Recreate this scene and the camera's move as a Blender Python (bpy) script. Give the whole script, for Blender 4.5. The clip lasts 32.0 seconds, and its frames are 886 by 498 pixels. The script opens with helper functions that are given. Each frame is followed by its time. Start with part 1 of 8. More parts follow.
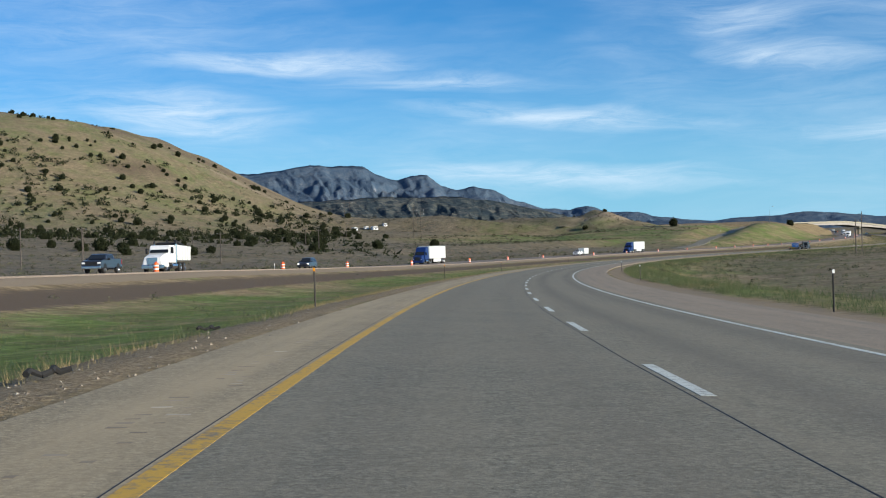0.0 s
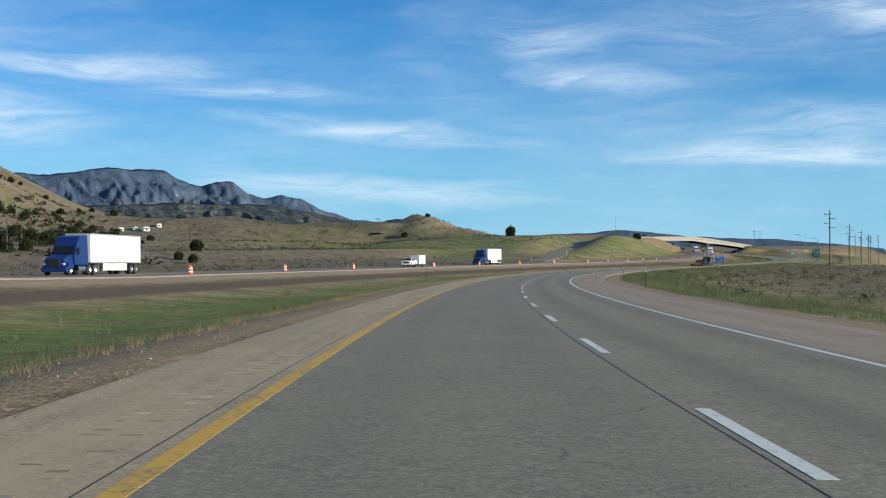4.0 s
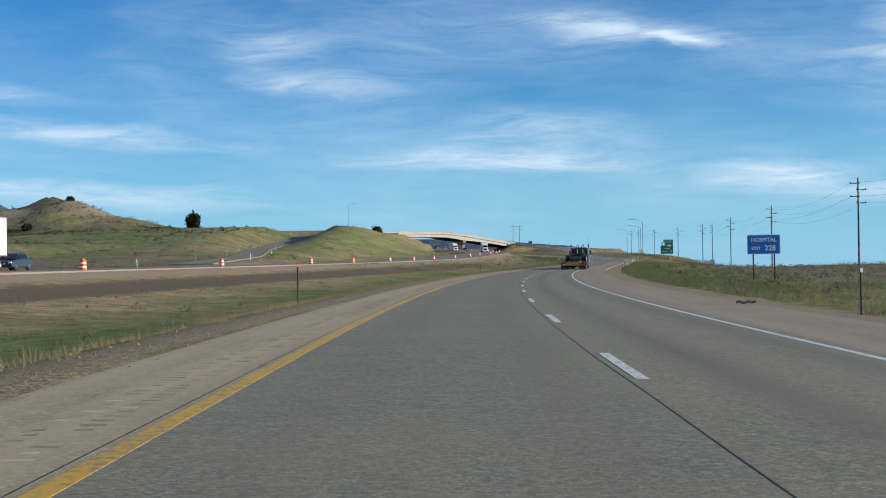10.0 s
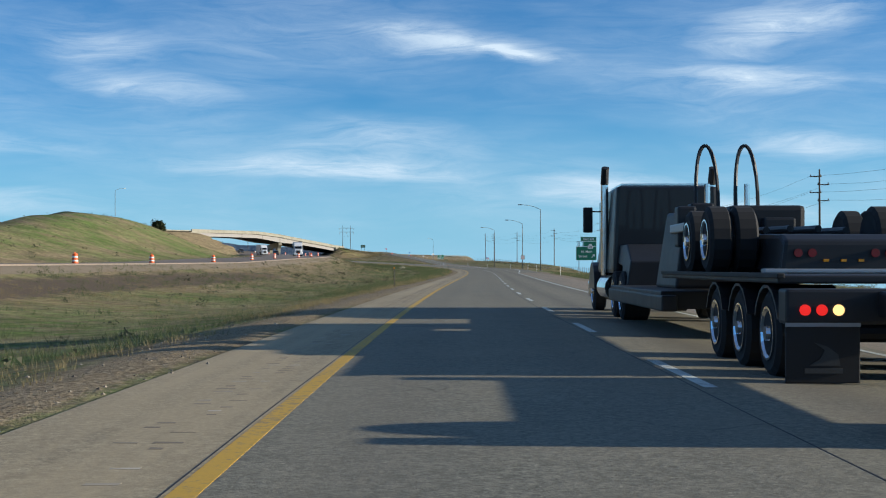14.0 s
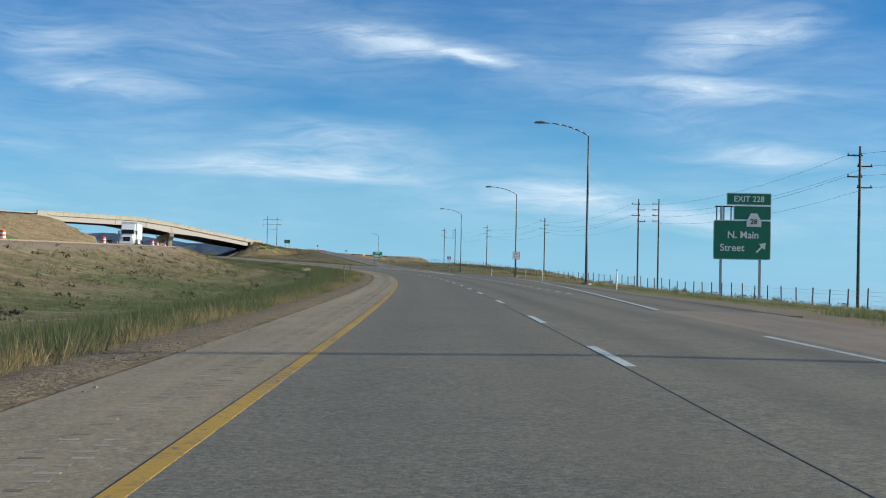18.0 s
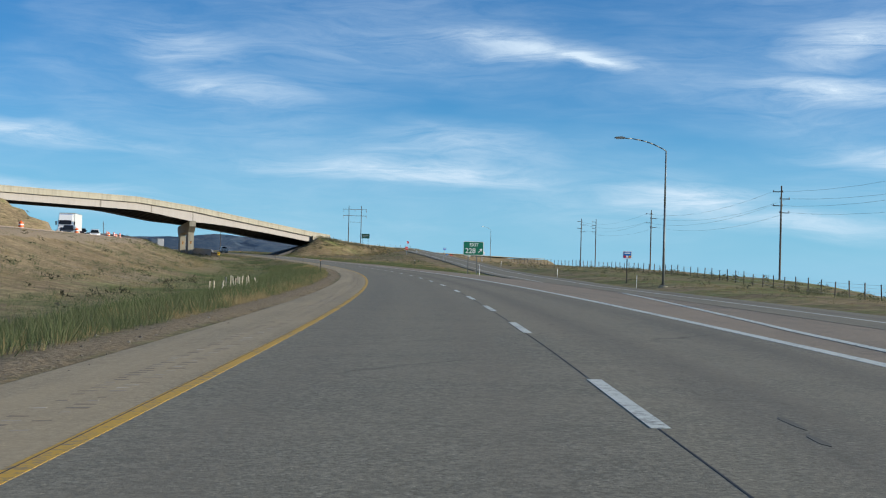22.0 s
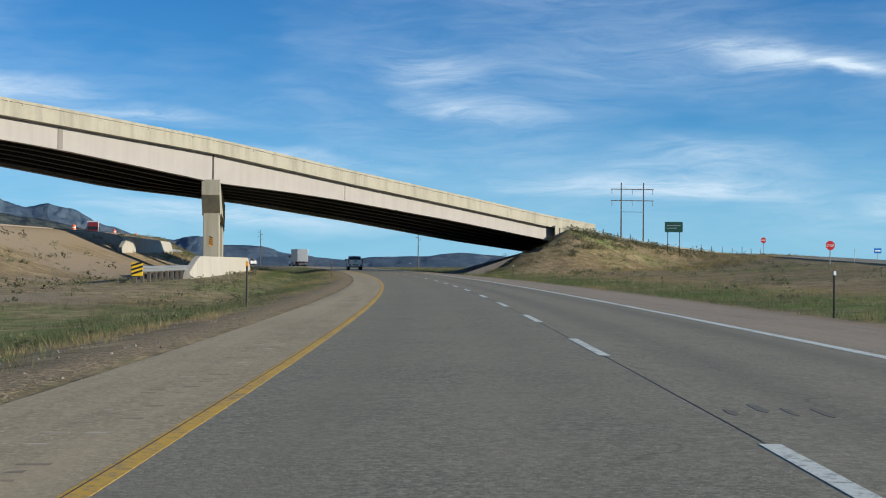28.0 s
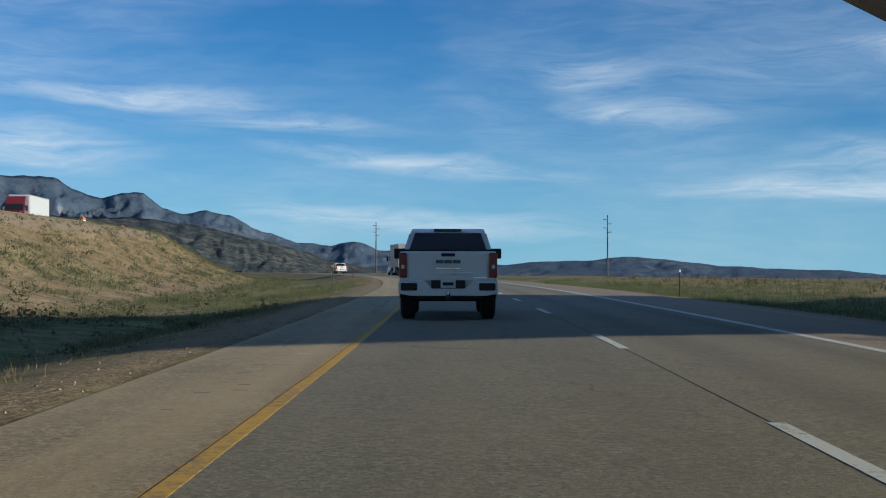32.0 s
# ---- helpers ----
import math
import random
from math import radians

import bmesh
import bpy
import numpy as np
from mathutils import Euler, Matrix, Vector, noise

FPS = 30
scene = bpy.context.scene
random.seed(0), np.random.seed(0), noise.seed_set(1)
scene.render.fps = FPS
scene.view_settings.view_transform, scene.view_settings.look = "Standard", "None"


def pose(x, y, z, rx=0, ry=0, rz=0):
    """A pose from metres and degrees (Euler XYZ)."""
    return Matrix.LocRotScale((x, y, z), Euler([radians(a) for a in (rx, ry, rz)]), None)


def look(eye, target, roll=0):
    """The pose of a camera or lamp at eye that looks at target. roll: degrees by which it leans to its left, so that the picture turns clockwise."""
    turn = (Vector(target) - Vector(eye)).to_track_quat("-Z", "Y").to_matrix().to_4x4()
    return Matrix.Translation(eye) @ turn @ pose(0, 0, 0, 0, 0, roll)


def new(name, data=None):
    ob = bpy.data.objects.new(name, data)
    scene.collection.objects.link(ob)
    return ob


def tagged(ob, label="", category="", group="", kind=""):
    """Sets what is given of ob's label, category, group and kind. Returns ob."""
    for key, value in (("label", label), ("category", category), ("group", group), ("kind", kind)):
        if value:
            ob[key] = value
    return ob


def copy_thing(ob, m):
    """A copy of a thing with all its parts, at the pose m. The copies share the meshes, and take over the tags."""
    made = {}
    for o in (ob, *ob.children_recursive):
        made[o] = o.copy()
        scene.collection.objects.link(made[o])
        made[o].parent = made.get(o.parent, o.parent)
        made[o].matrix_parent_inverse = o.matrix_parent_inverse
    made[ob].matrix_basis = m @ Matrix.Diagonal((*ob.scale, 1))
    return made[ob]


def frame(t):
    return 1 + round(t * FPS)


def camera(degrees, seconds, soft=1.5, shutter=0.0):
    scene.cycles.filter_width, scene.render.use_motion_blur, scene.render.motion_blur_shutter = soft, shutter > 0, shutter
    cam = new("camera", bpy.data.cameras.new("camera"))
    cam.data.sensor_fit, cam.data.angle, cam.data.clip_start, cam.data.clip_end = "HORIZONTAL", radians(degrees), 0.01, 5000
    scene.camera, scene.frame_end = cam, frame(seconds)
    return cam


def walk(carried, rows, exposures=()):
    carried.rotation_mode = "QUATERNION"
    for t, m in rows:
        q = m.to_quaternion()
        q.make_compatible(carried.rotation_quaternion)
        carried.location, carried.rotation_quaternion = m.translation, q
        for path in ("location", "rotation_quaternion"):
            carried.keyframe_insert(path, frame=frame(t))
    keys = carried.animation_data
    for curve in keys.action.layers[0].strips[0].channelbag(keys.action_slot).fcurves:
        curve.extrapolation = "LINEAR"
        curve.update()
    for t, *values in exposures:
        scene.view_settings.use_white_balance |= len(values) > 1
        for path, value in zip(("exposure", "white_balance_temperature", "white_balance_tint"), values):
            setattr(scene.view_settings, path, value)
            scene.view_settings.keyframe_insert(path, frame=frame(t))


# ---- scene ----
EXPOSURES = [(0, 0.48), (10, 0.42), (21, 0.4), (31.0, 0.36), (31.4, 0.3), (32, 0.15)]
cam = camera(38, 32.0, soft=1.1, shutter=0.0)

# seconds, eye, target, roll
PATH = [
    (0, (0.137, -0.002, 0.030), (0.099, 19.998, -0.154), -1.81),
    (0.5, (0.260, 19.816, -0.445), (0.582, 39.812, -0.619), -1.54),
    (1, (0.816, 39.611, -0.902), (1.543, 59.597, -1.140), -1.27),
    (1.5, (1.794, 59.383, -1.345), (2.870, 79.353, -1.527), -1.30),
    (2, (3.120, 79.139, -1.770), (4.557, 99.087, -1.956), -1.31),
    (2.5, (4.743, 98.869, -2.170), (6.567, 118.785, -2.341), -1.02),
    (3, (6.729, 118.553, -2.554), (8.922, 138.432, -2.710), -0.71),
    (3.5, (9.116, 138.175, -2.924), (11.655, 158.013, -3.047), -0.54),
    (4, (11.880, 157.723, -3.278), (14.791, 177.510, -3.313), -0.38),
    (4.5, (15.015, 177.191, -3.618), (18.297, 196.920, -3.585), -0.30),
    (5, (18.507, 196.572, -3.945), (22.150, 216.238, -3.900), -0.31),
    (5.5, (22.336, 215.862, -4.260), (26.329, 235.459, -4.258), -0.37),
    (6, (26.481, 235.053, -4.565), (30.827, 254.576, -4.617), -0.38),
    (6.5, (30.922, 254.143, -4.866), (35.620, 273.583, -4.974), -0.50),
    (7, (35.689, 273.109, -5.160), (40.736, 292.462, -5.200), -0.64),
    (7.5, (40.822, 291.937, -5.444), (46.226, 311.193, -5.451), -0.73),
    (8, (46.316, 310.617, -5.720), (52.089, 329.766, -5.745), -0.71),
    (8.5, (52.152, 329.139, -5.989), (58.206, 348.201, -6.007), -0.61),
    (9, (58.294, 347.504, -6.252), (64.673, 366.459, -6.251), -0.63),
    (9.5, (64.714, 365.714, -6.508), (71.433, 384.551, -6.579), -0.84),
    (10, (71.418, 383.751, -6.755), (78.478, 402.463, -6.758), -0.96),
    (10.5, (78.388, 401.623, -6.995), (85.811, 420.195, -6.952), -0.81),
    (11, (85.680, 419.305, -7.227), (93.449, 437.734, -7.223), -0.72),
    (11.5, (93.356, 436.750, -7.454), (101.467, 455.031, -7.458), -0.76),
    (12, (101.303, 454.001, -7.669), (109.670, 472.166, -7.673), -0.77),
    (12.5, (109.408, 471.102, -7.867), (118.020, 489.152, -7.794), -0.72),
    (13, (117.679, 488.057, -8.059), (126.536, 505.988, -7.995), -0.62),
    (13.5, (126.063, 504.891, -8.255), (135.209, 522.678, -8.241), -0.40),
    (14, (134.658, 521.542, -8.447), (144.076, 539.186, -8.341), -0.13),
    (14.5, (143.531, 537.983, -8.628), (153.205, 555.488, -8.564), 0.11),
    (15, (152.570, 554.259, -8.799), (162.384, 571.686, -8.765), 0.28),
    (15.5, (161.724, 570.396, -8.961), (171.599, 587.788, -8.938), 0.45),
    (16, (170.947, 586.425, -9.114), (180.840, 603.806, -9.086), 0.63),
    (16.5, (180.202, 602.366, -9.257), (190.102, 619.743, -9.212), 0.82),
    (17, (189.454, 618.244, -9.394), (199.388, 635.602, -9.322), 0.99),
    (17.5, (198.642, 634.098, -9.528), (208.621, 651.430, -9.431), 1.10),
    (18, (207.779, 649.917, -9.652), (217.785, 667.234, -9.485), 1.07),
    (18.5, (216.906, 665.690, -9.749), (226.883, 683.022, -9.588), 0.60),
    (19, (225.936, 681.462, -9.838), (235.791, 698.865, -9.652), 0.29),
    (19.5, (234.821, 697.272, -9.939), (244.511, 714.767, -9.782), 0.63),
    (20, (243.521, 713.136, -10.034), (252.984, 730.755, -9.867), 1.11),
    (20.5, (251.980, 729.089, -10.105), (261.187, 746.843, -9.928), 1.26),
    (21, (260.192, 745.132, -10.166), (269.117, 763.029, -10.009), 1.31),
    (21.5, (268.135, 761.272, -10.223), (276.782, 779.305, -10.070), 1.36),
    (22, (275.825, 777.497, -10.274), (284.188, 795.664, -10.088), 1.41),
    (22.5, (283.302, 793.792, -10.315), (291.375, 812.089, -10.105), 1.40),
    (23, (290.482, 810.194, -10.350), (298.203, 828.642, -10.112), 1.37),
    (23.5, (297.267, 826.740, -10.384), (304.633, 845.332, -10.126), 1.40),
    (24, (303.735, 843.386, -10.407), (310.749, 862.114, -10.162), 1.45),
    (24.5, (309.939, 860.104, -10.411), (316.707, 878.923, -10.154), 1.48),
    (25, (315.870, 876.897, -10.402), (322.359, 895.814, -10.138), 1.47),
    (25.5, (321.511, 893.767, -10.382), (327.694, 912.785, -10.109), 1.39),
    (26, (326.868, 910.699, -10.347), (332.732, 929.818, -10.068), 1.15),
    (26.5, (331.955, 927.683, -10.298), (337.501, 946.896, -10.006), 0.90),
    (27, (336.790, 944.703, -10.232), (342.029, 964.002, -9.916), 0.70),
    (27.5, (341.381, 961.746, -10.150), (346.342, 981.118, -9.795), 0.55),
    (28, (345.736, 978.802, -10.048), (350.460, 998.232, -9.644), 0.45),
    (28.5, (349.906, 995.853, -9.926), (354.378, 1015.342, -9.533), 0.33),
    (29, (353.804, 1012.902, -9.784), (357.949, 1032.464, -9.374), 0.16),
    (29.5, (357.292, 1029.970, -9.634), (361.079, 1049.603, -9.200), 0.23),
    (30, (360.434, 1047.022, -9.465), (363.873, 1066.719, -9.018), 0.29),
    (30.5, (363.282, 1064.034, -9.267), (366.404, 1083.784, -8.814), 0.15),
    (31, (365.837, 1080.980, -9.067), (368.645, 1100.777, -8.623), 0.06),
    (31.5, (368.173, 1097.818, -8.901), (370.717, 1117.650, -8.443), 0.11),
    (32, (370.402, 1114.485, -8.752), (372.671, 1134.351, -8.280), 0.12),
]
walk(cam, [(t, look(eye, target, roll)) for t, eye, target, roll in PATH], EXPOSURES)

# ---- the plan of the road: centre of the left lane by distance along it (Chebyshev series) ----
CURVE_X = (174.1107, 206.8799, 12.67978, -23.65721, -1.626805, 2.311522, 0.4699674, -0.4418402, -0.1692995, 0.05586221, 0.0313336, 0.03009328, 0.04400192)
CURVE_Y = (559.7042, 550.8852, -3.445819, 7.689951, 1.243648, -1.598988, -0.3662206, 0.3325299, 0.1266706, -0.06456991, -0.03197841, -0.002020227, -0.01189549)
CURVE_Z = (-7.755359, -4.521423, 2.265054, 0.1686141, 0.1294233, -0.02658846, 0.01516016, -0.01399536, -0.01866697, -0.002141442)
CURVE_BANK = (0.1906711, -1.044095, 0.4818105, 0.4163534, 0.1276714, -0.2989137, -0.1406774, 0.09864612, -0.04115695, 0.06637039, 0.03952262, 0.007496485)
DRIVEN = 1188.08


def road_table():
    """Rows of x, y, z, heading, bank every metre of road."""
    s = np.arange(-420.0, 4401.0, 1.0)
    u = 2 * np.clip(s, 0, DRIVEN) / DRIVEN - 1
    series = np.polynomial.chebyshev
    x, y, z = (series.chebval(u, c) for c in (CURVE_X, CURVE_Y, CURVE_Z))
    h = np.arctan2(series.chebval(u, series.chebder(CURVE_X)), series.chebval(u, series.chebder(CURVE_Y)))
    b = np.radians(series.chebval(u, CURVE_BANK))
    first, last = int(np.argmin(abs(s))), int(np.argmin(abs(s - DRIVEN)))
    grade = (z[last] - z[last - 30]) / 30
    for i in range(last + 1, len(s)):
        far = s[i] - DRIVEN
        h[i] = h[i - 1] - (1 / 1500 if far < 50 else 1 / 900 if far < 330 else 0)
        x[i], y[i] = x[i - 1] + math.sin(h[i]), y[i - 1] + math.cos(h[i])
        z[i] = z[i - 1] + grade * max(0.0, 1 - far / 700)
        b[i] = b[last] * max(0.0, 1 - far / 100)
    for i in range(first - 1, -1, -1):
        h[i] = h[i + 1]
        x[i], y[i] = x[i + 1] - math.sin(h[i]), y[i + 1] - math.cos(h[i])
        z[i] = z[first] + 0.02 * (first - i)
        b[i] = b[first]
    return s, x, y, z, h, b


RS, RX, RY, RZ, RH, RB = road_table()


def crown(l):
    """How far the outside lane and its shoulder fall away from the plane of the inside lane."""
    return 0.02 * np.clip(np.asarray(l, float) - 1.65, 0, 6.4)


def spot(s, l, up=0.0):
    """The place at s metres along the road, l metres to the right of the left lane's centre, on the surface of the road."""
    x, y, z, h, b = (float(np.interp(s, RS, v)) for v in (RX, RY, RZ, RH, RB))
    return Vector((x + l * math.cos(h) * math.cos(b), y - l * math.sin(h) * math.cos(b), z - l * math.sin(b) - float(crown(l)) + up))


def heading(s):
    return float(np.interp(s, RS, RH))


def along(x, y):
    """s and l of places."""
    x, y = np.atleast_1d(x).astype(float), np.atleast_1d(y).astype(float)
    s, l = np.empty(len(x)), np.empty(len(x))
    for n in range(0, len(x), 2000):
        d = (RX[None, ::4] - x[n : n + 2000, None]) ** 2 + (RY[None, ::4] - y[n : n + 2000, None]) ** 2
        j = d.argmin(1) * 4
        wx, wy = x[n : n + 2000] - RX[j], y[n : n + 2000] - RY[j]
        s[n : n + 2000] = RS[j] + wx * np.sin(RH[j]) + wy * np.cos(RH[j])
        l[n : n + 2000] = wx * np.cos(RH[j]) - wy * np.sin(RH[j])
    return s, l


# ---- light ----
SUN_AZIMUTH, SUN_HEIGHT = 121.0, 13.2  # degrees, clockwise from +y
sun = new("sun", bpy.data.lights.new("sun", "SUN"))
sun.data.energy, sun.data.angle, sun.data.color = 5.0, radians(0.6), (1.0, 0.925, 0.78)
sun_way = Vector((math.sin(radians(SUN_AZIMUTH)) * math.cos(radians(SUN_HEIGHT)), math.cos(radians(SUN_AZIMUTH)) * math.cos(radians(SUN_HEIGHT)), math.sin(radians(SUN_HEIGHT))))
sun.matrix_world = look(sun_way * 100, (0, 0, 0))

world = bpy.data.worlds.new("world")
scene.world = world
world.use_nodes = True


def link(tree, a, b):
    tree.links.new(a, b)


def node(tree, kind, **values):
    n = tree.nodes.new(kind)
    for key, value in values.items():
        if isinstance(key, str) and key.startswith("i_"):
            n.inputs[key[2:].replace("_", " ")].default_value = value
        elif key == "operation":
            n.operation = value
        elif key == "blend":
            n.blend_type = value
        elif key == "data":
            n.data_type = value
    return n


def maths(tree, op, a, b=None, c=None, clamp=False):
    n = tree.nodes.new("ShaderNodeMath")
    n.operation, n.use_clamp = op, clamp
    for i, v in enumerate((a, b, c)):
        if v is None:
            continue
        if isinstance(v, (int, float)):
            n.inputs[i].default_value = v
        else:
            tree.links.new(v, n.inputs[i])
    return n.outputs[0]


def mixed(tree, fac, a, b, blend="MIX"):
    n = tree.nodes.new("ShaderNodeMix")
    n.data_type, n.blend_type = "RGBA", blend
    for sock, v in ((n.inputs[0], fac), (n.inputs[6], a), (n.inputs[7], b)):
        if isinstance(v, (int, float)):
            sock.default_value = v
        elif isinstance(v, tuple):
            sock.default_value = (*v, 1.0)
        else:
            tree.links.new(v, sock)
    return n.outputs[2]


def ramp(tree, fac, stops):
    n = tree.nodes.new("ShaderNodeValToRGB")
    while len(n.color_ramp.elements) < len(stops):
        n.color_ramp.elements.new(0.5)
    for e, (at, colour) in zip(n.color_ramp.elements, stops):
        e.position = at
        e.color = (*colour, 1.0) if isinstance(colour, tuple) else (colour, colour, colour, 1.0)
    tree.links.new(fac, n.inputs[0])
    return n.outputs[0]


def noisy(tree, vector, scale, detail=4.0, rough=0.55, distort=0.0):
    n = tree.nodes.new("ShaderNodeTexNoise")
    n.inputs["Scale"].default_value, n.inputs["Detail"].default_value = scale, detail
    n.inputs["Roughness"].default_value, n.inputs["Distortion"].default_value = rough, distort
    if vector is not None:
        tree.links.new(vector, n.inputs["Vector"])
    return n.outputs[0]


def scaled(tree, vector, scale, rotate=(0, 0, 0), move=(0, 0, 0)):
    n = tree.nodes.new("ShaderNodeMapping")
    n.inputs["Scale"].default_value, n.inputs["Rotation"].default_value, n.inputs["Location"].default_value = scale, rotate, move
    tree.links.new(vector, n.inputs["Vector"])
    return n.outputs[0]


def make_sky():
    t = world.node_tree
    t.nodes.clear()
    out, back = t.nodes.new("ShaderNodeOutputWorld"), t.nodes.new("ShaderNodeBackground")
    sky = t.nodes.new("ShaderNodeTexSky")
    sky.sky_type, sky.sun_disc = "NISHITA", False
    sky.sun_elevation, sky.sun_rotation = radians(SUN_HEIGHT), radians(SUN_AZIMUTH)
    sky.air_density, sky.dust_density, sky.ozone_density, sky.altitude = 1.0, 0.4, 2.5, 1600
    where = t.nodes.new("ShaderNodeTexCoord").outputs["Generated"]
    parts = t.nodes.new("ShaderNodeSeparateXYZ")
    t.links.new(where, parts.inputs[0])
    # cirrus by compass bearing and height, both in degrees
    bearing = maths(t, "DEGREES", maths(t, "ARCTAN2", parts.outputs[0], parts.outputs[1]))
    height = maths(t, "DEGREES", maths(t, "ARCSINE", parts.outputs[2]))
    plane = t.nodes.new("ShaderNodeCombineXYZ")
    t.links.new(bearing, plane.inputs[0])
    t.links.new(height, plane.inputs[1])
    fold = t.nodes.new("ShaderNodeTexNoise")
    fold.inputs["Scale"].default_value, fold.inputs["Detail"].default_value = 1.0, 4.0
    t.links.new(scaled(t, plane.outputs[0], (0.11, 0.42, 1)), fold.inputs["Vector"])
    shift = t.nodes.new("ShaderNodeVectorMath")
    shift.operation = "MULTIPLY_ADD"
    t.links.new(fold.outputs["Color"], shift.inputs[0])
    shift.inputs[1].default_value = (5.0, 1.7, 0)
    t.links.new(plane.outputs[0], shift.inputs[2])
    bent_sky = scaled(t, shift.outputs[0], (1, 1, 1), move=(-2.5, -0.85, 0))
    patches = None
    for az, el, long, deep, tilt, dense in CLOUDS:
        n = t.nodes.new("ShaderNodeMapping")
        n.vector_type = "TEXTURE"
        n.inputs["Location"].default_value, n.inputs["Rotation"].default_value, n.inputs["Scale"].default_value = (az, el, 0), (0, 0, radians(tilt)), (long, deep, 1)
        t.links.new(bent_sky, n.inputs["Vector"])
        g = t.nodes.new("ShaderNodeTexGradient")
        g.gradient_type = "SPHERICAL"
        t.links.new(n.outputs[0], g.inputs["Vector"])
        one = maths(t, "MULTIPLY", g.outputs["Fac"], dense)
        patches = one if patches is None else maths(t, "ADD", patches, one)
    fibres = noisy(t, scaled(t, bent_sky, (0.16, 1.15, 1), (0, 0, radians(4))), 1.3, 8.0, 0.70, 0.5)
    broad = noisy(t, scaled(t, bent_sky, (0.06, 0.22, 1), move=(2.3, 1.1, 0)), 1.0, 4.0, 0.55)
    veil = maths(t, "MULTIPLY", ramp(t, broad, [(0.34, 0.0), (0.66, 0.38)]), ramp(t, fibres, [(0.32, 0.25), (0.72, 1.0)]))
    thick = maths(t, "MULTIPLY", patches, ramp(t, fibres, [(0.30, 0.15), (0.62, 1.0)]))
    thick = maths(t, "ADD", thick, veil, clamp=True)
    above = maths(t, "MULTIPLY", thick, ramp(t, parts.outputs[2], [(0.0, 0.5), (0.04, 0.95)]))
    blue = mixed(t, 1.0, sky.outputs[0], SKY_TINT, "MULTIPLY")
    blue = mixed(t, ramp(t, parts.outputs[2], [(0.0, 0.75), (0.05, 0.5), (0.12, 0.15), (0.25, 0.0)]), blue, HAZE_LIGHT)
    white = mixed(t, 1.0, (1, 1, 1), CLOUD_LIGHT, "MULTIPLY")
    t.links.new(mixed(t, above, blue, white), back.inputs[0])
    back.inputs[1].default_value = SKY_STRENGTH
    t.links.new(back.outputs[0], out.inputs[0])


SKY_STRENGTH, SKY_TINT, CLOUD_LIGHT, HAZE_LIGHT = 0.080, (0.19, 0.755, 1.24), (6.9, 8.3, 9.6), (3.1, 6.1, 8.5)
# bearing, height, half length, half depth (degrees), tilt, density
CLOUDS = [(29.0, 9.4, 6.0, 0.9, -9, 0.8), (31.6, 8.7, 2.0, 0.5, -9, 0.9), (23.0, 3.9, 8.0, 0.7, -3, 0.9), (25.5, 5.1, 5.5, 1.3, -4, 0.5),
    (35.5, 3.0, 4.0, 0.8, -2, 0.9), (42.8, 9.8, 4.5, 1.4, 7, 1.0), (41.5, 7.6, 4.5, 0.8, -5, 0.8), (44.0, 4.9, 4.5, 0.7, -5, 0.7),
    (39.5, 1.9, 8.0, 0.8, -5, 0.8), (5.0, 5.2, 8.0, 0.7, -4, 0.8), (-7.0, 8.0, 7.0, 0.6, -1, 0.7), (0.0, 7.0, 6.0, 0.6, -3, 0.6),
    (-11.0, 5.8, 5.5, 1.4, -5, 0.8), (15.5, 7.4, 4.0, 0.7, -8, 0.7), (13.3, 9.2, 3.5, 1.3, -6, 0.5), (5.5, 2.5, 9.0, 0.8, -4, 0.8)]
make_sky()


# ---- materials ----
def material(name):
    m = bpy.data.materials.new(name)
    m.use_nodes = True
    t = m.node_tree
    return m, t, t.nodes["Principled BSDF"]


def where_in(t, kind="Object"):
    return t.nodes.new("ShaderNodeTexCoord").outputs[kind]


def bumped(t, bsdf, height, strength=0.3, distance=0.02):
    b = t.nodes.new("ShaderNodeBump")
    b.inputs["Strength"].default_value, b.inputs["Distance"].default_value = strength, distance
    t.links.new(height, b.inputs["Height"])
    t.links.new(b.outputs[0], bsdf.inputs["Normal"])


def plain(name, colour, rough=0.6, metal=0.0, vary=0.15, scale=3.0, coat=0.0, bump=0.0, fine=40.0):
    """A paint, plastic or metal with slight dirt and grain."""
    m, t, b = material(name)
    v = where_in(t)
    big, small = noisy(t, v, scale, 5.0), noisy(t, v, fine, 3.0)
    dark = tuple(c * (1 - vary) for c in colour)
    light = tuple(min(1.0, c * (1 + vary * 0.6)) for c in colour)
    col = mixed(t, maths(t, "ADD", maths(t, "MULTIPLY", big, 0.7), maths(t, "MULTIPLY", small, 0.3)), dark, light)
    t.links.new(col, b.inputs["Base Color"])
    t.links.new(maths(t, "ADD", rough - 0.08, maths(t, "MULTIPLY", big, 0.16)), b.inputs["Roughness"])
    b.inputs["Metallic"].default_value = metal
    b.inputs["Coat Weight"].default_value = coat
    if bump:
        bumped(t, b, small, bump, 0.01)
    return m


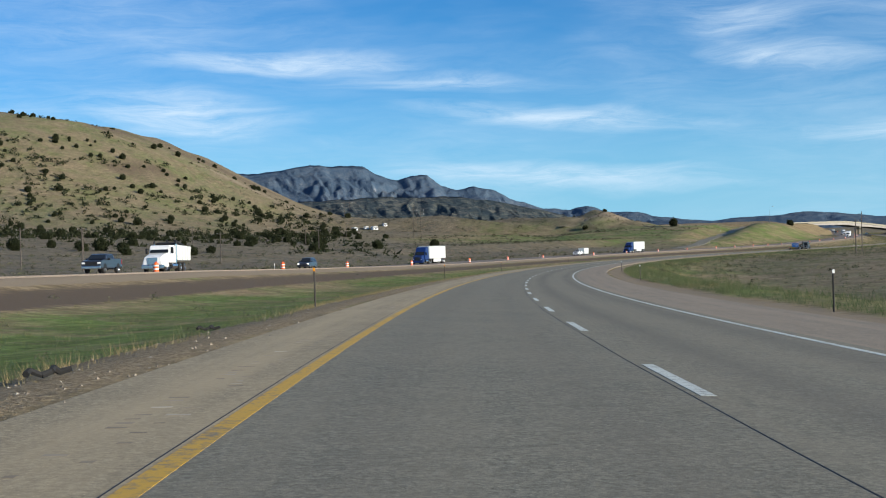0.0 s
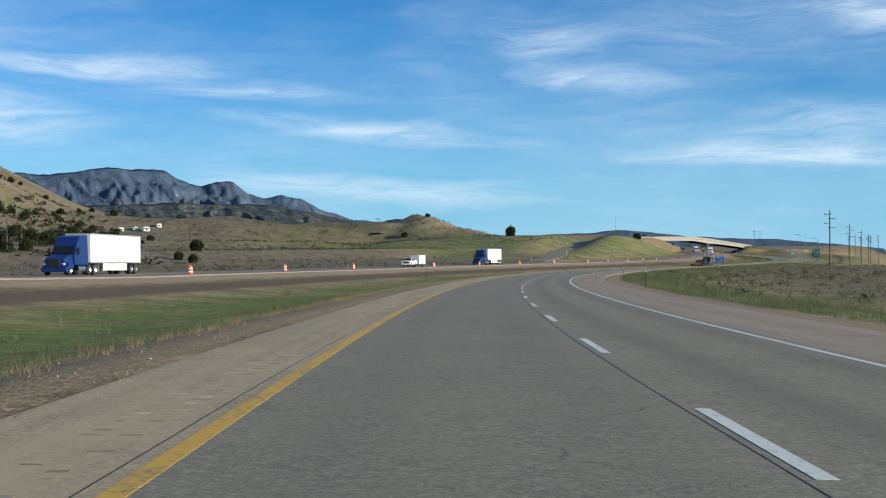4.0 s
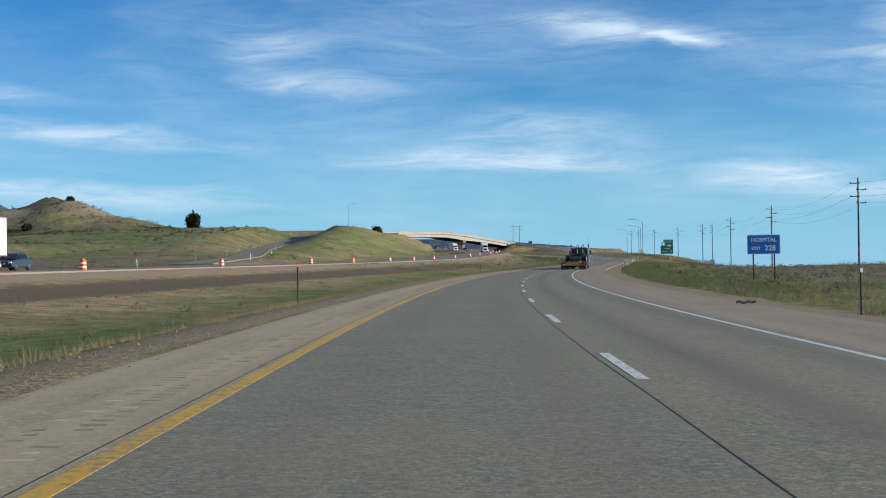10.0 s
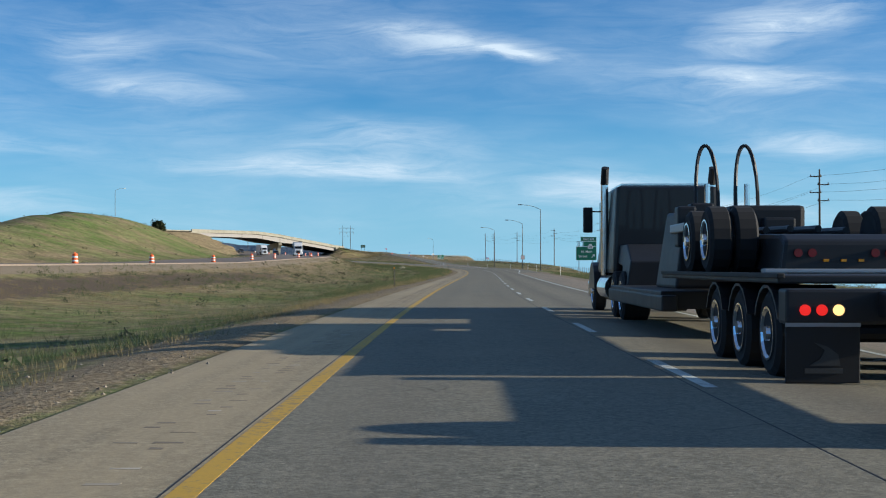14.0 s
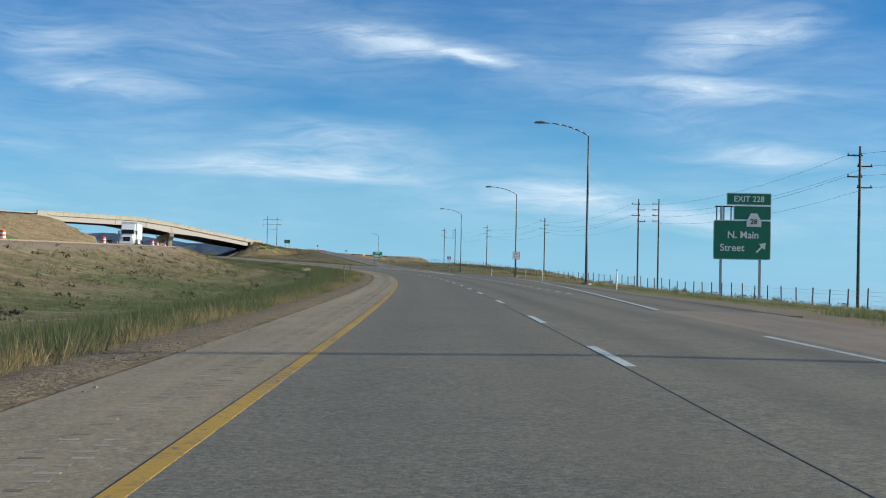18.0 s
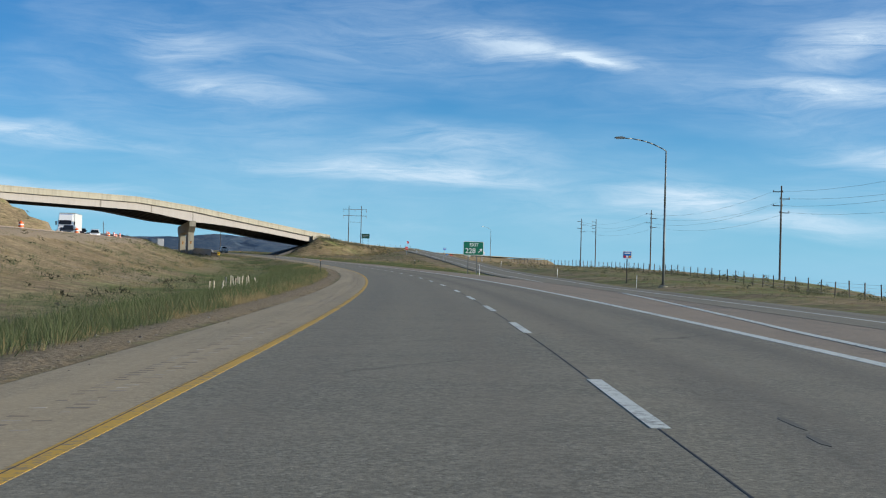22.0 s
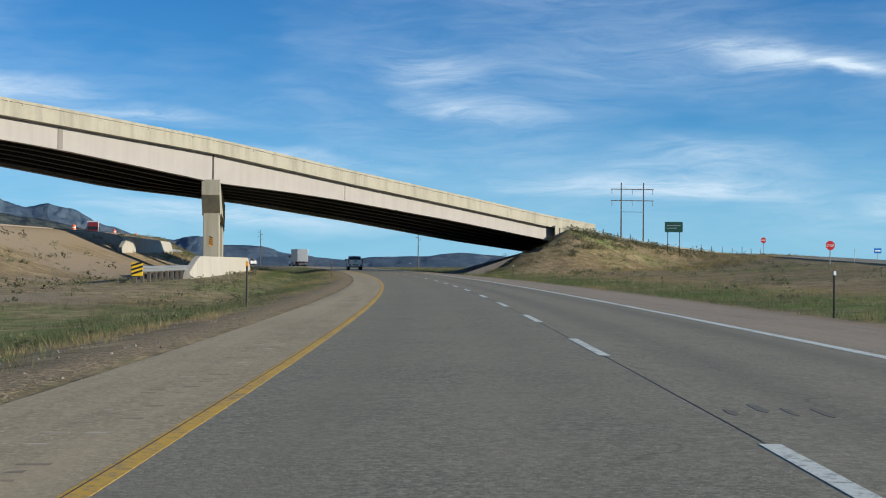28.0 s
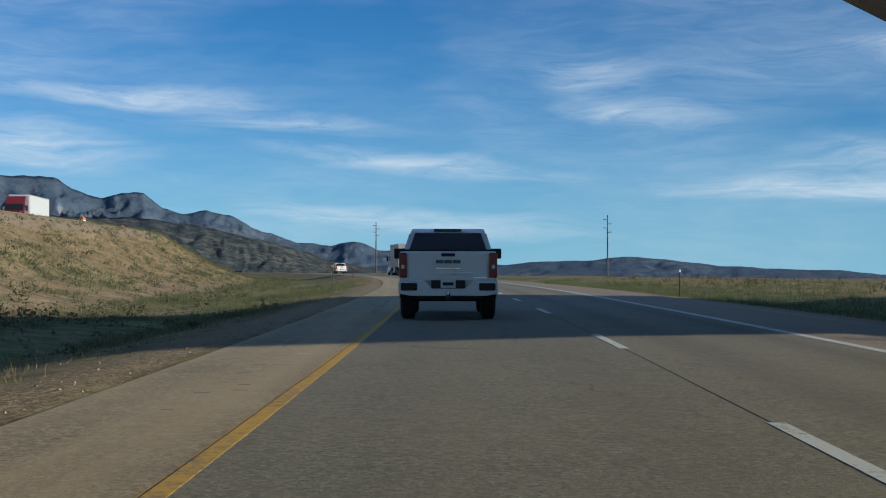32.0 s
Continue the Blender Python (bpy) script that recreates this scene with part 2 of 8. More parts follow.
def asphalt(name, base, dust, dust_amount, grain=0.4, tracks=True, rough=0.88):
    m, t, b = material(name)
    v = where_in(t)
    uv = t.nodes.new("ShaderNodeAttribute")
    uv.attribute_name = "lane"
    parts = t.nodes.new("ShaderNodeSeparateXYZ")
    t.links.new(uv.outputs["Vector"], parts.inputs[0])
    stones = noisy(t, v, 20.0, 4.0, 0.8)
    fine = noisy(t, v, 75.0, 2.0, 0.7)
    mottle = noisy(t, v, 5.0, 5.0, 0.75)
    blotch = noisy(t, v, 0.45, 5.0, 0.6)
    stretched = noisy(t, scaled(t, uv.outputs["Vector"], (0.035, 1.6, 1)), 1.0, 5.0, 0.6)
    col = mixed(t, ramp(t, stones, [(0.36, 0.0), (0.64, 1.0)]), tuple(c * 0.58 for c in base), tuple(c * 1.42 for c in base))
    col = mixed(t, ramp(t, fine, [(0.56, 0.0), (0.78, 0.6)]), col, tuple(min(0.8, c * 2.3) for c in base))
    chip = noisy(t, v, 33.0, 1.0, 0.5)
    col = mixed(t, ramp(t, chip, [(0.69, 0.0), (0.75, 0.8)]), col, tuple(min(0.8, c * 2.2) for c in base))
    col = mixed(t, ramp(t, chip, [(0.27, 0.75), (0.33, 0.0)]), col, tuple(c * 0.3 for c in base))
    col = mixed(t, ramp(t, mottle, [(0.36, 0.5), (0.58, 0.0)]), col, tuple(c * 0.62 for c in base))
    col = mixed(t, ramp(t, blotch, [(0.35, 0.0), (0.7, 0.35)]), col, tuple(c * 1.15 for c in dust))
    col = mixed(t, maths(t, "MULTIPLY", ramp(t, stretched, [(0.42, 0.0), (0.68, 1.0)]), dust_amount), col, dust)
    # darker oil and tyre band in each wheel track
    wheel = maths(t, "ABSOLUTE", maths(t, "SUBTRACT", maths(t, "PINGPONG", maths(t, "ADD", parts.outputs[1], 1.75), 1.75), 0.9))
    track = maths(t, "MULTIPLY", ramp(t, wheel, [(0.05, 1.0), (0.55, 0.0)]), ramp(t, stretched, [(0.3, 0.15), (0.7, 0.42)]))
    outer = maths(t, "MULTIPLY", track, ramp(t, maths(t, "SUBTRACT", parts.outputs[1], 1.3), [(0.3, 0.45), (0.6, 1.5)]))
    # short rubber scuffs across the outside lane, and hairline cracks across both lanes
    scuff = maths(t, "MULTIPLY", ramp(t, noisy(t, scaled(t, uv.outputs["Vector"], (1.5, 5.5, 1), (0, 0, radians(-16))), 1.0, 2.0, 0.5, 0.3), [(0.63, 0.0), (0.70, 0.5)]), ramp(t, maths(t, "ABSOLUTE", maths(t, "SUBTRACT", parts.outputs[1], 2.4)), [(0.4, 1.0), (0.8, 0.0)]))
    crack = t.nodes.new("ShaderNodeTexVoronoi")
    crack.feature = "DISTANCE_TO_EDGE"
    crack.inputs["Scale"].default_value = 1.0
    bend = t.nodes.new("ShaderNodeVectorMath")
    bend.operation = "MULTIPLY_ADD"
    warp = t.nodes.new("ShaderNodeTexNoise")
    warp.inputs["Scale"].default_value, warp.inputs["Detail"].default_value = 1.7, 4.0
    t.links.new(v, warp.inputs["Vector"])
    t.links.new(warp.outputs["Color"], bend.inputs[0])
    bend.inputs[1].default_value = (0.10, 0.10, 0.0)
    t.links.new(scaled(t, uv.outputs["Vector"], (0.10, 0.13, 0.0)), bend.inputs[2])
    t.links.new(bend.outputs[0], crack.inputs["Vector"])
    hair = maths(t, "MULTIPLY", ramp(t, crack.outputs["Distance"], [(0.0, 0.75), (0.0016, 0.0)]), ramp(t, blotch, [(0.46, 0.0), (0.62, 0.8)]))
    if tracks:
        col = mixed(t, outer, col, tuple(c * k for c, k in zip(base, (0.60, 0.57, 0.62))))
        col = mixed(t, maths(t, "MULTIPLY", scuff, 0.7), col, tuple(c * 0.5 for c in base))
        col = mixed(t, hair, col, tuple(c * 0.3 for c in base))
    t.links.new(col, b.inputs["Base Color"])
    b.inputs["Roughness"].default_value = rough
    b.inputs["Specular IOR Level"].default_value = 0.3
    bumped(t, b, stones, grain, 0.012)
    return m


def ground_material():
    m, t, b = material("ground")
    v = where_in(t)
    weights = {}
    for name in ("green", "dirt", "gravel", "scrub", "dark"):
        a = t.nodes.new("ShaderNodeAttribute")
        a.attribute_name = name
        weights[name] = a.outputs["Fac"]
    patch, clump = noisy(t, v, 0.05, 6.0, 0.65), noisy(t, v, 0.9, 5.0, 0.7)
    blade = noisy(t, v, 9.0, 4.0, 0.75)
    pebble = noisy(t, v, 16.0, 3.0, 0.8)
    broad = noisy(t, v, 0.012, 5.0, 0.6)
    dry = mixed(t, blade, (0.20, 0.150, 0.080), (0.44, 0.345, 0.195))
    dry = mixed(t, ramp(t, patch, [(0.4, 0.0), (0.7, 0.6)]), dry, (0.27, 0.180, 0.108))
    lush = mixed(t, blade, (0.080, 0.120, 0.030), (0.205, 0.275, 0.075))
    near = mixed(t, maths(t, "ADD", weights["green"], maths(t, "ADD", maths(t, "MULTIPLY", maths(t, "SUBTRACT", clump, 0.5), 2.0), maths(t, "SUBTRACT", ramp(t, patch, [(0.38, 0.0), (0.62, 1.0)]), 0.55)), clamp=True), dry, lush)
    bare = ramp(t, noisy(t, v, 0.16, 6.0, 0.75), [(0.49, 0.0), (0.60, 0.7)])
    near = mixed(t, bare, near, mixed(t, blade, (0.19, 0.135, 0.082), (0.34, 0.255, 0.155)))
    soil = mixed(t, pebble, (0.20, 0.15, 0.098), (0.34, 0.265, 0.18))
    soil = mixed(t, ramp(t, broad, [(0.45, 0.0), (0.62, 0.55)]), soil, (0.27, 0.175, 0.115))
    bush = ramp(t, noisy(t, v, 0.33, 6.0, 0.85), [(0.40, 0.0), (0.53, 1.0)])
    sage = mixed(t, clump, (0.080, 0.078, 0.058), (0.190, 0.178, 0.132))
    wild = mixed(t, bush, soil, sage)
    olive = mixed(t, clump, (0.150, 0.125, 0.082), (0.280, 0.232, 0.155))
    wild = mixed(t, ramp(t, noisy(t, v, 0.022, 7.0, 0.75), [(0.46, 0.0), (0.58, 0.75)]), wild, olive)
    thicket = ramp(t, noisy(t, v, 0.11, 6.0, 0.8), [(0.56, 0.0), (0.64, 0.7)])
    wild = mixed(t, thicket, wild, (0.04, 0.044, 0.022))
    wild = mixed(t, ramp(t, patch, [(0.5, 0.0), (0.68, 0.5)]), wild, (0.20, 0.16, 0.08))
    col = mixed(t, maths(t, "ADD", weights["scrub"], maths(t, "MULTIPLY", maths(t, "SUBTRACT", clump, 0.5), 0.6), clamp=True), near, wild)
    # tufts and hollows: darker and lighter plants at arm's length and at a few metres
    tone = maths(t, "MULTIPLY", ramp(t, noisy(t, v, 1.3, 6.0, 0.8), [(0.36, 0.42), (0.64, 1.0)]), ramp(t, noisy(t, v, 0.21, 5.0, 0.75), [(0.36, 0.62), (0.62, 1.0)]))
    shade = t.nodes.new("ShaderNodeCombineXYZ")
    for k in range(3):
        t.links.new(maths(t, "MULTIPLY", tone, 1.55), shade.inputs[k])
    col = mixed(t, 1.0, col, shade.outputs[0], "MULTIPLY")
    tan = mixed(t, pebble, (0.20, 0.155, 0.105), (0.36, 0.29, 0.205))
    col = mixed(t, ramp(t, maths(t, "ADD", weights["dirt"], maths(t, "MULTIPLY", maths(t, "SUBTRACT", clump, 0.5), 0.9)), [(0.4, 0.0), (0.6, 1.0)]), col, tan)
    stony = mixed(t, ramp(t, pebble, [(0.41, 0.0), (0.63, 1.0)]), (0.18, 0.132, 0.076), (0.43, 0.335, 0.205))
    col = mixed(t, ramp(t, maths(t, "ADD", weights["gravel"], maths(t, "MULTIPLY", maths(t, "SUBTRACT", blade, 0.5), 0.9)), [(0.42, 0.0), (0.62, 1.0)]), col, stony)
    earth = mixed(t, pebble, (0.085, 0.065, 0.045), (0.19, 0.142, 0.098))
    col = mixed(t, ramp(t, maths(t, "ADD", weights["dark"], maths(t, "MULTIPLY", maths(t, "SUBTRACT", clump, 0.5), 1.0)), [(0.42, 0.0), (0.6, 1.0)]), col, earth)
    t.links.new(col, b.inputs["Base Color"])
    b.inputs["Roughness"].default_value = 0.95
    b.inputs["Specular IOR Level"].default_value = 0.1
    bumped(t, b, maths(t, "ADD", maths(t, "MULTIPLY", blade, 0.4), clump), 0.7, 0.12)
    return m


def mountain_material(name, air):
    m, t, b = material(name)
    v = where_in(t)
    steep = t.nodes.new("ShaderNodeSeparateXYZ")
    t.links.new(where_in(t, "Normal"), steep.inputs[0])
    woods = ramp(t, noisy(t, v, 0.006, 9.0, 0.72), [(0.40, 0.0), (0.56, 1.0)])
    stands = ramp(t, noisy(t, v, 0.035, 8.0, 0.8), [(0.45, 0.0), (0.53, 1.0)])
    speck = ramp(t, noisy(t, v, 0.16, 5.0, 0.85), [(0.45, 0.0), (0.55, 1.0)])
    col = mixed(t, woods, (0.26, 0.225, 0.145), (0.105, 0.105, 0.065))
    col = mixed(t, maths(t, "MULTIPLY", stands, 0.85), col, (0.020, 0.028, 0.020))
    col = mixed(t, maths(t, "MULTIPLY", speck, 0.55), col, (0.012, 0.018, 0.014))
    rock = noisy(t, scaled(t, v, (1, 1, 3.5)), 0.02, 8.0, 0.8)
    cliff = ramp(t, maths(t, "ADD", steep.outputs[2], maths(t, "MULTIPLY", rock, 0.9)), [(0.86, 1.0), (1.0, 0.0)])
    col = mixed(t, maths(t, "MULTIPLY", cliff, 0.75), col, (0.50, 0.43, 0.34))
    # haze of the air between, mixed into the colour: far slopes are bluer
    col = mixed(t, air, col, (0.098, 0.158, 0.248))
    t.links.new(col, b.inputs["Base Color"])
    b.inputs["Roughness"].default_value = 1.0
    b.inputs["Specular IOR Level"].default_value = 0.0
    bumped(t, b, noisy(t, v, 0.03, 9.0, 0.75), 0.7, 14.0)
    return m


def concrete(name, base, stain=0.3):
    m, t, b = material(name)
    v = where_in(t)
    runs = noisy(t, scaled(t, v, (1.2, 1.2, 0.12)), 1.0, 6.0, 0.65)
    grain = noisy(t, v, 25.0, 4.0, 0.7)
    patch = noisy(t, v, 0.35, 5.0, 0.6)
    col = mixed(t, grain, tuple(c * 0.86 for c in base), tuple(min(1, c * 1.08) for c in base))
    col = mixed(t, maths(t, "MULTIPLY", ramp(t, runs, [(0.45, 0.0), (0.75, 1.0)]), stain), col, tuple(c * 0.45 for c in base))
    col = mixed(t, ramp(t, patch, [(0.45, 0.0), (0.75, 0.25)]), col, tuple(c * 0.7 for c in base))
    t.links.new(col, b.inputs["Base Color"])
    b.inputs["Roughness"].default_value = 0.85
    bumped(t, b, grain, 0.25, 0.01)
    return m


def worn_paint(name, colour, under, wear):
    m, t, b = material(name)
    v = where_in(t)
    chips = noisy(t, v, 11.0, 6.0, 0.8)
    broad = noisy(t, v, 0.5, 3.0, 0.6)
    gone = ramp(t, maths(t, "ADD", maths(t, "MULTIPLY", chips, 0.75), maths(t, "MULTIPLY", broad, 0.25)), [(wear, 0.0), (wear + 0.12, 1.0)])
    col = mixed(t, noisy(t, v, 40.0, 3.0), tuple(c * 0.8 for c in colour), colour)
    t.links.new(mixed(t, gone, col, under), b.inputs["Base Color"])
    b.inputs["Roughness"].default_value = 0.7
    return m


ROAD = asphalt("asphalt", (0.204, 0.190, 0.140), (0.250, 0.218, 0.154), 0.4)
SHOULDER = asphalt("dusty_asphalt", (0.310, 0.256, 0.162), (0.450, 0.355, 0.215), 0.85, tracks=False)
OUTER_SHOULDER = asphalt("brown_asphalt", (0.250, 0.208, 0.152), (0.340, 0.268, 0.190), 0.8, tracks=False)
OLD_ROAD = asphalt("old_asphalt", (0.20, 0.165, 0.135), (0.28, 0.22, 0.17), 0.7)
GROUND = ground_material()
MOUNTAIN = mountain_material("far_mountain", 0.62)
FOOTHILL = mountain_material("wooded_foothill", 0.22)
YELLOW = worn_paint("yellow_road_paint", (0.66, 0.385, 0.035), (0.21, 0.175, 0.115), 0.50)
WHITE_LINE = worn_paint("white_road_paint", (0.66, 0.69, 0.62), (0.17, 0.165, 0.135), 0.51)
SCUFF = plain("tyre_scuff", (0.125, 0.116, 0.090), 0.85, vary=0.3, scale=9.0)
JOINT = plain("crack_sealant", (0.022, 0.02, 0.019), 0.7)
CONCRETE = concrete("concrete", (0.335, 0.312, 0.245), 0.65)
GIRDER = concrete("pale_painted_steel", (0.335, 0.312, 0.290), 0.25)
# near black: deck shade put into the girders' colour; also the dark sign frame
DARK_STEEL = plain("dark_and_shaded_steel", (0.020, 0.017, 0.015), 0.7)
# very dark: the deck's shadow is put into the paving's colour
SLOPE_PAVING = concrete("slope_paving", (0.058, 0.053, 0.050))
LAMP_STEEL = plain("dull_lamp_steel", (0.16, 0.175, 0.17), 0.55, 0.3)
GALV = plain("galvanised_steel", (0.42, 0.43, 0.43), 0.45, 0.7)
RUST = plain("brown_steel", (0.030, 0.025, 0.020), 0.7)
WOOD = plain("weathered_pole_wood", (0.095, 0.08, 0.066), 0.9, vary=0.4, scale=8)
GREEN_SIGN = plain("green_sign_sheeting", (0.006, 0.17, 0.095), 0.35, vary=0.06)
DULL_GREEN = plain("dark_green_sheeting", (0.006, 0.062, 0.046), 0.5, vary=0.1)
BLUE_SIGN = plain("blue_sign_sheeting", (0.006, 0.14, 0.50), 0.35, vary=0.06)
WHITE_SIGN = plain("white_sign_sheeting", (0.78, 0.78, 0.76), 0.4, vary=0.05)
RED_SIGN = plain("red_sign_sheeting", (0.55, 0.02, 0.02), 0.4, vary=0.05)
ORANGE = plain("orange_plastic", (0.85, 0.13, 0.02), 0.5, vary=0.08)
AMBER = plain("amber_lens", (0.75, 0.30, 0.02), 0.25, vary=0.05)
YELLOW_SIGN = plain("yellow_sheeting", (0.80, 0.50, 0.02), 0.4, vary=0.08)
WHITE_PLASTIC = plain("white_plastic", (0.80, 0.80, 0.78), 0.5, vary=0.06)
BLACK_PLASTIC = plain("black_plastic", (0.012, 0.012, 0.013), 0.55)
RUBBER = plain("tyre_rubber", (0.014, 0.014, 0.014), 0.85, vary=0.3)
CHROME = plain("chrome", (0.75, 0.75, 0.75), 0.15, 1.0, vary=0.05)
ALLOY = plain("alloy", (0.5, 0.5, 0.5), 0.3, 0.9)
WHITE_PAINT = plain("white_car_paint", (0.80, 0.80, 0.79), 0.3, vary=0.04, coat=0.5)
TRAILER_WHITE = plain("trailer_white", (0.60, 0.62, 0.60), 0.4, vary=0.08)
BLUE_PAINT = plain("blue_truck_paint", (0.004, 0.022, 0.115), 0.4)
RED_PAINT = plain("red_truck_paint", (0.13, 0.014, 0.014), 0.3, coat=0.5)
DARK_PAINT = plain("dark_car_paint", (0.02, 0.024, 0.035), 0.3, coat=0.6)
GREY_PAINT = plain("grey_car_paint", (0.10, 0.11, 0.12), 0.3, 0.3, coat=0.6)
BLACK_PAINT = plain("black_truck_paint", (0.010, 0.0095, 0.0095), 0.4, coat=0.2)
LOWBOY_PAINT = plain("dark_trailer_paint", (0.016, 0.016, 0.017), 0.5, vary=0.5)
TAIL_RED = plain("red_lens", (0.24, 0.008, 0.010), 0.2, vary=0.05)
GLASS_DARK = plain("tinted_glass", (0.012, 0.015, 0.018), 0.06, vary=0.02)


def glowing(name, colour, strength):
    m, t, b = material(name)
    b.inputs["Base Color"].default_value = (*colour, 1)
    b.inputs["Emission Color"].default_value = (*colour, 1)
    b.inputs["Emission Strength"].default_value = strength
    return m


LIT_RED = glowing("lit_red_lamp", (0.8, 0.02, 0.015), 0.7)
LIT_AMBER = glowing("lit_amber_lamp", (1.0, 0.62, 0.22), 1.2)
LIT_WHITE = glowing("lit_headlamp", (1.0, 0.95, 0.85), 2.0)


# ---- helpers for meshes ----
def part(name, bm, mat, parent=None, label="", smooth=False):
    me = bpy.data.meshes.new(name)
    bm.to_mesh(me)
    bm.free()
    if smooth:
        for f in me.polygons:
            f.use_smooth = True
    me.materials.append(mat)
    ob = new(name, me)
    if parent is not None:
        ob.parent = parent
    if label:
        ob["label"] = label
    return ob


def thing(name, m, label, category, group="", kind=""):
    e = new(name)
    e.empty_display_size = 0.3
    e.matrix_basis = m
    return tagged(e, label, category, group, kind)


def box(bm, x0, x1, y0, y1, z0, z1, bevel=0.0, taper=None):
    """A box; taper: (x, y) factors by which its top is narrower."""
    r = bmesh.ops.create_cube(bm, size=1.0)
    for v in r["verts"]:
        top = v.co.z > 0
        fx, fy = taper if (taper and top) else (1, 1)
        v.co = Vector(((x0 + x1) / 2 + v.co.x * (x1 - x0) * fx, (y0 + y1) / 2 + v.co.y * (y1 - y0) * fy, (z0 + z1) / 2 + v.co.z * (z1 - z0)))
    if bevel:
        edges = list({e for v in r["verts"] for e in v.link_edges})
        bmesh.ops.bevel(bm, geom=edges, offset=bevel, segments=2, affect="EDGES", profile=0.6)
    return bm


def boxed(*a, **k):
    return box(bmesh.new(), *a, **k)


def rod(bm, a, b, r0, r1=None, sides=10, caps=True):
    """A round bar from a to b."""
    a, b = Vector(a), Vector(b)
    r1 = r0 if r1 is None else r1
    q = (b - a).to_track_quat("Z", "Y")
    rings = []
    for p, r in ((a, r0), (b, r1)):
        rings.append([bm.verts.new(p + q @ Vector((r * math.cos(2 * math.pi * i / sides), r * math.sin(2 * math.pi * i / sides), 0))) for i in range(sides)])
    for i in range(sides):
        j = (i + 1) % sides
        bm.faces.new((rings[0][i], rings[0][j], rings[1][j], rings[1][i]))
    if caps:
        bm.faces.new(rings[0][::-1])
        bm.faces.new(rings[1])
    return bm


def rodded(*a, **k):
    return rod(bmesh.new(), *a, **k)


def prism(outline, y0, y1, axis="y", bevel=0.0):
    """A closed outline in the plane across an axis, drawn out from y0 to y1."""
    bm = bmesh.new()
    put = {"y": lambda p, d: (p[0], d, p[1]), "x": lambda p, d: (d, p[0], p[1]), "z": lambda p, d: (p[0], p[1], d)}[axis]
    a = [bm.verts.new(put(p, y0)) for p in outline]
    b = [bm.verts.new(put(p, y1)) for p in outline]
    n = len(outline)
    for i in range(n):
        j = (i + 1) % n
        bm.faces.new((a[i], a[j], b[j], b[i]))
    bm.faces.new(a[::-1])
    bm.faces.new(b)
    bmesh.ops.recalc_face_normals(bm, faces=bm.faces)
    if bevel:
        bmesh.ops.bevel(bm, geom=list(bm.edges), offset=bevel, segments=2, affect="EDGES", profile=0.6)
    return bm


def lettering(name, text, size, mat, parent, m, depth=0.004, align="CENTER"):
    cu = bpy.data.curves.new(name, "FONT")
    cu.body, cu.size, cu.extrude, cu.align_x, cu.align_y = text, size, depth, align, "CENTER"
    cu.offset = 0.014 * size
    ob = new(name, cu)
    dg = bpy.context.evaluated_depsgraph_get()
    me = bpy.data.meshes.new_from_object(ob.evaluated_get(dg))
    bpy.data.objects.remove(ob)
    me.materials.clear()
    me.materials.append(mat)
    out = new(name, me)
    out.parent = parent
    out.matrix_basis = m
    return out


def facing(s, l, up=0.0, turn=0.0, ground=True):
    """The pose of a thing beside the road, its +y along the road."""
    p = spot(s, l)
    if ground:
        p.z = ground_z(p.x, p.y)
    return pose(p.x, p.y, p.z + up, 0, 0, -math.degrees(heading(s)) + turn)


from mathutils.bvhtree import BVHTree


# ---- the lie of the land ----
BRIDGE_AT, BRIDGE_WAY = Vector((339.9, 1082.9, 0)), Vector((0.78018, 0.62555, 0))
BRIDGE_BACK = Vector((0.62555, -0.78018, 0))
BRIDGE_WIDE = 13.95
LEFT_END, RIGHT_END = -51.0, 71.5


def over_z(a):
    """Height of the top of the crossing road by distance along the bridge."""
    return np.interp(a, (-700, -420, -250, -150, -100, -51, -5, 16, 33, 52, 69, 100, 150, 220, 400), (14, 6, 3.5, 2.4, 2.1, 2.0, 1.95, 0.75, -0.75, -2.3, -3.75, -5.8, -7.6, -8.4, -9.0))


SKEW = 1.21  # the right abutment stands along the road below


def slope_z(skewed, across):
    """The slope under the right end of the bridge."""
    top = -6.05 - 0.05 * across
    return top + (skewed - RIGHT_END + 1.0) * (top + 10.1) / 19.6


def other_rise(s):
    """How far the other carriageway lies above this one."""
    return np.interp(s, (-420, 0, 116, 193, 260, 359, 490, 624, 700, 760, 893, 1089, 1205, 1300, 1400, 1600, 2400, 4400), (1.2, 1.2, 1.2, 0.75, 0.4, 0.55, 0.95, 1.25, 1.5, 2.2, 3.0, 3.1, 4.2, 5.0, 6.2, 7.0, 6.0, 2.0))


def step(v, a, b):
    u = np.clip((v - a) / (b - a), 0, 1)
    return u * u * (3 - 2 * u)


def ripple(x, y, size, seed=0.0):
    """Cheap rolling unevenness."""
    return (np.sin(x / size + seed) * np.cos(y / size * 1.13 + seed * 2) + 0.5 * np.sin(x / size * 2.3 - y / size * 1.7 + seed) + 0.3 * np.cos(x / size * 4.1 + y / size * 3.7 + 1.3 * seed)) / 1.8


LATTICE = np.random.default_rng(23).uniform(-1, 1, (128, 128))


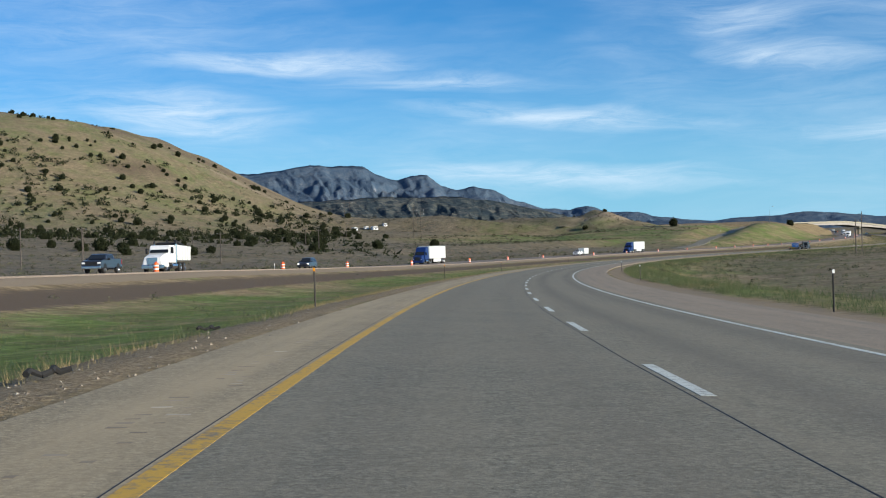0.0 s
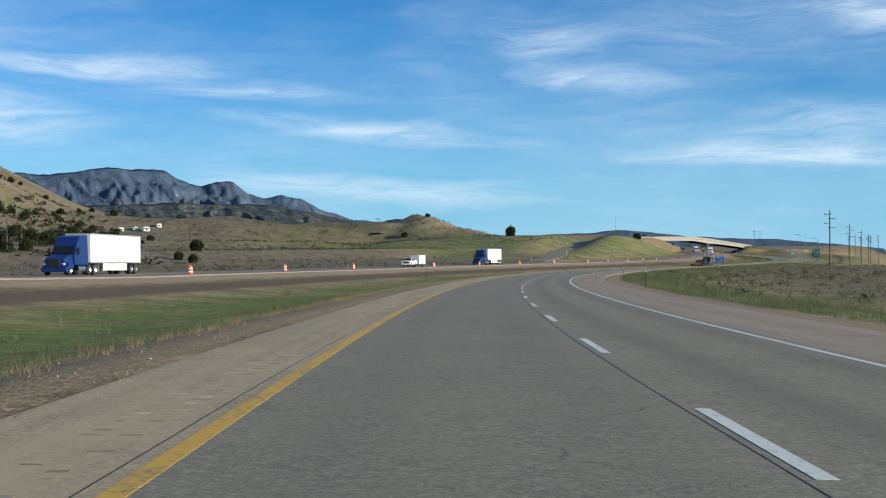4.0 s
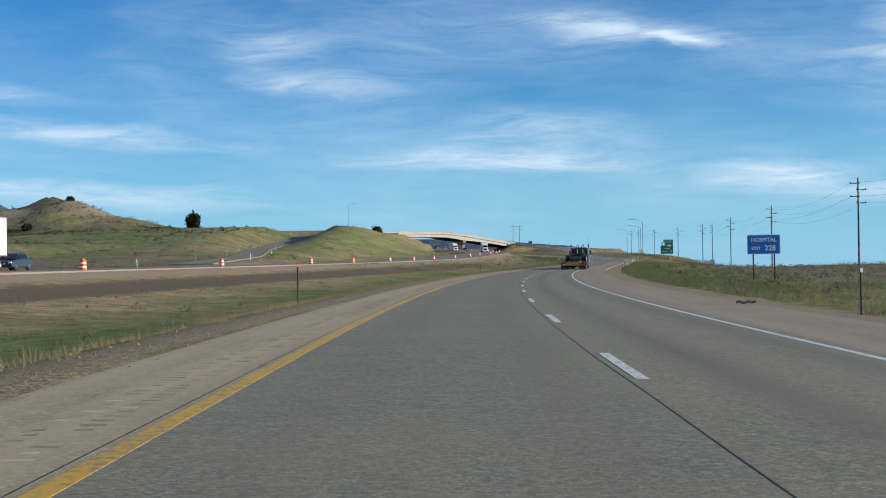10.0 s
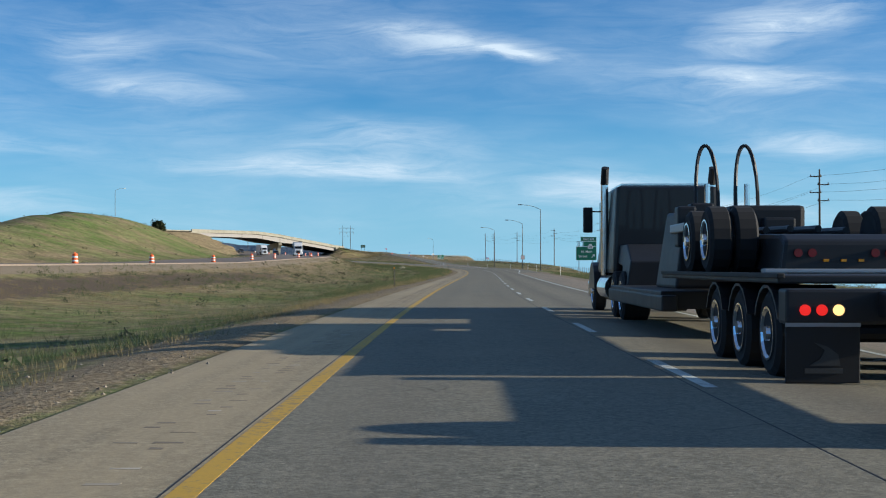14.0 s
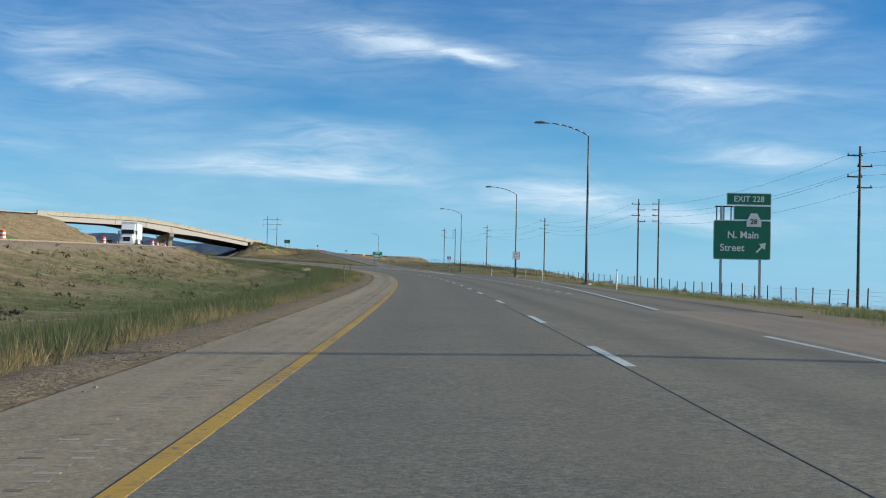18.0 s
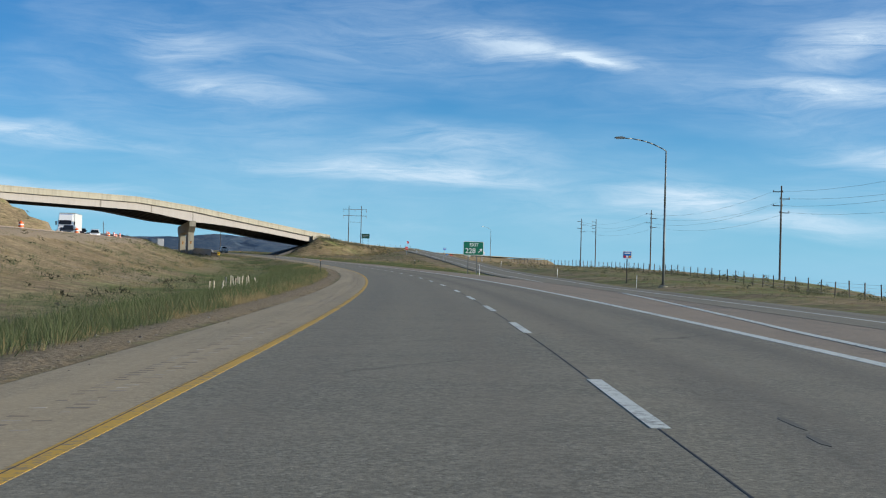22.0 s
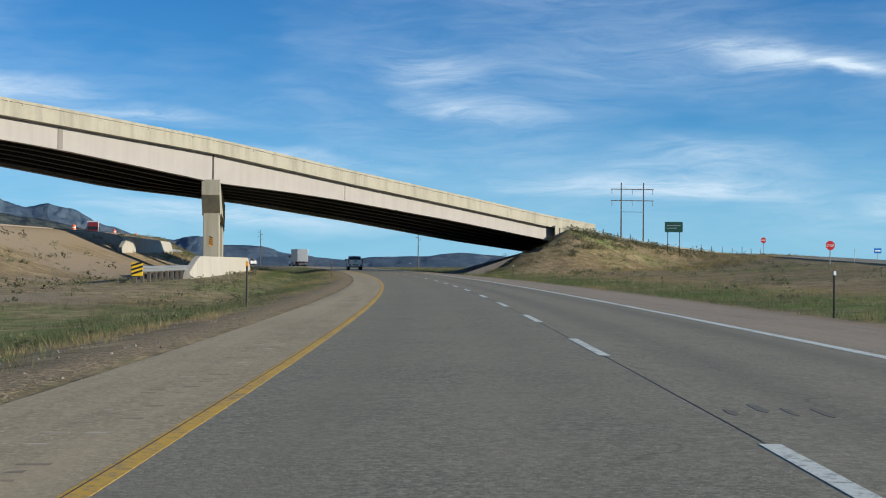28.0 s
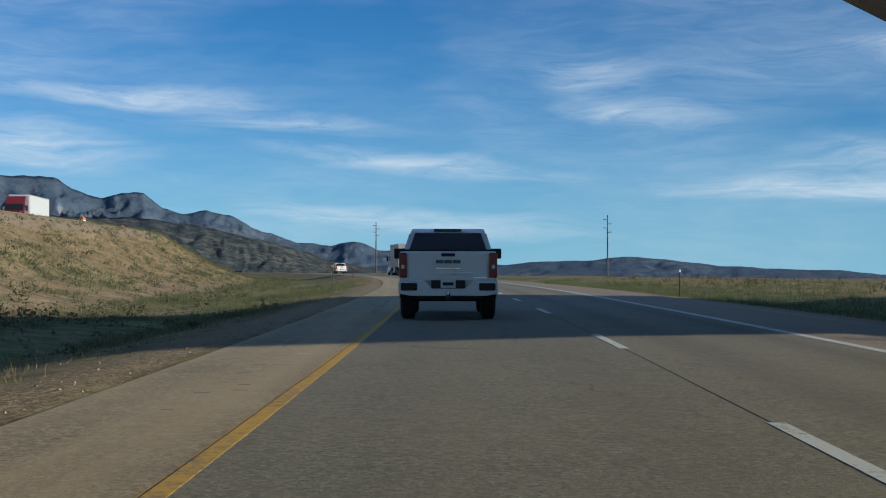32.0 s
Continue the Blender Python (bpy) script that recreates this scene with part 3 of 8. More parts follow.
def mottle(x, y, size, seed=0):
    """Irregular patches of about a size, from -1 to 1."""
    total = 0.0
    for k in range(3):
        u, v = np.asarray(x) / size * 2 ** k + 17.3 * seed + 5 * k, np.asarray(y) / size * 2 ** k + 9.1 * seed
        i, j = np.floor(u).astype(int), np.floor(v).astype(int)
        p, q = step(u - i, 0, 1), step(v - j, 0, 1)
        at = lambda a, b: LATTICE[(i + a) % 128, (j + b) % 128]
        total = total + ((at(0, 0) * (1 - p) + at(1, 0) * p) * (1 - q) + (at(0, 1) * (1 - p) + at(1, 1) * p) * q) / 2 ** k
    return total / 1.2


def ramp_centre(s):
    """Sideways place and rise of the slip road that comes down from the bridge on the far side."""
    return np.interp(s, (560, 640, 720, 800, 884, 960, 1010), (-50, -66, -88, -100, -108, -112, -114)), np.interp(s, (560, 640, 720, 800, 884, 960, 1010), (1.1, 2.6, 4.6, 7.4, 10.2, 11.6, 12.2))


def exit_centre(s):
    """Sideways place and rise of the exit lane on this side."""
    return np.interp(s, (720, 760, 794, 830, 868, 905, 942, 1000, 1060, 1120, 1180, 1235, 1262), (3.4, 5.5, 7.0, 9.2, 11.7, 14.2, 16.8, 21.5, 29.0, 38.0, 48.5, 60.0, 65.0)), np.interp(s, (720, 800, 862, 905, 945, 987, 1030, 1060, 1120, 1180, 1235, 1262), (0, -0.12, -0.36, -0.56, -0.72, -0.6, -0.45, -0.15, 0.7, 1.8, 2.7, 3.0))


def exit_rise(s, l):
    """How far the exit's paving lies above the road's middle: level with the shoulder at its inside edge."""
    c, r = exit_centre(s)
    part_way = np.clip((l - 8.05) / (np.maximum(c - 3.2, 11.5) - 8.05), 0, 1)
    return r * part_way + (-np.sin(np.interp(s, RS, RB)) * 8 - 0.128) * (1 - part_way)


def fence_line(s):
    """Sideways place of the stock fence beside the exit."""
    return np.interp(s, (668, 800, 900, 960, 1020, 1150), (27, 28.5, 32, 38, 45, 62))


def heights(s, l, x, y):
    """The ground's height at places, given both ways."""
    z = np.interp(s, RS, RZ)
    bank = -np.sin(np.interp(s, RS, RB))
    up = other_rise(s)
    one = np.ones_like(s)
    # left side
    knots = [(-3.15, bank * -3.15 - 0.02), (-3.6, bank * -3.2 + 0.004), (-4.6, bank * -3.5 - 0.05), (-7, -0.5 * one), (-11, -0.85 * one), (-16, -0.7 * one), (-21, 0.3 * up - 0.55), (-26, 0.75 * up - 0.45), (-28.4, up - 0.28), (-29.2, up - 0.10), (-46, up - 0.06), (-48, up - 0.25), (-52, up - 0.6)]
    far = -l - 52
    natural = up - 0.6 + np.interp(far, (0, 40, 100, 150, 300, 550, 950, 2000, 4000), (0, 1.0, 3.2, 6.5, 13.0, 26.0, 38.0, 55.0, 60.0)) * (1 + 0.22 * step(far, 100, 400) * (1 - step(s, 760, 960))) + np.interp(far, (0, 40, 200), (0, 0.25, 1.2)) * ripple(x, y, 37.0)
    hill = 11.6 * step(-l, 52, 92) * step(s, 560, 880) * (1 - step(s, 1180, 1330)) * (1 - step(-l, 170, 300))
    natural = np.maximum(natural, up - 0.6 + hill + 0.25 * ripple(x, y, 19.0, 2.0))
    left = natural
    for (a, za), (b, zb) in zip(knots[:-1], knots[1:]):
        left = np.where((l <= a) & (l > b), za + (zb - za) * (l - a) / (b - a), left)
    # right side
    low = 1 - step(s, 120, 330)
    mid = step(s, 600, 720)
    late = step(s, 1180, 1260)
    valley = mid * (1 - step(s, 1060, 1200))
    r12 = -0.45 * one
    r18 = -0.65 - 1.6 * low + 0.5 * mid
    r28 = -0.8 - 2.2 * low + 1.2 * mid - 0.5 * late
    r60 = -0.3 - 1.8 * low - 0.9 * mid
    r200 = 0.6 - 1.5 * low - 5.5 * mid - 3.0 * valley + 3.2 * late
    r900 = 3.5 - 11.0 * mid - 26.0 * valley + 5.0 * late
    # from the exit on, the verge runs down to the fence and the land falls away behind it
    edge = fence_line(s)
    crest = np.interp(s, (640, 700, 770, 808, 842, 882, 923, 978, 1010, 1053, 1080, 1110, 1150), (-0.7, -1.05, -1.2, -1.28, -1.1, -0.95, -0.75, -0.4, -0.1, 0.35, 0.3, 0.1, 0.0))
    verge = lambda v: v * crest + (1 - v) * (bank * 9 - 0.25)
    open_side = mid * (1 - step(s, 1110, 1180))
    r12 = r12 * (1 - open_side) + open_side * verge((12.5 - 9.5) / (edge - 9.5))
    r18 = r18 * (1 - open_side) + open_side * verge((18 - 9.5) / (edge - 9.5))
    r28 = r28 * (1 - open_side) + open_side * np.where(edge > 28, verge((28 - 9.5) / (edge - 9.5)), crest)
    r60 = r60 * (1 - open_side) + open_side * (crest + np.interp(edge, (28, 34, 40), (-5.0, -2.5, 0.1)))
    r200 = r200 * (1 - open_side) + open_side * -22.0
    r900 = r900 * (1 - open_side) + open_side * -90.0
    rk = [(8.0, bank * 8 - 0.18), (9.5, bank * 9 - 0.25), (12.5, r12), (18, r18), (28, r28), (60, r60), (200, r200), (900, r900), (4000, r900 + 2 - 60.0 * valley)]
    right = r900 + 2.0 - 60.0 * valley
    for (a, za), (b, zb) in zip(rk[:-1], rk[1:]):
        right = np.where((l >= a) & (l < b), za + (zb - za) * (l - a) / (b - a), right)
    right = right + np.interp(l, (12, 40, 200), (0, 0.25, 1.0)) * ripple(x, y, 31.0, 4.0)
    # a broad valley beyond the fence
    bearing, away = np.degrees(np.arctan2(x - 225, y - 690)), np.hypot(x - 225, y - 690)
    right = right - 0.04 * away * step(bearing, 27, 33) * (1 - step(bearing, 120, 170)) * step(l - edge, 6, 60) * step(s, 640, 720)
    here = np.where(l < 0, left, right)
    here = np.where((l > -3.14) & (l <= 8.0), bank * l - 0.07 - crown(l), here)
    z = z + here
    # level ground round the barrier wall
    pad = step(s, 1080, 1112) * (1 - step(s, 1204, 1240)) * step(-l, 7.5, 10.5) * (1 - step(-l, 17, 21))
    z = np.where(l < 0, z * (1 - pad) + (np.interp(s, RS, RZ) - 0.04) * pad, z)
    # the big hill, the broken ridge and its cone
    big = np.interp(x, (-1500, -900, -600, -375, -288, -212, -145, -90, -40), (70, 115, 132, 126, 113, 77, 40, 12, 0)) * step(y, 640, 1090) * (1 - step(y, 1350, 1900))
    z = np.where(l < -120, np.maximum(z, big - 4 + 5 * ripple(x, y, 60.0, 1.0) * step(y, 700, 1000) * step(-x, 100, 300)), z)
    ridge = (np.interp(x, (-260, -150, 40, 66, 104, 125, 150), (0, 8, 10.5, 13.0, 11.5, 6.0, 0.0)) * (1 + 0.22 * ripple(x, y, 14.0, 3.0) + 0.24 * ripple(x, y, 5.3, 1.0))) * np.exp(-(((y - (905 + 0.35 * (113 - x))) / 36) ** 4))
    cone = (3.4 + 0.6 * ripple(x, y, 4.0, 2.0)) * np.clip(1.15 - np.hypot(x - 113, y - 906) / 16, 0, 1)
    z = z + np.where(l < -90, ridge + cone, 0)
    # slip roads
    cl, cr = ramp_centre(s)
    on = (s > 560) & (s < 1010)
    flat = 1 - step(abs(l - cl), 5.5, 14)
    z = np.where(on & (l < -47), z * (1 - flat) + (np.interp(s, RS, RZ) + cr - 0.1) * flat, z)
    el = exit_centre(s)[0]
    on = (s > 720) & (s < 1260) & (l > 7.9)
    inside = np.where(s < 1060, 8.0, el - 4.5)
    flat = (1 - step(l - el, 5.0, 9.0)) * step(l - inside, np.interp(s, (980, 1100), (-4, -17)), 0)
    sunk = np.where((s < 974) | (l > el - 4), 0.14, 0.03)
    z = np.where(on, z * (1 - flat) + (np.interp(s, RS, RZ) + exit_rise(s, l) - sunk) * flat, z)
    # embankments at the ends of the bridge
    a = (x - BRIDGE_AT.x) * BRIDGE_WAY.x + (y - BRIDGE_AT.y) * BRIDGE_WAY.y
    o = (x - BRIDGE_AT.x) * BRIDGE_BACK.x + (y - BRIDGE_AT.y) * BRIDGE_BACK.y
    out = np.maximum(o - 1.0, -BRIDGE_WIDE - 1.0 - o)
    bank_r = over_z(np.maximum(a, RIGHT_END)) - 0.25 - np.maximum(out, 0) / np.where(o > 0, 2.3, 2.6)
    skewed = a - SKEW * np.clip(-o, 0, BRIDGE_WIDE)
    bank_r = np.where(skewed < RIGHT_END + 0.3, slope_z(skewed, np.clip(-o, 0, BRIDGE_WIDE)) - 0.7 - np.maximum(np.where(o > -4, 0.0, out), 0) / 3.0, bank_r)
    near_cone = over_z(RIGHT_END) - 0.25 - np.hypot(np.maximum(o - 1, 0) / 2.3, np.maximum(RIGHT_END + 0.3 - a, 0) * 0.34)
    bank_r = np.where((o > 1.2) & (a < RIGHT_END + 0.3), near_cone, bank_r)
    bank_r = np.where((skewed > 40) & (a < 260), bank_r, -999.0)
    bank_l = over_z(np.minimum(a, LEFT_END)) - 0.25 - np.maximum(out, 0) / 2.6
    bank_l = np.where(a > LEFT_END - 0.3, over_z(LEFT_END) - 2.1 - (a - LEFT_END - 0.5) / 3.0 - np.maximum(out, 0) / 2.0, bank_l)
    bank_l = np.where((a < -20) & (a > -330), bank_l, -999.0)
    z = np.where((l > 9.5) | (l < -47), np.maximum(z, np.maximum(bank_r, bank_l)), z)
    return z


def sheet_mesh(name, pts, mat, rows, cols, attributes=None, smooth=True):
    """A mesh of rows x cols points."""
    i = np.arange(rows - 1)[:, None] * cols + np.arange(cols - 1)[None, :]
    quads = np.stack([i, i + 1, i + 1 + cols, i + cols], -1).reshape(-1, 4)
    me = bpy.data.meshes.new(name)
    me.vertices.add(len(pts))
    me.vertices.foreach_set("co", np.asarray(pts, np.float32).ravel())
    me.loops.add(quads.size)
    me.loops.foreach_set("vertex_index", quads.ravel().astype(np.int32))
    me.polygons.add(len(quads))
    me.polygons.foreach_set("loop_start", np.arange(0, quads.size, 4, dtype=np.int32))
    me.polygons.foreach_set("loop_total", np.full(len(quads), 4, np.int32))
    me.update(calc_edges=True)
    me.polygons.foreach_set("use_smooth", np.full(len(quads), smooth, bool))
    for key, values in (attributes or {}).items():
        if np.ndim(values) == 2:
            me.attributes.new(key, "FLOAT_VECTOR", "POINT").data.foreach_set("vector", np.asarray(values, np.float32).ravel())
        else:
            me.attributes.new(key, "FLOAT", "POINT").data.foreach_set("value", np.asarray(values, np.float32).ravel())
    me.materials.append(mat)
    return new(name, me)


def build_ground():
    s = np.r_[-400, -300, -220, -160, -120, -90, -66, np.arange(-48, 1440, 4.0), 1450, 1470, 1500, 1540, 1600, 1680, 1780, 1900, 2060, 2250, 2500, 2800, 3200, 3700, 4300]
    left = [3.15, 3.6, 4.2, 5, 6, 7.5, 9.5, 12, 15, 18, 21, 23.5, 26, 27.4, 28.4, 29.2, 31, 38, 46, 47.2, 49, 52, 56, 60, 65, 70, 75, 80, 86, 92, 98, 105, 112, 120, 130, 142, 150, 158, 166, 172, 178, 184, 190, 196, 202, 208, 215, 224, 240, 275, 320, 375, 440, 520, 620, 740, 900, 1100, 1400, 1800, 2400, 3200, 4200]
    right = [3.0, 8.0, 8.6, 9.5, 11, 12.5, 14, 16, 18, 20, 22.5, 25, 28, 31, 34, 37.5, 41, 45, 49, 53, 58, 64, 71, 79, 88, 98, 110, 125, 142, 162, 190, 225, 270, 330, 410, 520, 680, 900, 1200, 1700, 2400, 3200, 4200]
    l = np.r_[-np.array(left[::-1]), 0.0, right]
    S, L = np.meshgrid(s, l, indexing="ij")
    near = np.clip(L, -142, 142)
    h = np.interp(S, RS, RH)
    X = np.interp(S, RS, RX) + near * np.cos(h)
    Y = np.interp(S, RS, RY) - near * np.sin(h)
    fan_l = np.radians(np.interp(S, (-400, 0, 600, 1200, 2500, 4300), (222, 188, 156, 132, 110, 97)))
    fan_r = np.radians(np.interp(S, (-400, 0, 600, 1200, 2500, 4300), (-60, -22, 12, 45, 70, 84)))
    rest = abs(L) - abs(near)
    X = X + rest * np.where(L < 0, np.cos(fan_l), np.cos(fan_r))
    Y = Y + rest * np.where(L < 0, np.sin(fan_l), np.sin(fan_r))
    x, y, ss, ll = X.ravel(), Y.ravel(), S.ravel(), L.ravel()
    ts, tl = along(x, y)
    close = abs(ll) < 143
    ts, tl = np.where(close, ss, ts), np.where(close, ll, tl)
    z = heights(ts, tl, x, y)
    sl, sr = -tl, tl
    green = 0.10 + 0.5 * step(sl, 5, 8) * (1 - step(sl, 14, 22)) + 0.65 * step(sr, 9.6, 11) * (1 - step(sr, 15, 22))
    green = green + 0.25 * step(sr, 12, 16) * (1 - step(ts, 560, 700)) + 0.6 * step(ts, 540, 690) * step(sl, 48, 56) * (1 - step(sl, 220, 300)) * (1 - step(ts, 930, 1010))
    green = green + 0.30 * step(ts, 600, 720) * step(sr, 14, 30) - 0.12 * step(ts, 950, 1020) * step(sl, 8, 14) + 0.35 * (1 - step(ts, 60, 420)) * step(sl, 6, 8) * (1 - step(sl, 16, 20)) + (0.12 + 0.3 * (1 - step(ts, 560, 640))) * step(sl, 5.5, 7) * (1 - step(sl, 13, 17))
    green = green + 0.30 * step(ts, 980, 1040) * step(sr, 9.5, 11) * (1 - step(sr, 12, 15)) - 0.35 * step(ts, 1020, 1070) * step(sr, 14, 18) - 0.5 * step(ts, 1085, 1120) * step(sl, 8.5, 11)
    green = green + 0.30 * mottle(x, y, 11.0, 1) * (abs(tl) > 5) + 0.5 * mottle(x, y, 23.0, 9) * step(sl, 12, 16)
    scrub = step(sl, 50, 62) * (1 - step(ts, 570, 700) * (1 - step(sl, 230, 330))) + 0.55 * step(sr, 16, 30) * (1 - step(ts, 640, 760))
    scrub = np.where((ts > 1180) & (sl > 47), 0.3, scrub)
    scrub = np.maximum(scrub, 0.6 * step(sr, 60, 160))
    brown = step(ts, 600, 700) * (1 - step(ts, 1150, 1200)) * step(sl, 9.5, 13) * (1 - step(sl, 26, 28))
    rocky = np.exp(-(((y - (905 + 0.35 * (113 - x))) / 50) ** 2)) * step(165 - x, 0, 40) * (sl > 90)
    scrub = np.maximum(scrub, 0.9 * rocky)
    scrub = np.maximum(scrub, step(sl, 320, 420))
    slope = step(-x, 40, 160) * step(y, 600, 900) * (sl > 120)
    scrub, green = scrub - 0.5 * slope, green + 0.42 * slope
    gravel = 0.75 * step(sl, 3.0, 3.4) * (1 - step(sl, 4.4 - 0.5 * step(ts, 620, 680), 5.4 - 0.6 * step(ts, 620, 680))) + 0.45 * step(sr, 7.9, 8.2) * (1 - step(sr, 9.2, 10.8))
    dirt = 0.75 * step(sl, 26.0, 27.4) * (1 - step(sl, 46.6, 48)) + 0.75 * step(sr, 8.0, 8.3) * (1 - step(sr, 9.0, 10.5))
    dirt = dirt + 0.5 * step(ts, 600, 700) * (1 - step(ts, 950, 1020)) * step(sr, 8, 9) * (1 - step(sr, 11, 16))
    dirt = dirt + 0.5 * np.exp(-(((ts - 1165) / 56) ** 2)) * step(sl, 9.5, 12) * (1 - step(sl, 27, 29))
    dirt = dirt + rocky * (0.40 + 0.45 * mottle(x, y, 9.0, 5)) + 0.45 * step(mottle(x, y, 34.0, 12), 0.1, 0.6) * step(sl, 60, 90) * (1 - step(ts, 700, 860))
    dirt = dirt + 0.5 * step(mottle(x, y, 6.0, 13), 0.15, 0.6) * step(ts, 620, 700) * step(sl, 10, 13) * (1 - step(sl, 26, 28))
    dark = 0.82 * step(sl, 19, 21.5) * (1 - step(sl, 25.5, 26.6)) * (1 - step(ts, 640, 760)) + 0.28 * step(ts, 1100, 1130) * (1 - step(ts, 1225, 1250)) * step(sl, 9.5, 12.5) * (1 - step(sl, 25, 28))
    dark = dark + 0.6 * slope * step(mottle(x, y, 75.0, 15), -0.35, 0.45)
    ob = sheet_mesh("ground", np.stack([x, y, z], -1), GROUND, len(s), len(l), {"green": green, "scrub": np.maximum(scrub, 0.22 * brown), "gravel": gravel, "dirt": dirt, "dark": dark})
    tagged(ob, "rolling ground of dry grass, sagebrush and bare soil", "ground", kind="structure")


build_ground()
GROUND_TREE = BVHTree.FromPolygons([v.co[:] for v in bpy.data.objects["ground"].data.vertices], [p.vertices[:] for p in bpy.data.objects["ground"].data.polygons])


def ground_z(x, y):
    """The height of the ground as built."""
    hit = GROUND_TREE.ray_cast(Vector((x, y, 900.0)), Vector((0, 0, -1)))
    if hit[0] is None:
        s, l = along(x, y)
        return float(heights(s, l, np.atleast_1d(float(x)), np.atleast_1d(float(y)))[0])
    return hit[0].z


# ---- roads ----
def strip(name, mat, s0, s1, ds, ls, up=0.0, rise=None, centre=None, kind="structure", label="", category="road", wobble=0.0, parent=None, thick=0.0, drift=None):
    """A strip that follows the road: ls are its sideways places."""
    s = np.arange(s0, s1 + 0.01, ds)
    L = np.repeat(np.asarray(ls, float)[None], len(s), 0)
    if wobble:
        w = wobble * (np.sin(s / 7.3) + 0.6 * np.sin(s / 2.9 + 1) + 0.4 * np.sin(s / 1.3))
        L = L + w[:, None]
    if drift is not None:
        L = L + np.interp(s, drift[0], drift[1])[:, None]
    base = np.zeros(len(s))
    if centre is not None:
        base, extra = centre(s)
    else:
        extra = rise(s) if rise is not None else np.zeros(len(s))
    S = np.repeat(s[:, None], L.shape[1], 1)
    h, b = np.interp(S, RS, RH), np.interp(S, RS, RB)
    L2 = L + base[:, None]
    fall = crown(L2)
    if rise is not None or centre is not None:
        b, fall = b * 0, 0.0
    x, y = np.interp(S, RS, RX) + L2 * np.cos(h), np.interp(S, RS, RY) - L2 * np.sin(h)
    z = np.interp(S, RS, RZ) - L2 * np.sin(b) - fall + extra[:, None] + up
    pts = np.stack([x, y, z], -1).reshape(-1, 3)
    lane = np.stack([S, L, 0 * S], -1).reshape(-1, 3)
    ob = sheet_mesh(name, pts[:, :], mat, len(s), L.shape[1], {"lane": lane}, smooth=False)
    if thick:
        mod = ob.modifiers.new("depth", "SOLIDIFY")
        mod.thickness, mod.offset = thick, -1
    if parent is not None:
        ob.parent = parent
    else:
        tagged(ob, label, category, kind=kind)
    return ob


strip("road", ROAD, -60, 2600, 4, (-1.86, -1.2, 0, 1.65, 3.5, 5.2), 0.0, label="grey two-lane asphalt carriageway with worn wheel tracks", thick=0.25)
strip("shoulder_left", SHOULDER, -60, 2600, 4, (-3.22, -2.5, -1.745), 0.0015, label="dusty paved inside shoulder", category="road shoulder", thick=0.2)
for start, end in ((-60, 724), (848, 2600)):
    strip("shoulder_right", OUTER_SHOULDER, start, end, 4, (5.2, 6.5, 8.05), -0.003, label="brown dusty paved outside shoulder", category="road shoulder", thick=0.2)
strip("exit_lane", ROAD, 724, 848, 4, (5.2, 6.5, 8.05), -0.003, label="grey asphalt lane widening towards the exit", thick=0.2)
strip("road_opposite", OLD_ROAD, -400, 2600, 5, (-46, -41, -36, -33, -29.6), 0.02, rise=other_rise, label="pale worn carriageway for oncoming traffic", thick=0.2)
strip("slip_road", ROAD, 575, 1000, 5, (-3.4, 0, 3.4), 0.03, centre=ramp_centre, label="grey slip road curving down the grassy bank", thick=0.2)


def build_exit():
    """The exit lane, and the brown paved gore between it and the carriageway."""
    s = np.arange(722, 1262, 4.0)
    c = exit_centre(s)[0]
    inner = 8.05 + np.clip((s - 846) / 48, 0, 1) * np.maximum(c - 3.2 - 8.05, 0)
    outer = np.maximum(c + 3.9, 8.4)
    gore = s[(s > 843) & (s < 974)]
    edge = np.interp(gore, s, inner)
    for name, mat, ss, a, b, n, label in (("exit_ramp", ROAD, s, inner, outer, 9, "asphalt exit ramp climbing to the overpass"), ("gore_paving", OUTER_SHOULDER, gore, 0 * gore + 8.05, np.maximum(edge, 8.06), 7, "brown dusty paving where the exit parts from the road")):
        L = a[:, None] + (b - a)[:, None] * np.linspace(0, 1, n)
        S = np.repeat(ss[:, None], n, 1)
        h = np.interp(S, RS, RH)
        z = np.interp(S, RS, RZ) + exit_rise(S, L) + 0.005
        lane = np.stack([S, L - exit_centre(S)[0], 0 * S], -1).reshape(-1, 3)
        ob = sheet_mesh(name, np.stack([np.interp(S, RS, RX) + L * np.cos(h), np.interp(S, RS, RY) - L * np.sin(h), z], -1).reshape(-1, 3), mat, len(ss), n, {"lane": lane}, smooth=False)
        mod = ob.modifiers.new("depth", "SOLIDIFY")
        mod.thickness, mod.offset = 0.2, -1
        tagged(ob, label, "road", kind="structure")


build_exit()
strip("yellow_edge_line", YELLOW, -60, 2600, 4, (-1.750, -1.612), 0.0025, label="worn yellow edge line", category="road marking", thick=0.002)
strip("white_edge_line", WHITE_LINE, -60, 712, 4, (4.835, 4.955), 0.003, label="white edge line", category="road marking", thick=0.004)
strip("white_edge_line", WHITE_LINE, 844, 2600, 4, (4.97, 5.17), 0.003, label="white edge line", category="road marking", thick=0.004)
strip("joint_line", JOINT, -60, 724, 1.0, (1.607, 1.619), 0.0015, label="dark sealed joint between the lanes", category="road joint", wobble=0.012, thick=0.003)
strip("joint_line", JOINT, -60, 1500, 1.0, (-0.0045, 0.0045), 0.003, label="dark joint beside the shoulder", category="road joint", wobble=0.008, thick=0.003,
    drift=((0, 40, 80, 118, 237, 276, 315, 392, 430, 506, 544, 655, 728, 765, 1000, 1500), (-1.775, -1.85, -1.83, -1.875, -1.84, -1.85, -1.80, -1.80, -1.83, -1.85, -1.785, -1.76, -1.755, -1.725, -1.73, -1.735)))
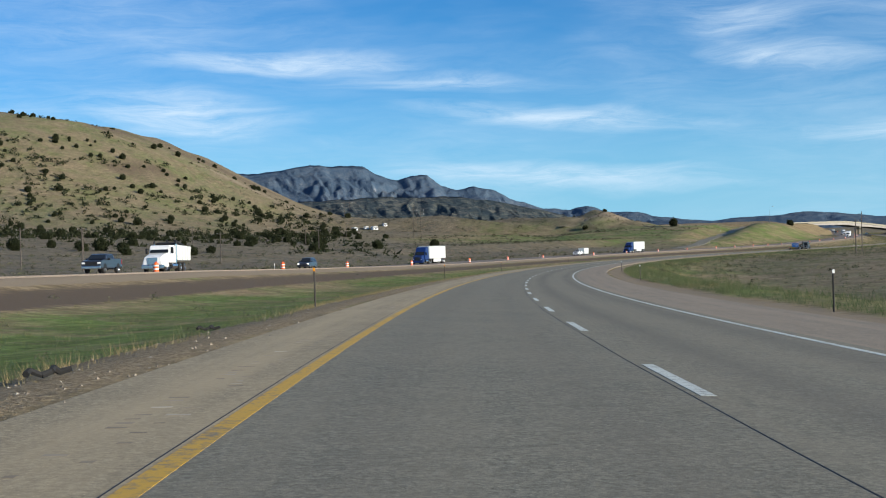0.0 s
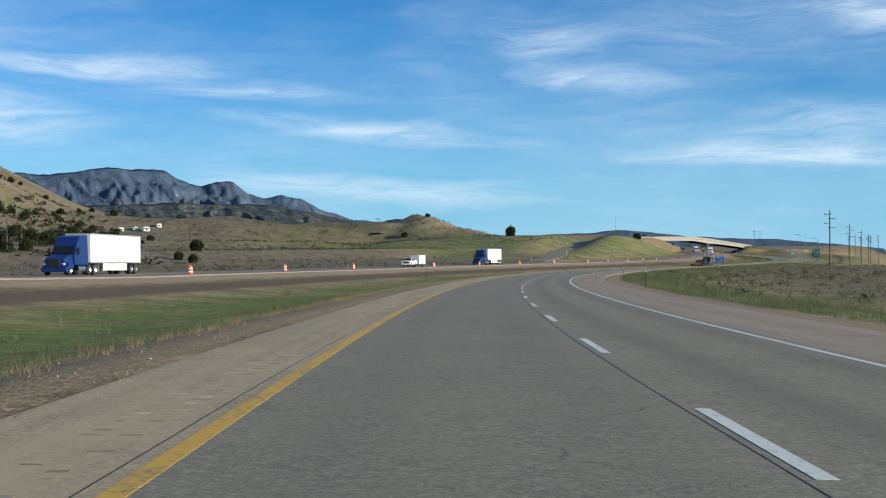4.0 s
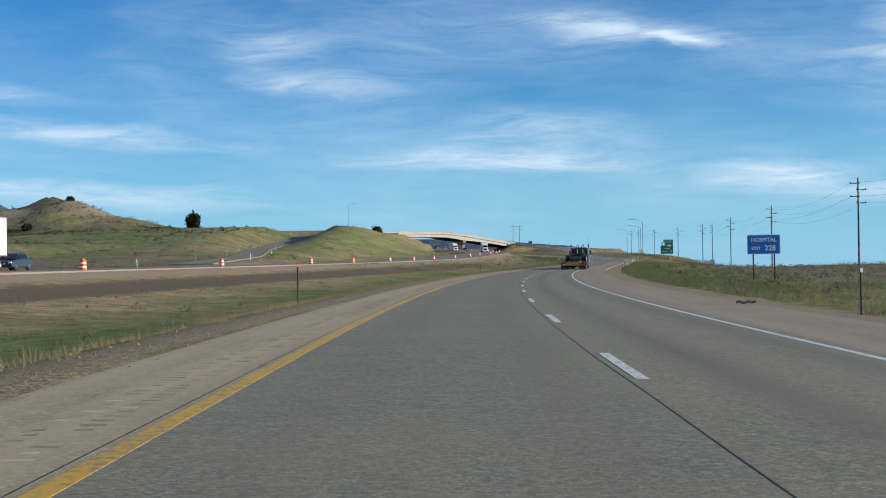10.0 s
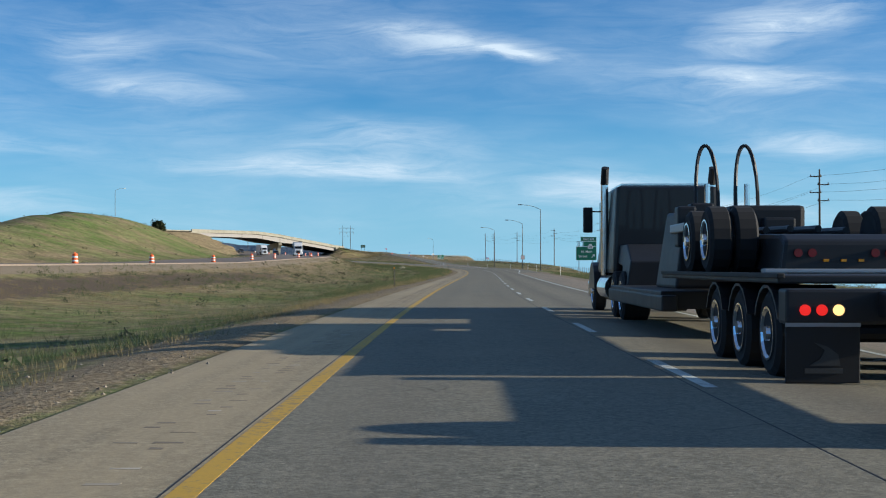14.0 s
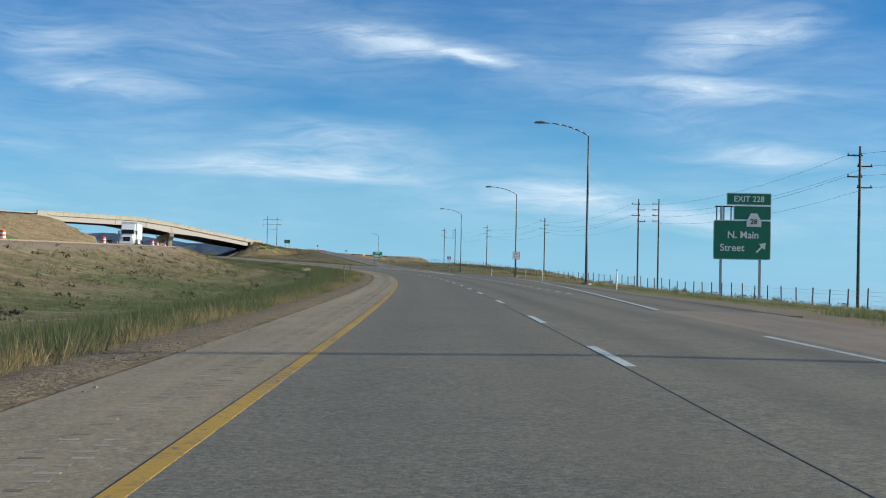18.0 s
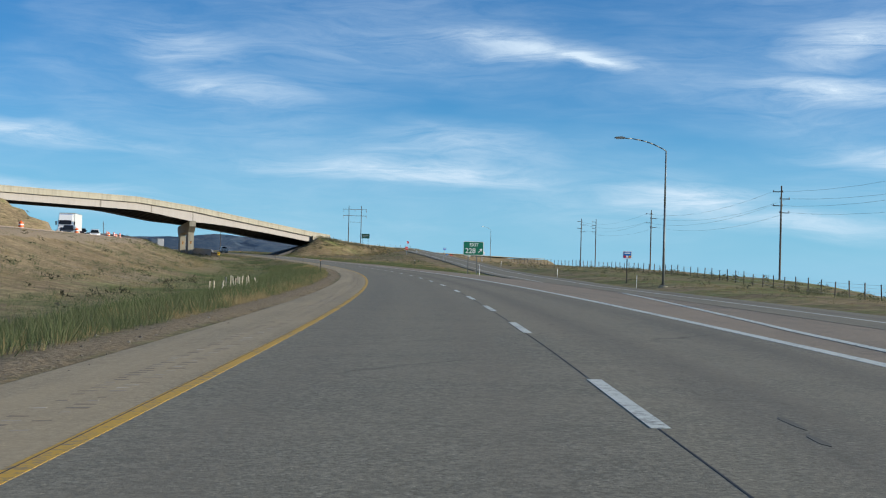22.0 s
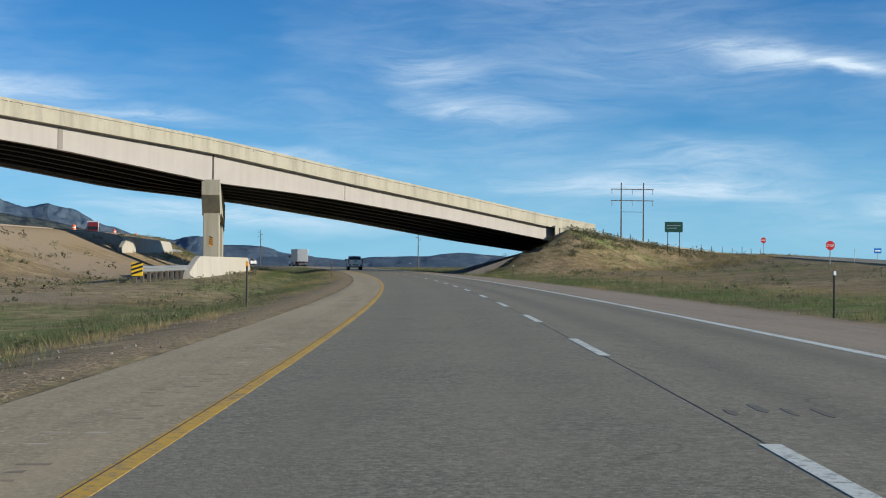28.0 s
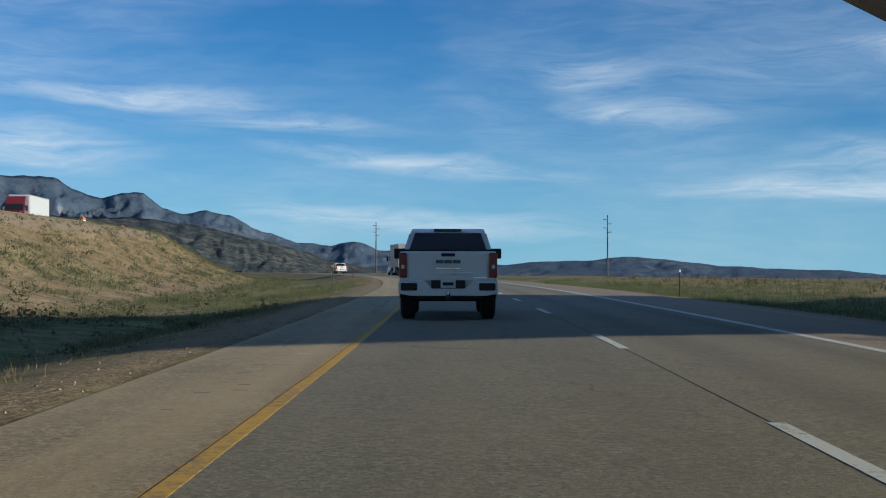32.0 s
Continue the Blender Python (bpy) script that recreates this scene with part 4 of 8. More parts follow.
strip("joint_line", JOINT, 724, 1500, 1.0, (1.665, 1.679), 0.0015, label="dark sealed joint between the lanes", category="road joint", wobble=0.010, thick=0.003)


# ---- far mountains ----
SKY_TURN = radians(0.8)


def build_mountains(name, label, centre, radius, az0, az1, skyline, depth, seed, rough=1.0, mat=MOUNTAIN, taller=1.0):
    """A range of ridges whose tops follow a skyline of (degrees, metres) seen from its centre."""
    az = np.radians(np.arange(az0, az1 + 0.01, 0.08)) - SKY_TURN
    top = np.interp(np.degrees(az + SKY_TURN), [p[0] for p in skyline], [p[1] * taller for p in skyline])
    n = 30
    rows = []
    for i in range(n + 1):
        u = i / n
        pts = []
        for a, t in zip(az, top):
            bend = 1.4 * noise.fractal(Vector((a * 26, u * 2.6, seed + 9)), 0.8, 2.0, 3)
            spur = 1 - abs(noise.noise(Vector((a * 34 + bend, u * 1.5, seed)))) * 2
            r = radius + depth * (u - 1)
            x, y = centre[0] + r * math.sin(a), centre[1] + r * math.cos(a)
            fine = noise.fractal(Vector((x / 110, y / 110, seed + 5)), 0.9, 2.1, 5) * 7 * rough
            gully = abs(noise.noise(Vector((a * 120 + 3 * bend, u * 3.5, seed + 2))))
            rise = u ** 1.1 * (1 + (0.55 * spur - 0.30 * gully) * (1 - u))
            pts.append((x, y, t * rise + fine * (0.25 + 0.5 * u) - 34 * (1 - u)))
        rows.append(pts)
    rows.append([(centre[0] + (radius + 60) * math.sin(a), centre[1] + (radius + 60) * math.cos(a), -60.0) for a in az])
    ob = sheet_mesh(name, np.array(rows).reshape(-1, 3), mat, n + 2, len(az), smooth=True)
    tagged(ob, label, "mountains", kind="structure")


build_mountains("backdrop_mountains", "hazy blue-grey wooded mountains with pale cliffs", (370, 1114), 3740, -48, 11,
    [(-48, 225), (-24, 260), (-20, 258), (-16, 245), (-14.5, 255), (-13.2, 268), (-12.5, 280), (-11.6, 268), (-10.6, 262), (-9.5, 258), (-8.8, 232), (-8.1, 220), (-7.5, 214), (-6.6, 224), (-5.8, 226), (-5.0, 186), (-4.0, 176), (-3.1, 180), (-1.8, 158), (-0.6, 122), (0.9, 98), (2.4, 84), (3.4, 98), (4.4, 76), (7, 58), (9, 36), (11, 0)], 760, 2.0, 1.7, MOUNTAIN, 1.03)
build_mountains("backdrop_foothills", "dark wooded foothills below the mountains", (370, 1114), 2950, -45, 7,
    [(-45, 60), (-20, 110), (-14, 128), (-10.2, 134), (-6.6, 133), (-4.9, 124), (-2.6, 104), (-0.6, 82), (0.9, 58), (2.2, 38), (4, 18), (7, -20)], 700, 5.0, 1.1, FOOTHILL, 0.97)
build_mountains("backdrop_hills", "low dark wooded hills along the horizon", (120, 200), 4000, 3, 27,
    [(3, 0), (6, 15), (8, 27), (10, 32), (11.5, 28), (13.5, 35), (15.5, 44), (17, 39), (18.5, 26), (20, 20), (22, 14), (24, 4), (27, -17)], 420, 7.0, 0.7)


# ---- the overpass ----
def bridge_pose():
    q = Matrix.Identity(4)
    q.col[0][:3], q.col[1][:3] = BRIDGE_WAY[:], (-BRIDGE_BACK)[:]
    return Matrix.Translation(BRIDGE_AT) @ q


def bent(name, outline_at, a0, a1, n, mat, parent, label=""):
    """A beam along the bridge: outline_at(a) gives the same number of (across, z) points at each place."""
    bm = bmesh.new()
    rings = []
    for i in range(n + 1):
        a = a0 + (a1 - a0) * i / n
        rings.append([bm.verts.new((a, o, z)) for o, z in outline_at(a)])
    for r, q in zip(rings[:-1], rings[1:]):
        for i in range(len(r)):
            j = (i + 1) % len(r)
            bm.faces.new((r[i], r[j], q[j], q[i]))
    bm.faces.new(rings[0][::-1])
    bm.faces.new(rings[-1])
    bmesh.ops.recalc_face_normals(bm, faces=bm.faces)
    return part(name, bm, mat, parent, label)


def girder_depth(a):
    return float(np.interp(a, (-60, -51, -20, 0, 8, 16.5, 25, 33, 50, 80), (1.6, 1.6, 1.7, 1.85, 2.15, 2.5, 2.05, 1.75, 1.6, 1.6)))


def leaned(bm, sign):
    """Shears the right abutment so that it stands along the road below."""
    if sign > 0:
        for v in bm.verts:
            v.co.x += SKEW * v.co.y
            v.co.z -= 0.065 * SKEW * max(0.0, v.co.y)
    return bm


SPLICE = concrete("weathered_splice", (0.20, 0.185, 0.165))


def build_bridge():
    b = thing("overpass", bridge_pose(), "long pale steel-girder highway overpass with a concrete parapet", "bridge")
    z = lambda a: float(over_z(a))
    n = 40
    bent("deck", lambda a: [(-0.55, z(a) - 0.02), (-0.55, z(a) - 0.30), (BRIDGE_WIDE + 0.55, z(a) - 0.30), (BRIDGE_WIDE + 0.55, z(a) - 0.02)], LEFT_END, RIGHT_END + SKEW * BRIDGE_WIDE, n, CONCRETE, b, "concrete deck slab")
    for i in range(7):
        o = 0.12 + i * (BRIDGE_WIDE - 0.24) / 6
        outer = i in (0, 6)
        w = 0.28
        def web(a, o=o, w=w):
            t, d = z(a) - 0.30, z(a) - 0.30 - girder_depth(a)
            return [(o - w, t), (o + w, t), (o + w, t - 0.05), (o + 0.03, t - 0.06), (o + 0.03, d + 0.06), (o + w, d + 0.05), (o + w, d), (o - w, d), (o - w, d + 0.05), (o - 0.03, d + 0.06), (o - 0.03, t - 0.06), (o - w, t - 0.05)]
        # inner girders take the near-black steel, which stands in for shade
        bent("girder", web, LEFT_END, RIGHT_END + SKEW * o, n, GIRDER if outer else DARK_STEEL, b, "pale painted outer girder" if outer else "inner girder darkened for the shade under the deck")
    for o, sign in ((0.09, -1), (BRIDGE_WIDE - 0.09, 1)):
        for a in (0.6, 34.0, -17.0, 16.5):
            wide = 0.22 if a in (0.6, 34.0, -17.0) else 0.07
            depth = girder_depth(a)
            part("splice_plate", boxed(a - wide, a + wide, o + sign * 0.02 - 0.03, o + sign * 0.02 + 0.03, z(a) - 0.30 - depth + 0.08, z(a) - 0.40), GIRDER if a == 34.0 else (SPLICE if wide > 0.2 else DARK_STEEL), b)
    for side in (0, 1):
        o0 = -0.55 if side == 0 else BRIDGE_WIDE + 0.17
        bent("parapet", lambda a, o0=o0: [(o0, z(a) - 0.32), (o0 + 0.38, z(a) - 0.32), (o0 + 0.38, z(a) + 0.2), (o0 + 0.30, z(a) + 0.98), (o0 + 0.02, z(a) + 0.98)], LEFT_END - 6, RIGHT_END + 9 + 16 * side, n, CONCRETE, b, "pale concrete parapet")
        bent("ledge", lambda a, o0=o0, side=side: [(o0 - 0.05, z(a) + 0.80), (o0 + 0.40, z(a) + 0.80), (o0 + 0.40, z(a) + 1.02), (o0 - 0.05, z(a) + 1.02)], LEFT_END - 6, RIGHT_END + 9 + 16 * side, n, CONCRETE, b)
        bent("drip_edge", lambda a, o0=o0: [(o0 - 0.04, z(a) - 0.34), (o0 + 0.30, z(a) - 0.34), (o0 + 0.30, z(a) + 0.03), (o0 - 0.04, z(a) + 0.03)], LEFT_END, RIGHT_END, n, CONCRETE, b)
    k = LEFT_END - 5
    while k < RIGHT_END + 8:
        part("parapet_rib", boxed(k - 0.04, k + 0.04, -0.568, -0.5, z(k) + 0.62, z(k) + 0.80), CONCRETE, b)
        k += 2.4
    # bearings and cross frames, the deck's shade put into their colour
    for a in range(-44, 70, 9):
        bm = bmesh.new()
        d = z(a) - 0.30 - girder_depth(a)
        for i in range(6):
            o = 0.12 + i * (BRIDGE_WIDE - 0.24) / 6
            p = (BRIDGE_WIDE - 0.24) / 6
            rod(bm, (a, o, d + 0.25), (a, o + p, z(a) - 0.5), 0.05, sides=5)
            rod(bm, (a, o, z(a) - 0.5), (a, o + p, d + 0.25), 0.05, sides=5)
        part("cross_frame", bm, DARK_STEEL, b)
    # abutments
    for a, sign in ((RIGHT_END, 1), (LEFT_END, -1)):
        t = z(a)
        x0, x1 = sorted((a - sign * 1.2, a + sign * 1.0))
        seat = t - 0.30 - girder_depth(a) - 0.04
        part("abutment", leaned(boxed(x0, x1, -1.0, BRIDGE_WIDE + 1.0, seat - 4.0, seat, 0.04), sign), CONCRETE, b, "concrete abutment seat")
        x0, x1 = sorted((a + sign * 0.12, a + sign * 1.0))
        part("back_wall", leaned(boxed(x0, x1, -0.95, BRIDGE_WIDE + 0.95, seat, t - 0.05, 0.03), sign), CONCRETE, b)
        x0, x1 = sorted((a + sign * 0.1, a + sign * 9.0))
        for o in (-0.95, BRIDGE_WIDE + 0.55):
            k = SKEW * max(0, o) if sign > 0 else 0
            part("wing_wall", boxed(x0 + k, x1 + k, o, o + 0.4, t - 4.2, t - 0.34 - 0.065 * k, 0.03), CONCRETE, b, "concrete wing wall")
        # paved slope under the deck, with the deck's shadow in its colour
        foot = a - sign * 21.0
        bm = bmesh.new()
        steps = 8
        rows = []
        for i in range(steps + 1):
            aa = (a - sign * 1.2) + (foot - (a - sign * 1.2)) * i / steps
            zz = float(over_z(a)) - 2.1 - (abs(aa - a) - 0.5) / (4.3 if sign > 0 else 3.0) + 0.09
            if sign > 0:
                rows.append([bm.verts.new((aa + SKEW * min(max(o, 0), BRIDGE_WIDE), o, float(slope_z(aa, min(max(o, 0), BRIDGE_WIDE))) + 0.06 + dz)) for o, dz in ((-1.3, 0), (BRIDGE_WIDE + 0.5, 0), (BRIDGE_WIDE + 0.5, -0.9), (-1.3, -0.9))])
                continue
            rows.append([bm.verts.new((aa, o, zz + dz)) for o, dz in ((-0.5, 0), (BRIDGE_WIDE + 0.5, 0), (BRIDGE_WIDE + 0.5, -0.5), (-0.5, -0.5))])
        for r, q in zip(rows[:-1], rows[1:]):
            for i in range(4):
                bm.faces.new((r[i], r[(i + 1) % 4], q[(i + 1) % 4], q[i]))
        bm.faces.new(rows[0][::-1])
        bm.faces.new(rows[-1])
        bmesh.ops.recalc_face_normals(bm, faces=bm.faces)
        part("slope_paving", bm, SLOPE_PAVING, b, "grey paved slope under the deck, darkened for its shade")
    # the pier stands along the road below: a cap with tapered ends on two flared legs
    top = z(22) - 0.30 - 2.25
    base = -10.2
    turn = math.radians(46.0)
    turned = Matrix.Translation((16.4, 0.2, 0)) @ Matrix.Rotation(turn, 4, "Z")
    long = 20.0
    cap = part("pier_cap", prism([(-0.9, top + 0.45), (long, top - 0.75), (long, top - 1.9), (long - 2.2, top - 3.5), (long - 6.0, top - 2.5), (5.0, top - 2.2), (1.5, top - 2.6), (-0.9, top - 0.9)], -0.8, 0.8, "y", 0.05), CONCRETE, b, "pale concrete pier cap with tapered ends")
    cap.matrix_basis = turned
    for x0, x1 in ((1.35, 4.3), (long - 4.6, long - 1.9)):
        leg = part("pier_leg", prism([(x0, base), (x1, base), (x1 + 0.5, top - 1.7), (x0 - 0.15, top - 1.7)], -0.70, 0.70, "y", 0.06), CONCRETE, b, "concrete pier leg")
        leg.matrix_basis = turned
        plate = part("hazard_plate", boxed(x0 - 0.02, x0 + 0.02, -0.16, 0.16, base + 2.6, base + 3.45), AMBER, b, "yellow hazard plate with black stripes")
        plate.matrix_basis = turned @ pose(-0.06, 0, 0)
        for k in range(4):
            part("stripe", prism([(-0.16, base + 2.63 + 0.2 * k), (0.16, base + 2.75 + 0.2 * k), (0.16, base + 2.85 + 0.2 * k), (-0.16, base + 2.73 + 0.2 * k)], x0 - 0.035, x0 - 0.021, "x"), BLACK_PLASTIC, plate)
    return b


build_bridge()


def build_crossing():
    for a0, a1 in ((-330, LEFT_END), (RIGHT_END + SKEW * BRIDGE_WIDE, 250)):
        a = np.arange(a0, a1 + 0.1, (a1 - a0) / 60)
        o = np.array([0.6, BRIDGE_WIDE / 2, BRIDGE_WIDE - 0.6])
        A, O = np.meshgrid(a, o, indexing="ij")
        x = BRIDGE_AT.x + A * BRIDGE_WAY.x - O * BRIDGE_BACK.x
        y = BRIDGE_AT.y + A * BRIDGE_WAY.y - O * BRIDGE_BACK.y
        ob = sheet_mesh("crossing_road", np.stack([x, y, over_z(A) + 0.0], -1).reshape(-1, 3), ROAD, len(a), 3, {"lane": np.stack([A, O, 0 * A], -1).reshape(-1, 3)}, smooth=False)
        mod = ob.modifiers.new("depth", "SOLIDIFY")
        mod.thickness, mod.offset = 0.2, -1
        tagged(ob, "asphalt crossing road on its embankment", "road", kind="structure")


build_crossing()


# ---- lane dashes, ramp lines, rumble strip ----
def marking_piece(name, parent, s0, s1, l0, l1, mat=None):
    n = max(2, int((s1 - s0) / 1.0) + 1)
    ss = np.linspace(s0, s1, n)
    pts = []
    for s in ss:
        f = (s - s0) / (s1 - s0)
        for l in (l0[0] + (l1[0] - l0[0]) * f, l0[1] + (l1[1] - l0[1]) * f):
            p = spot(s, l, 0.0035)
            pts.append(p[:])
    ob = sheet_mesh(name, np.array(pts), mat or WHITE_LINE, n, 2, smooth=False)
    mod = ob.modifiers.new("depth", "SOLIDIFY")
    mod.thickness, mod.offset = 0.0025, -1
    ob.parent = parent
    return ob


lane_line = tagged(new("lane_line"), "broken white line between the two lanes", "road marking", kind="structure")
# far ends of painted dashes; the ones between are spaced evenly
DASHES = (-55, 13.3, 23.7, 50.5, 58.5, 93.4, 102.6, 129.4, 138.8, 246.2, 256.1, 292, 303.3, 326.5, 336.9, 361.6, 373, 407.1, 418.2, 441.9, 453, 477.1, 488.8, 523.5, 558.6, 663.2, 674, 708.3, 718.4, 742.6, 778.3, 787.8, 813.3, 847.7, 858.4, 883.7, 917, 928.3, 952.6, 961.9, 1057.2, 1067.6, 1093.1, 1102.8, 1127.5, 1138.2, 1162.3, 1172.6, 1196.4, 1207.2, 1219, 1530)
for a, b in zip(DASHES[:-1], DASHES[1:]):
    n = max(1, round((b - a) / 9.8))
    for k in range(n):
        tip = a + (b - a) * k / n
        l = float(np.interp(tip, (630, 690), (1.755, 1.70)))
        marking_piece("dash", lane_line, tip - 3.3, tip, (l - 0.065, l + 0.06), (l - 0.065, l + 0.06))
ramp_line = tagged(new("ramp_lines"), "dotted and solid white lines of the exit lane", "road marking", kind="structure")
d = 742.0
while d < 838:
    marking_piece("dot", ramp_line, d, d + 1.1, (5.22, 5.36), (5.22, 5.36))
    d += 3.9


def exit_line(name, s0, s1, off):
    ss = np.arange(s0, s1 + 0.1, 4.0)
    pts = []
    for s, cc in zip(ss, exit_centre(ss)[0]):
        for w in (-0.08, 0.08):
            l = cc + off + w
            h, b = heading(s), -math.sin(float(np.interp(s, RS, RB)))
            rise = float(exit_rise(s, l)) if l > 8.05 else b * l - float(crown(l))
            pts.append((float(np.interp(s, RS, RX)) + l * math.cos(h), float(np.interp(s, RS, RY)) - l * math.sin(h), float(np.interp(s, RS, RZ)) + rise + 0.009))
    ob = sheet_mesh(name, np.array(pts), WHITE_LINE, len(ss), 2, smooth=False)
    mod = ob.modifiers.new("depth", "SOLIDIFY")
    mod.thickness, mod.offset = 0.005, -1
    ob.parent = ramp_line


exit_line("outer_line", 724, 1240, 1.75)
GORE = ((843, 5.55), (857, 6.15), (884, 8.0))
exit_line("gore_line", 916, 1240, -1.8)
for k in range(8):
    exit_line("gore_line", 884 + 4 * k, 888 + 4 * k, -4.8 + 0.375 * k)
for (a, la), (b, lb) in zip(GORE[:-1], GORE[1:]):
    marking_piece("gore_line", ramp_line, a, b, (la - 0.09, la + 0.09), (lb - 0.09, lb + 0.09))
marking_piece("gore_wedge", ramp_line, 829, 845, (5.22, 5.92), (5.05, 5.68))


def rumble():
    flakes, t, b = material("broken_surface")
    g = t.nodes.new("ShaderNodeNewGeometry")
    t.links.new(ramp(t, g.outputs["Random Per Island"], [(0.0, (0.19, 0.152, 0.105)), (0.45, (0.24, 0.195, 0.135)), (0.6, (0.29, 0.24, 0.17)), (0.85, (0.42, 0.36, 0.27)), (1.0, (0.50, 0.44, 0.34))]), b.inputs["Base Color"])
    b.inputs["Roughness"].default_value = 0.95
    bm_pts, quads = [], []
    for s in np.arange(-20, 1290, 0.24):
        worn = 0.5 + 0.3 * math.sin(s / 3.1) + 0.25 * math.sin(s / 17.0) - 0.25 * (380 < s < 960)
        for track in (-2.36, -2.12):
            if random.random() < worn:
                continue
            l0 = track - 0.10 + 0.06 * random.random()
            l1 = track + 0.09 * random.random()
            n = len(bm_pts)
            for ds, ll in ((0.02 * random.random(), l0), (0.03 * random.random(), l1), (0.05 + 0.05 * random.random(), l1), (0.04 + 0.05 * random.random(), l0)):
                bm_pts.append(spot(s + ds, ll, 0.0028)[:])
            quads.append((n, n + 1, n + 2, n + 3))
    me = bpy.data.meshes.new("rumble_strip")
    me.from_pydata(bm_pts, [], quads)
    me.materials.append(flakes)
    ob = new("rumble_strip", me)
    mod = ob.modifiers.new("depth", "SOLIDIFY")
    mod.thickness, mod.offset = 0.001, -1
    tagged(ob, "row of worn grooves milled into the shoulder", "rumble strip", kind="stuff")


rumble()


def sealed_cracks():
    """Ragged black patches and hairlines along a crack in the inside lane."""
    e = tagged(new("road_crack"), "ragged black crack filler in the inside lane", "road crack", kind="structure")
    for s, l, long, wide in ((321.05, -0.19, 0.22, 0.045), (321.3, -0.27, 0.16, 0.05), (321.75, -0.40, 0.30, 0.07), (322.0, -0.46, 0.34, 0.09), (322.47, -0.55, 0.18, 0.05), (323.04, -0.64, 0.20, 0.05), (323.8, -0.71, 0.4, 0.006), (325.4, -0.75, 0.3, 0.008), (326.5, -0.54, 0.9, 0.004), (327.7, -0.54, 1.0, 0.004), (328.9, -0.56, 0.9, 0.004)):
        bm = bmesh.new()
        ring = []
        for k in range(18):
            a = 2 * math.pi * k / 18
            r = random.uniform(0.45, 1.15)
            ring.append(spot(s + 0.5 * long * math.cos(a) * r, l + wide * math.sin(a) * r - 0.12 * long * math.cos(a) * r, 0.006))
        top = [bm.verts.new(p) for p in ring]
        low = [bm.verts.new(p - Vector((0, 0, 0.006))) for p in ring]
        bm.faces.new(top)
        for k in range(18):
            bm.faces.new((top[k], low[k], low[(k + 1) % 18], top[(k + 1) % 18]))
        bmesh.ops.recalc_face_normals(bm, faces=bm.faces)
        part("sealant", bm, JOINT, e)


sealed_cracks()


def skid_marks():
    """Short dark scuffs in the outside lane."""
    e = tagged(new("skid_mark"), "short dark tyre scuffs in the outside lane", "skid mark", kind="structure")
    for s, l, long in ((919.1, 2.08, 0.6), (918.9, 2.33, 0.5), (919.05, 2.63, 0.5), (1059.1, 2.10, 0.6), (1058.9, 2.27, 0.5), (1058.9, 2.50, 0.6), (1058.8, 1.85, 0.4), (844.8, 2.60, 0.7), (844.0, 2.53, 0.5)):
        ring = [(-0.5, -0.3), (-0.3, -1.0), (0.3, -0.8), (0.5, 0.1), (0.25, 1.0), (-0.35, 0.8)]
        bm = bmesh.new()
        top = [bm.verts.new(spot(s + u * long, l + v * 0.035 + random.uniform(-0.012, 0.012), 0.002)) for u, v in ring]
        low = [bm.verts.new(p.co - Vector((0, 0, 0.004))) for p in top]
        bm.faces.new(top)
        for k in range(6):
            bm.faces.new((top[k], low[k], low[(k + 1) % 6], top[(k + 1) % 6]))
        bmesh.ops.recalc_face_normals(bm, faces=bm.faces)
        part("scuff", bm, SCUFF, e)


skid_marks()


def loose_stones():
    """Pebbles washed against the inside shoulder."""
    count = 15000
    s = rng_stones.uniform(-5, 1290, count)
    l = -3.2 - 1.9 * rng_stones.uniform(0, 1, count) ** 1.5 + rng_stones.normal(0, 0.12, count)
    h = np.interp(s, RS, RH)
    x, y = np.interp(s, RS, RX) + l * np.cos(h), np.interp(s, RS, RY) - l * np.sin(h)
    z = np.where(l > -3.2, np.interp(s, RS, RZ) - l * np.sin(np.interp(s, RS, RB)), heights(s, np.minimum(l, -3.2), x, y))
    size = 0.008 + 0.024 * rng_stones.uniform(0, 1, count) ** 3
    corners = np.array([(1, 0, 0), (-1, 0, 0), (0, 1, 0), (0, -1, 0), (0, 0, 0.7), (0, 0, -0.5)])
    pts = corners[None] * size[:, None, None] * rng_stones.uniform(0.6, 1.3, (count, 6, 1)) + np.stack([x, y, z], -1)[:, None]
    faces = np.array([(0, 2, 4), (2, 1, 4), (1, 3, 4), (3, 0, 4), (2, 0, 5), (1, 2, 5), (3, 1, 5), (0, 3, 5)])
    me = bpy.data.meshes.new("loose_stones")
    me.from_pydata(pts.reshape(-1, 3).tolist(), [], (faces[None] + 6 * np.arange(count)[:, None, None]).reshape(-1, 3).tolist())
    m, t, b = material("loose_stone")
    g = t.nodes.new("ShaderNodeNewGeometry")
    t.links.new(ramp(t, g.outputs["Random Per Island"], [(0.0, (0.10, 0.08, 0.06)), (0.5, (0.26, 0.215, 0.16)), (0.85, (0.32, 0.275, 0.21)), (1.0, (0.42, 0.38, 0.31))]), b.inputs["Base Color"])
    b.inputs["Roughness"].default_value = 0.9
    me.materials.append(m)
    tagged(new("loose_stones", me), "loose pebbles along the edge of the inside shoulder", "stones", kind="stuff")


rng_stones = np.random.default_rng(21)
loose_stones()


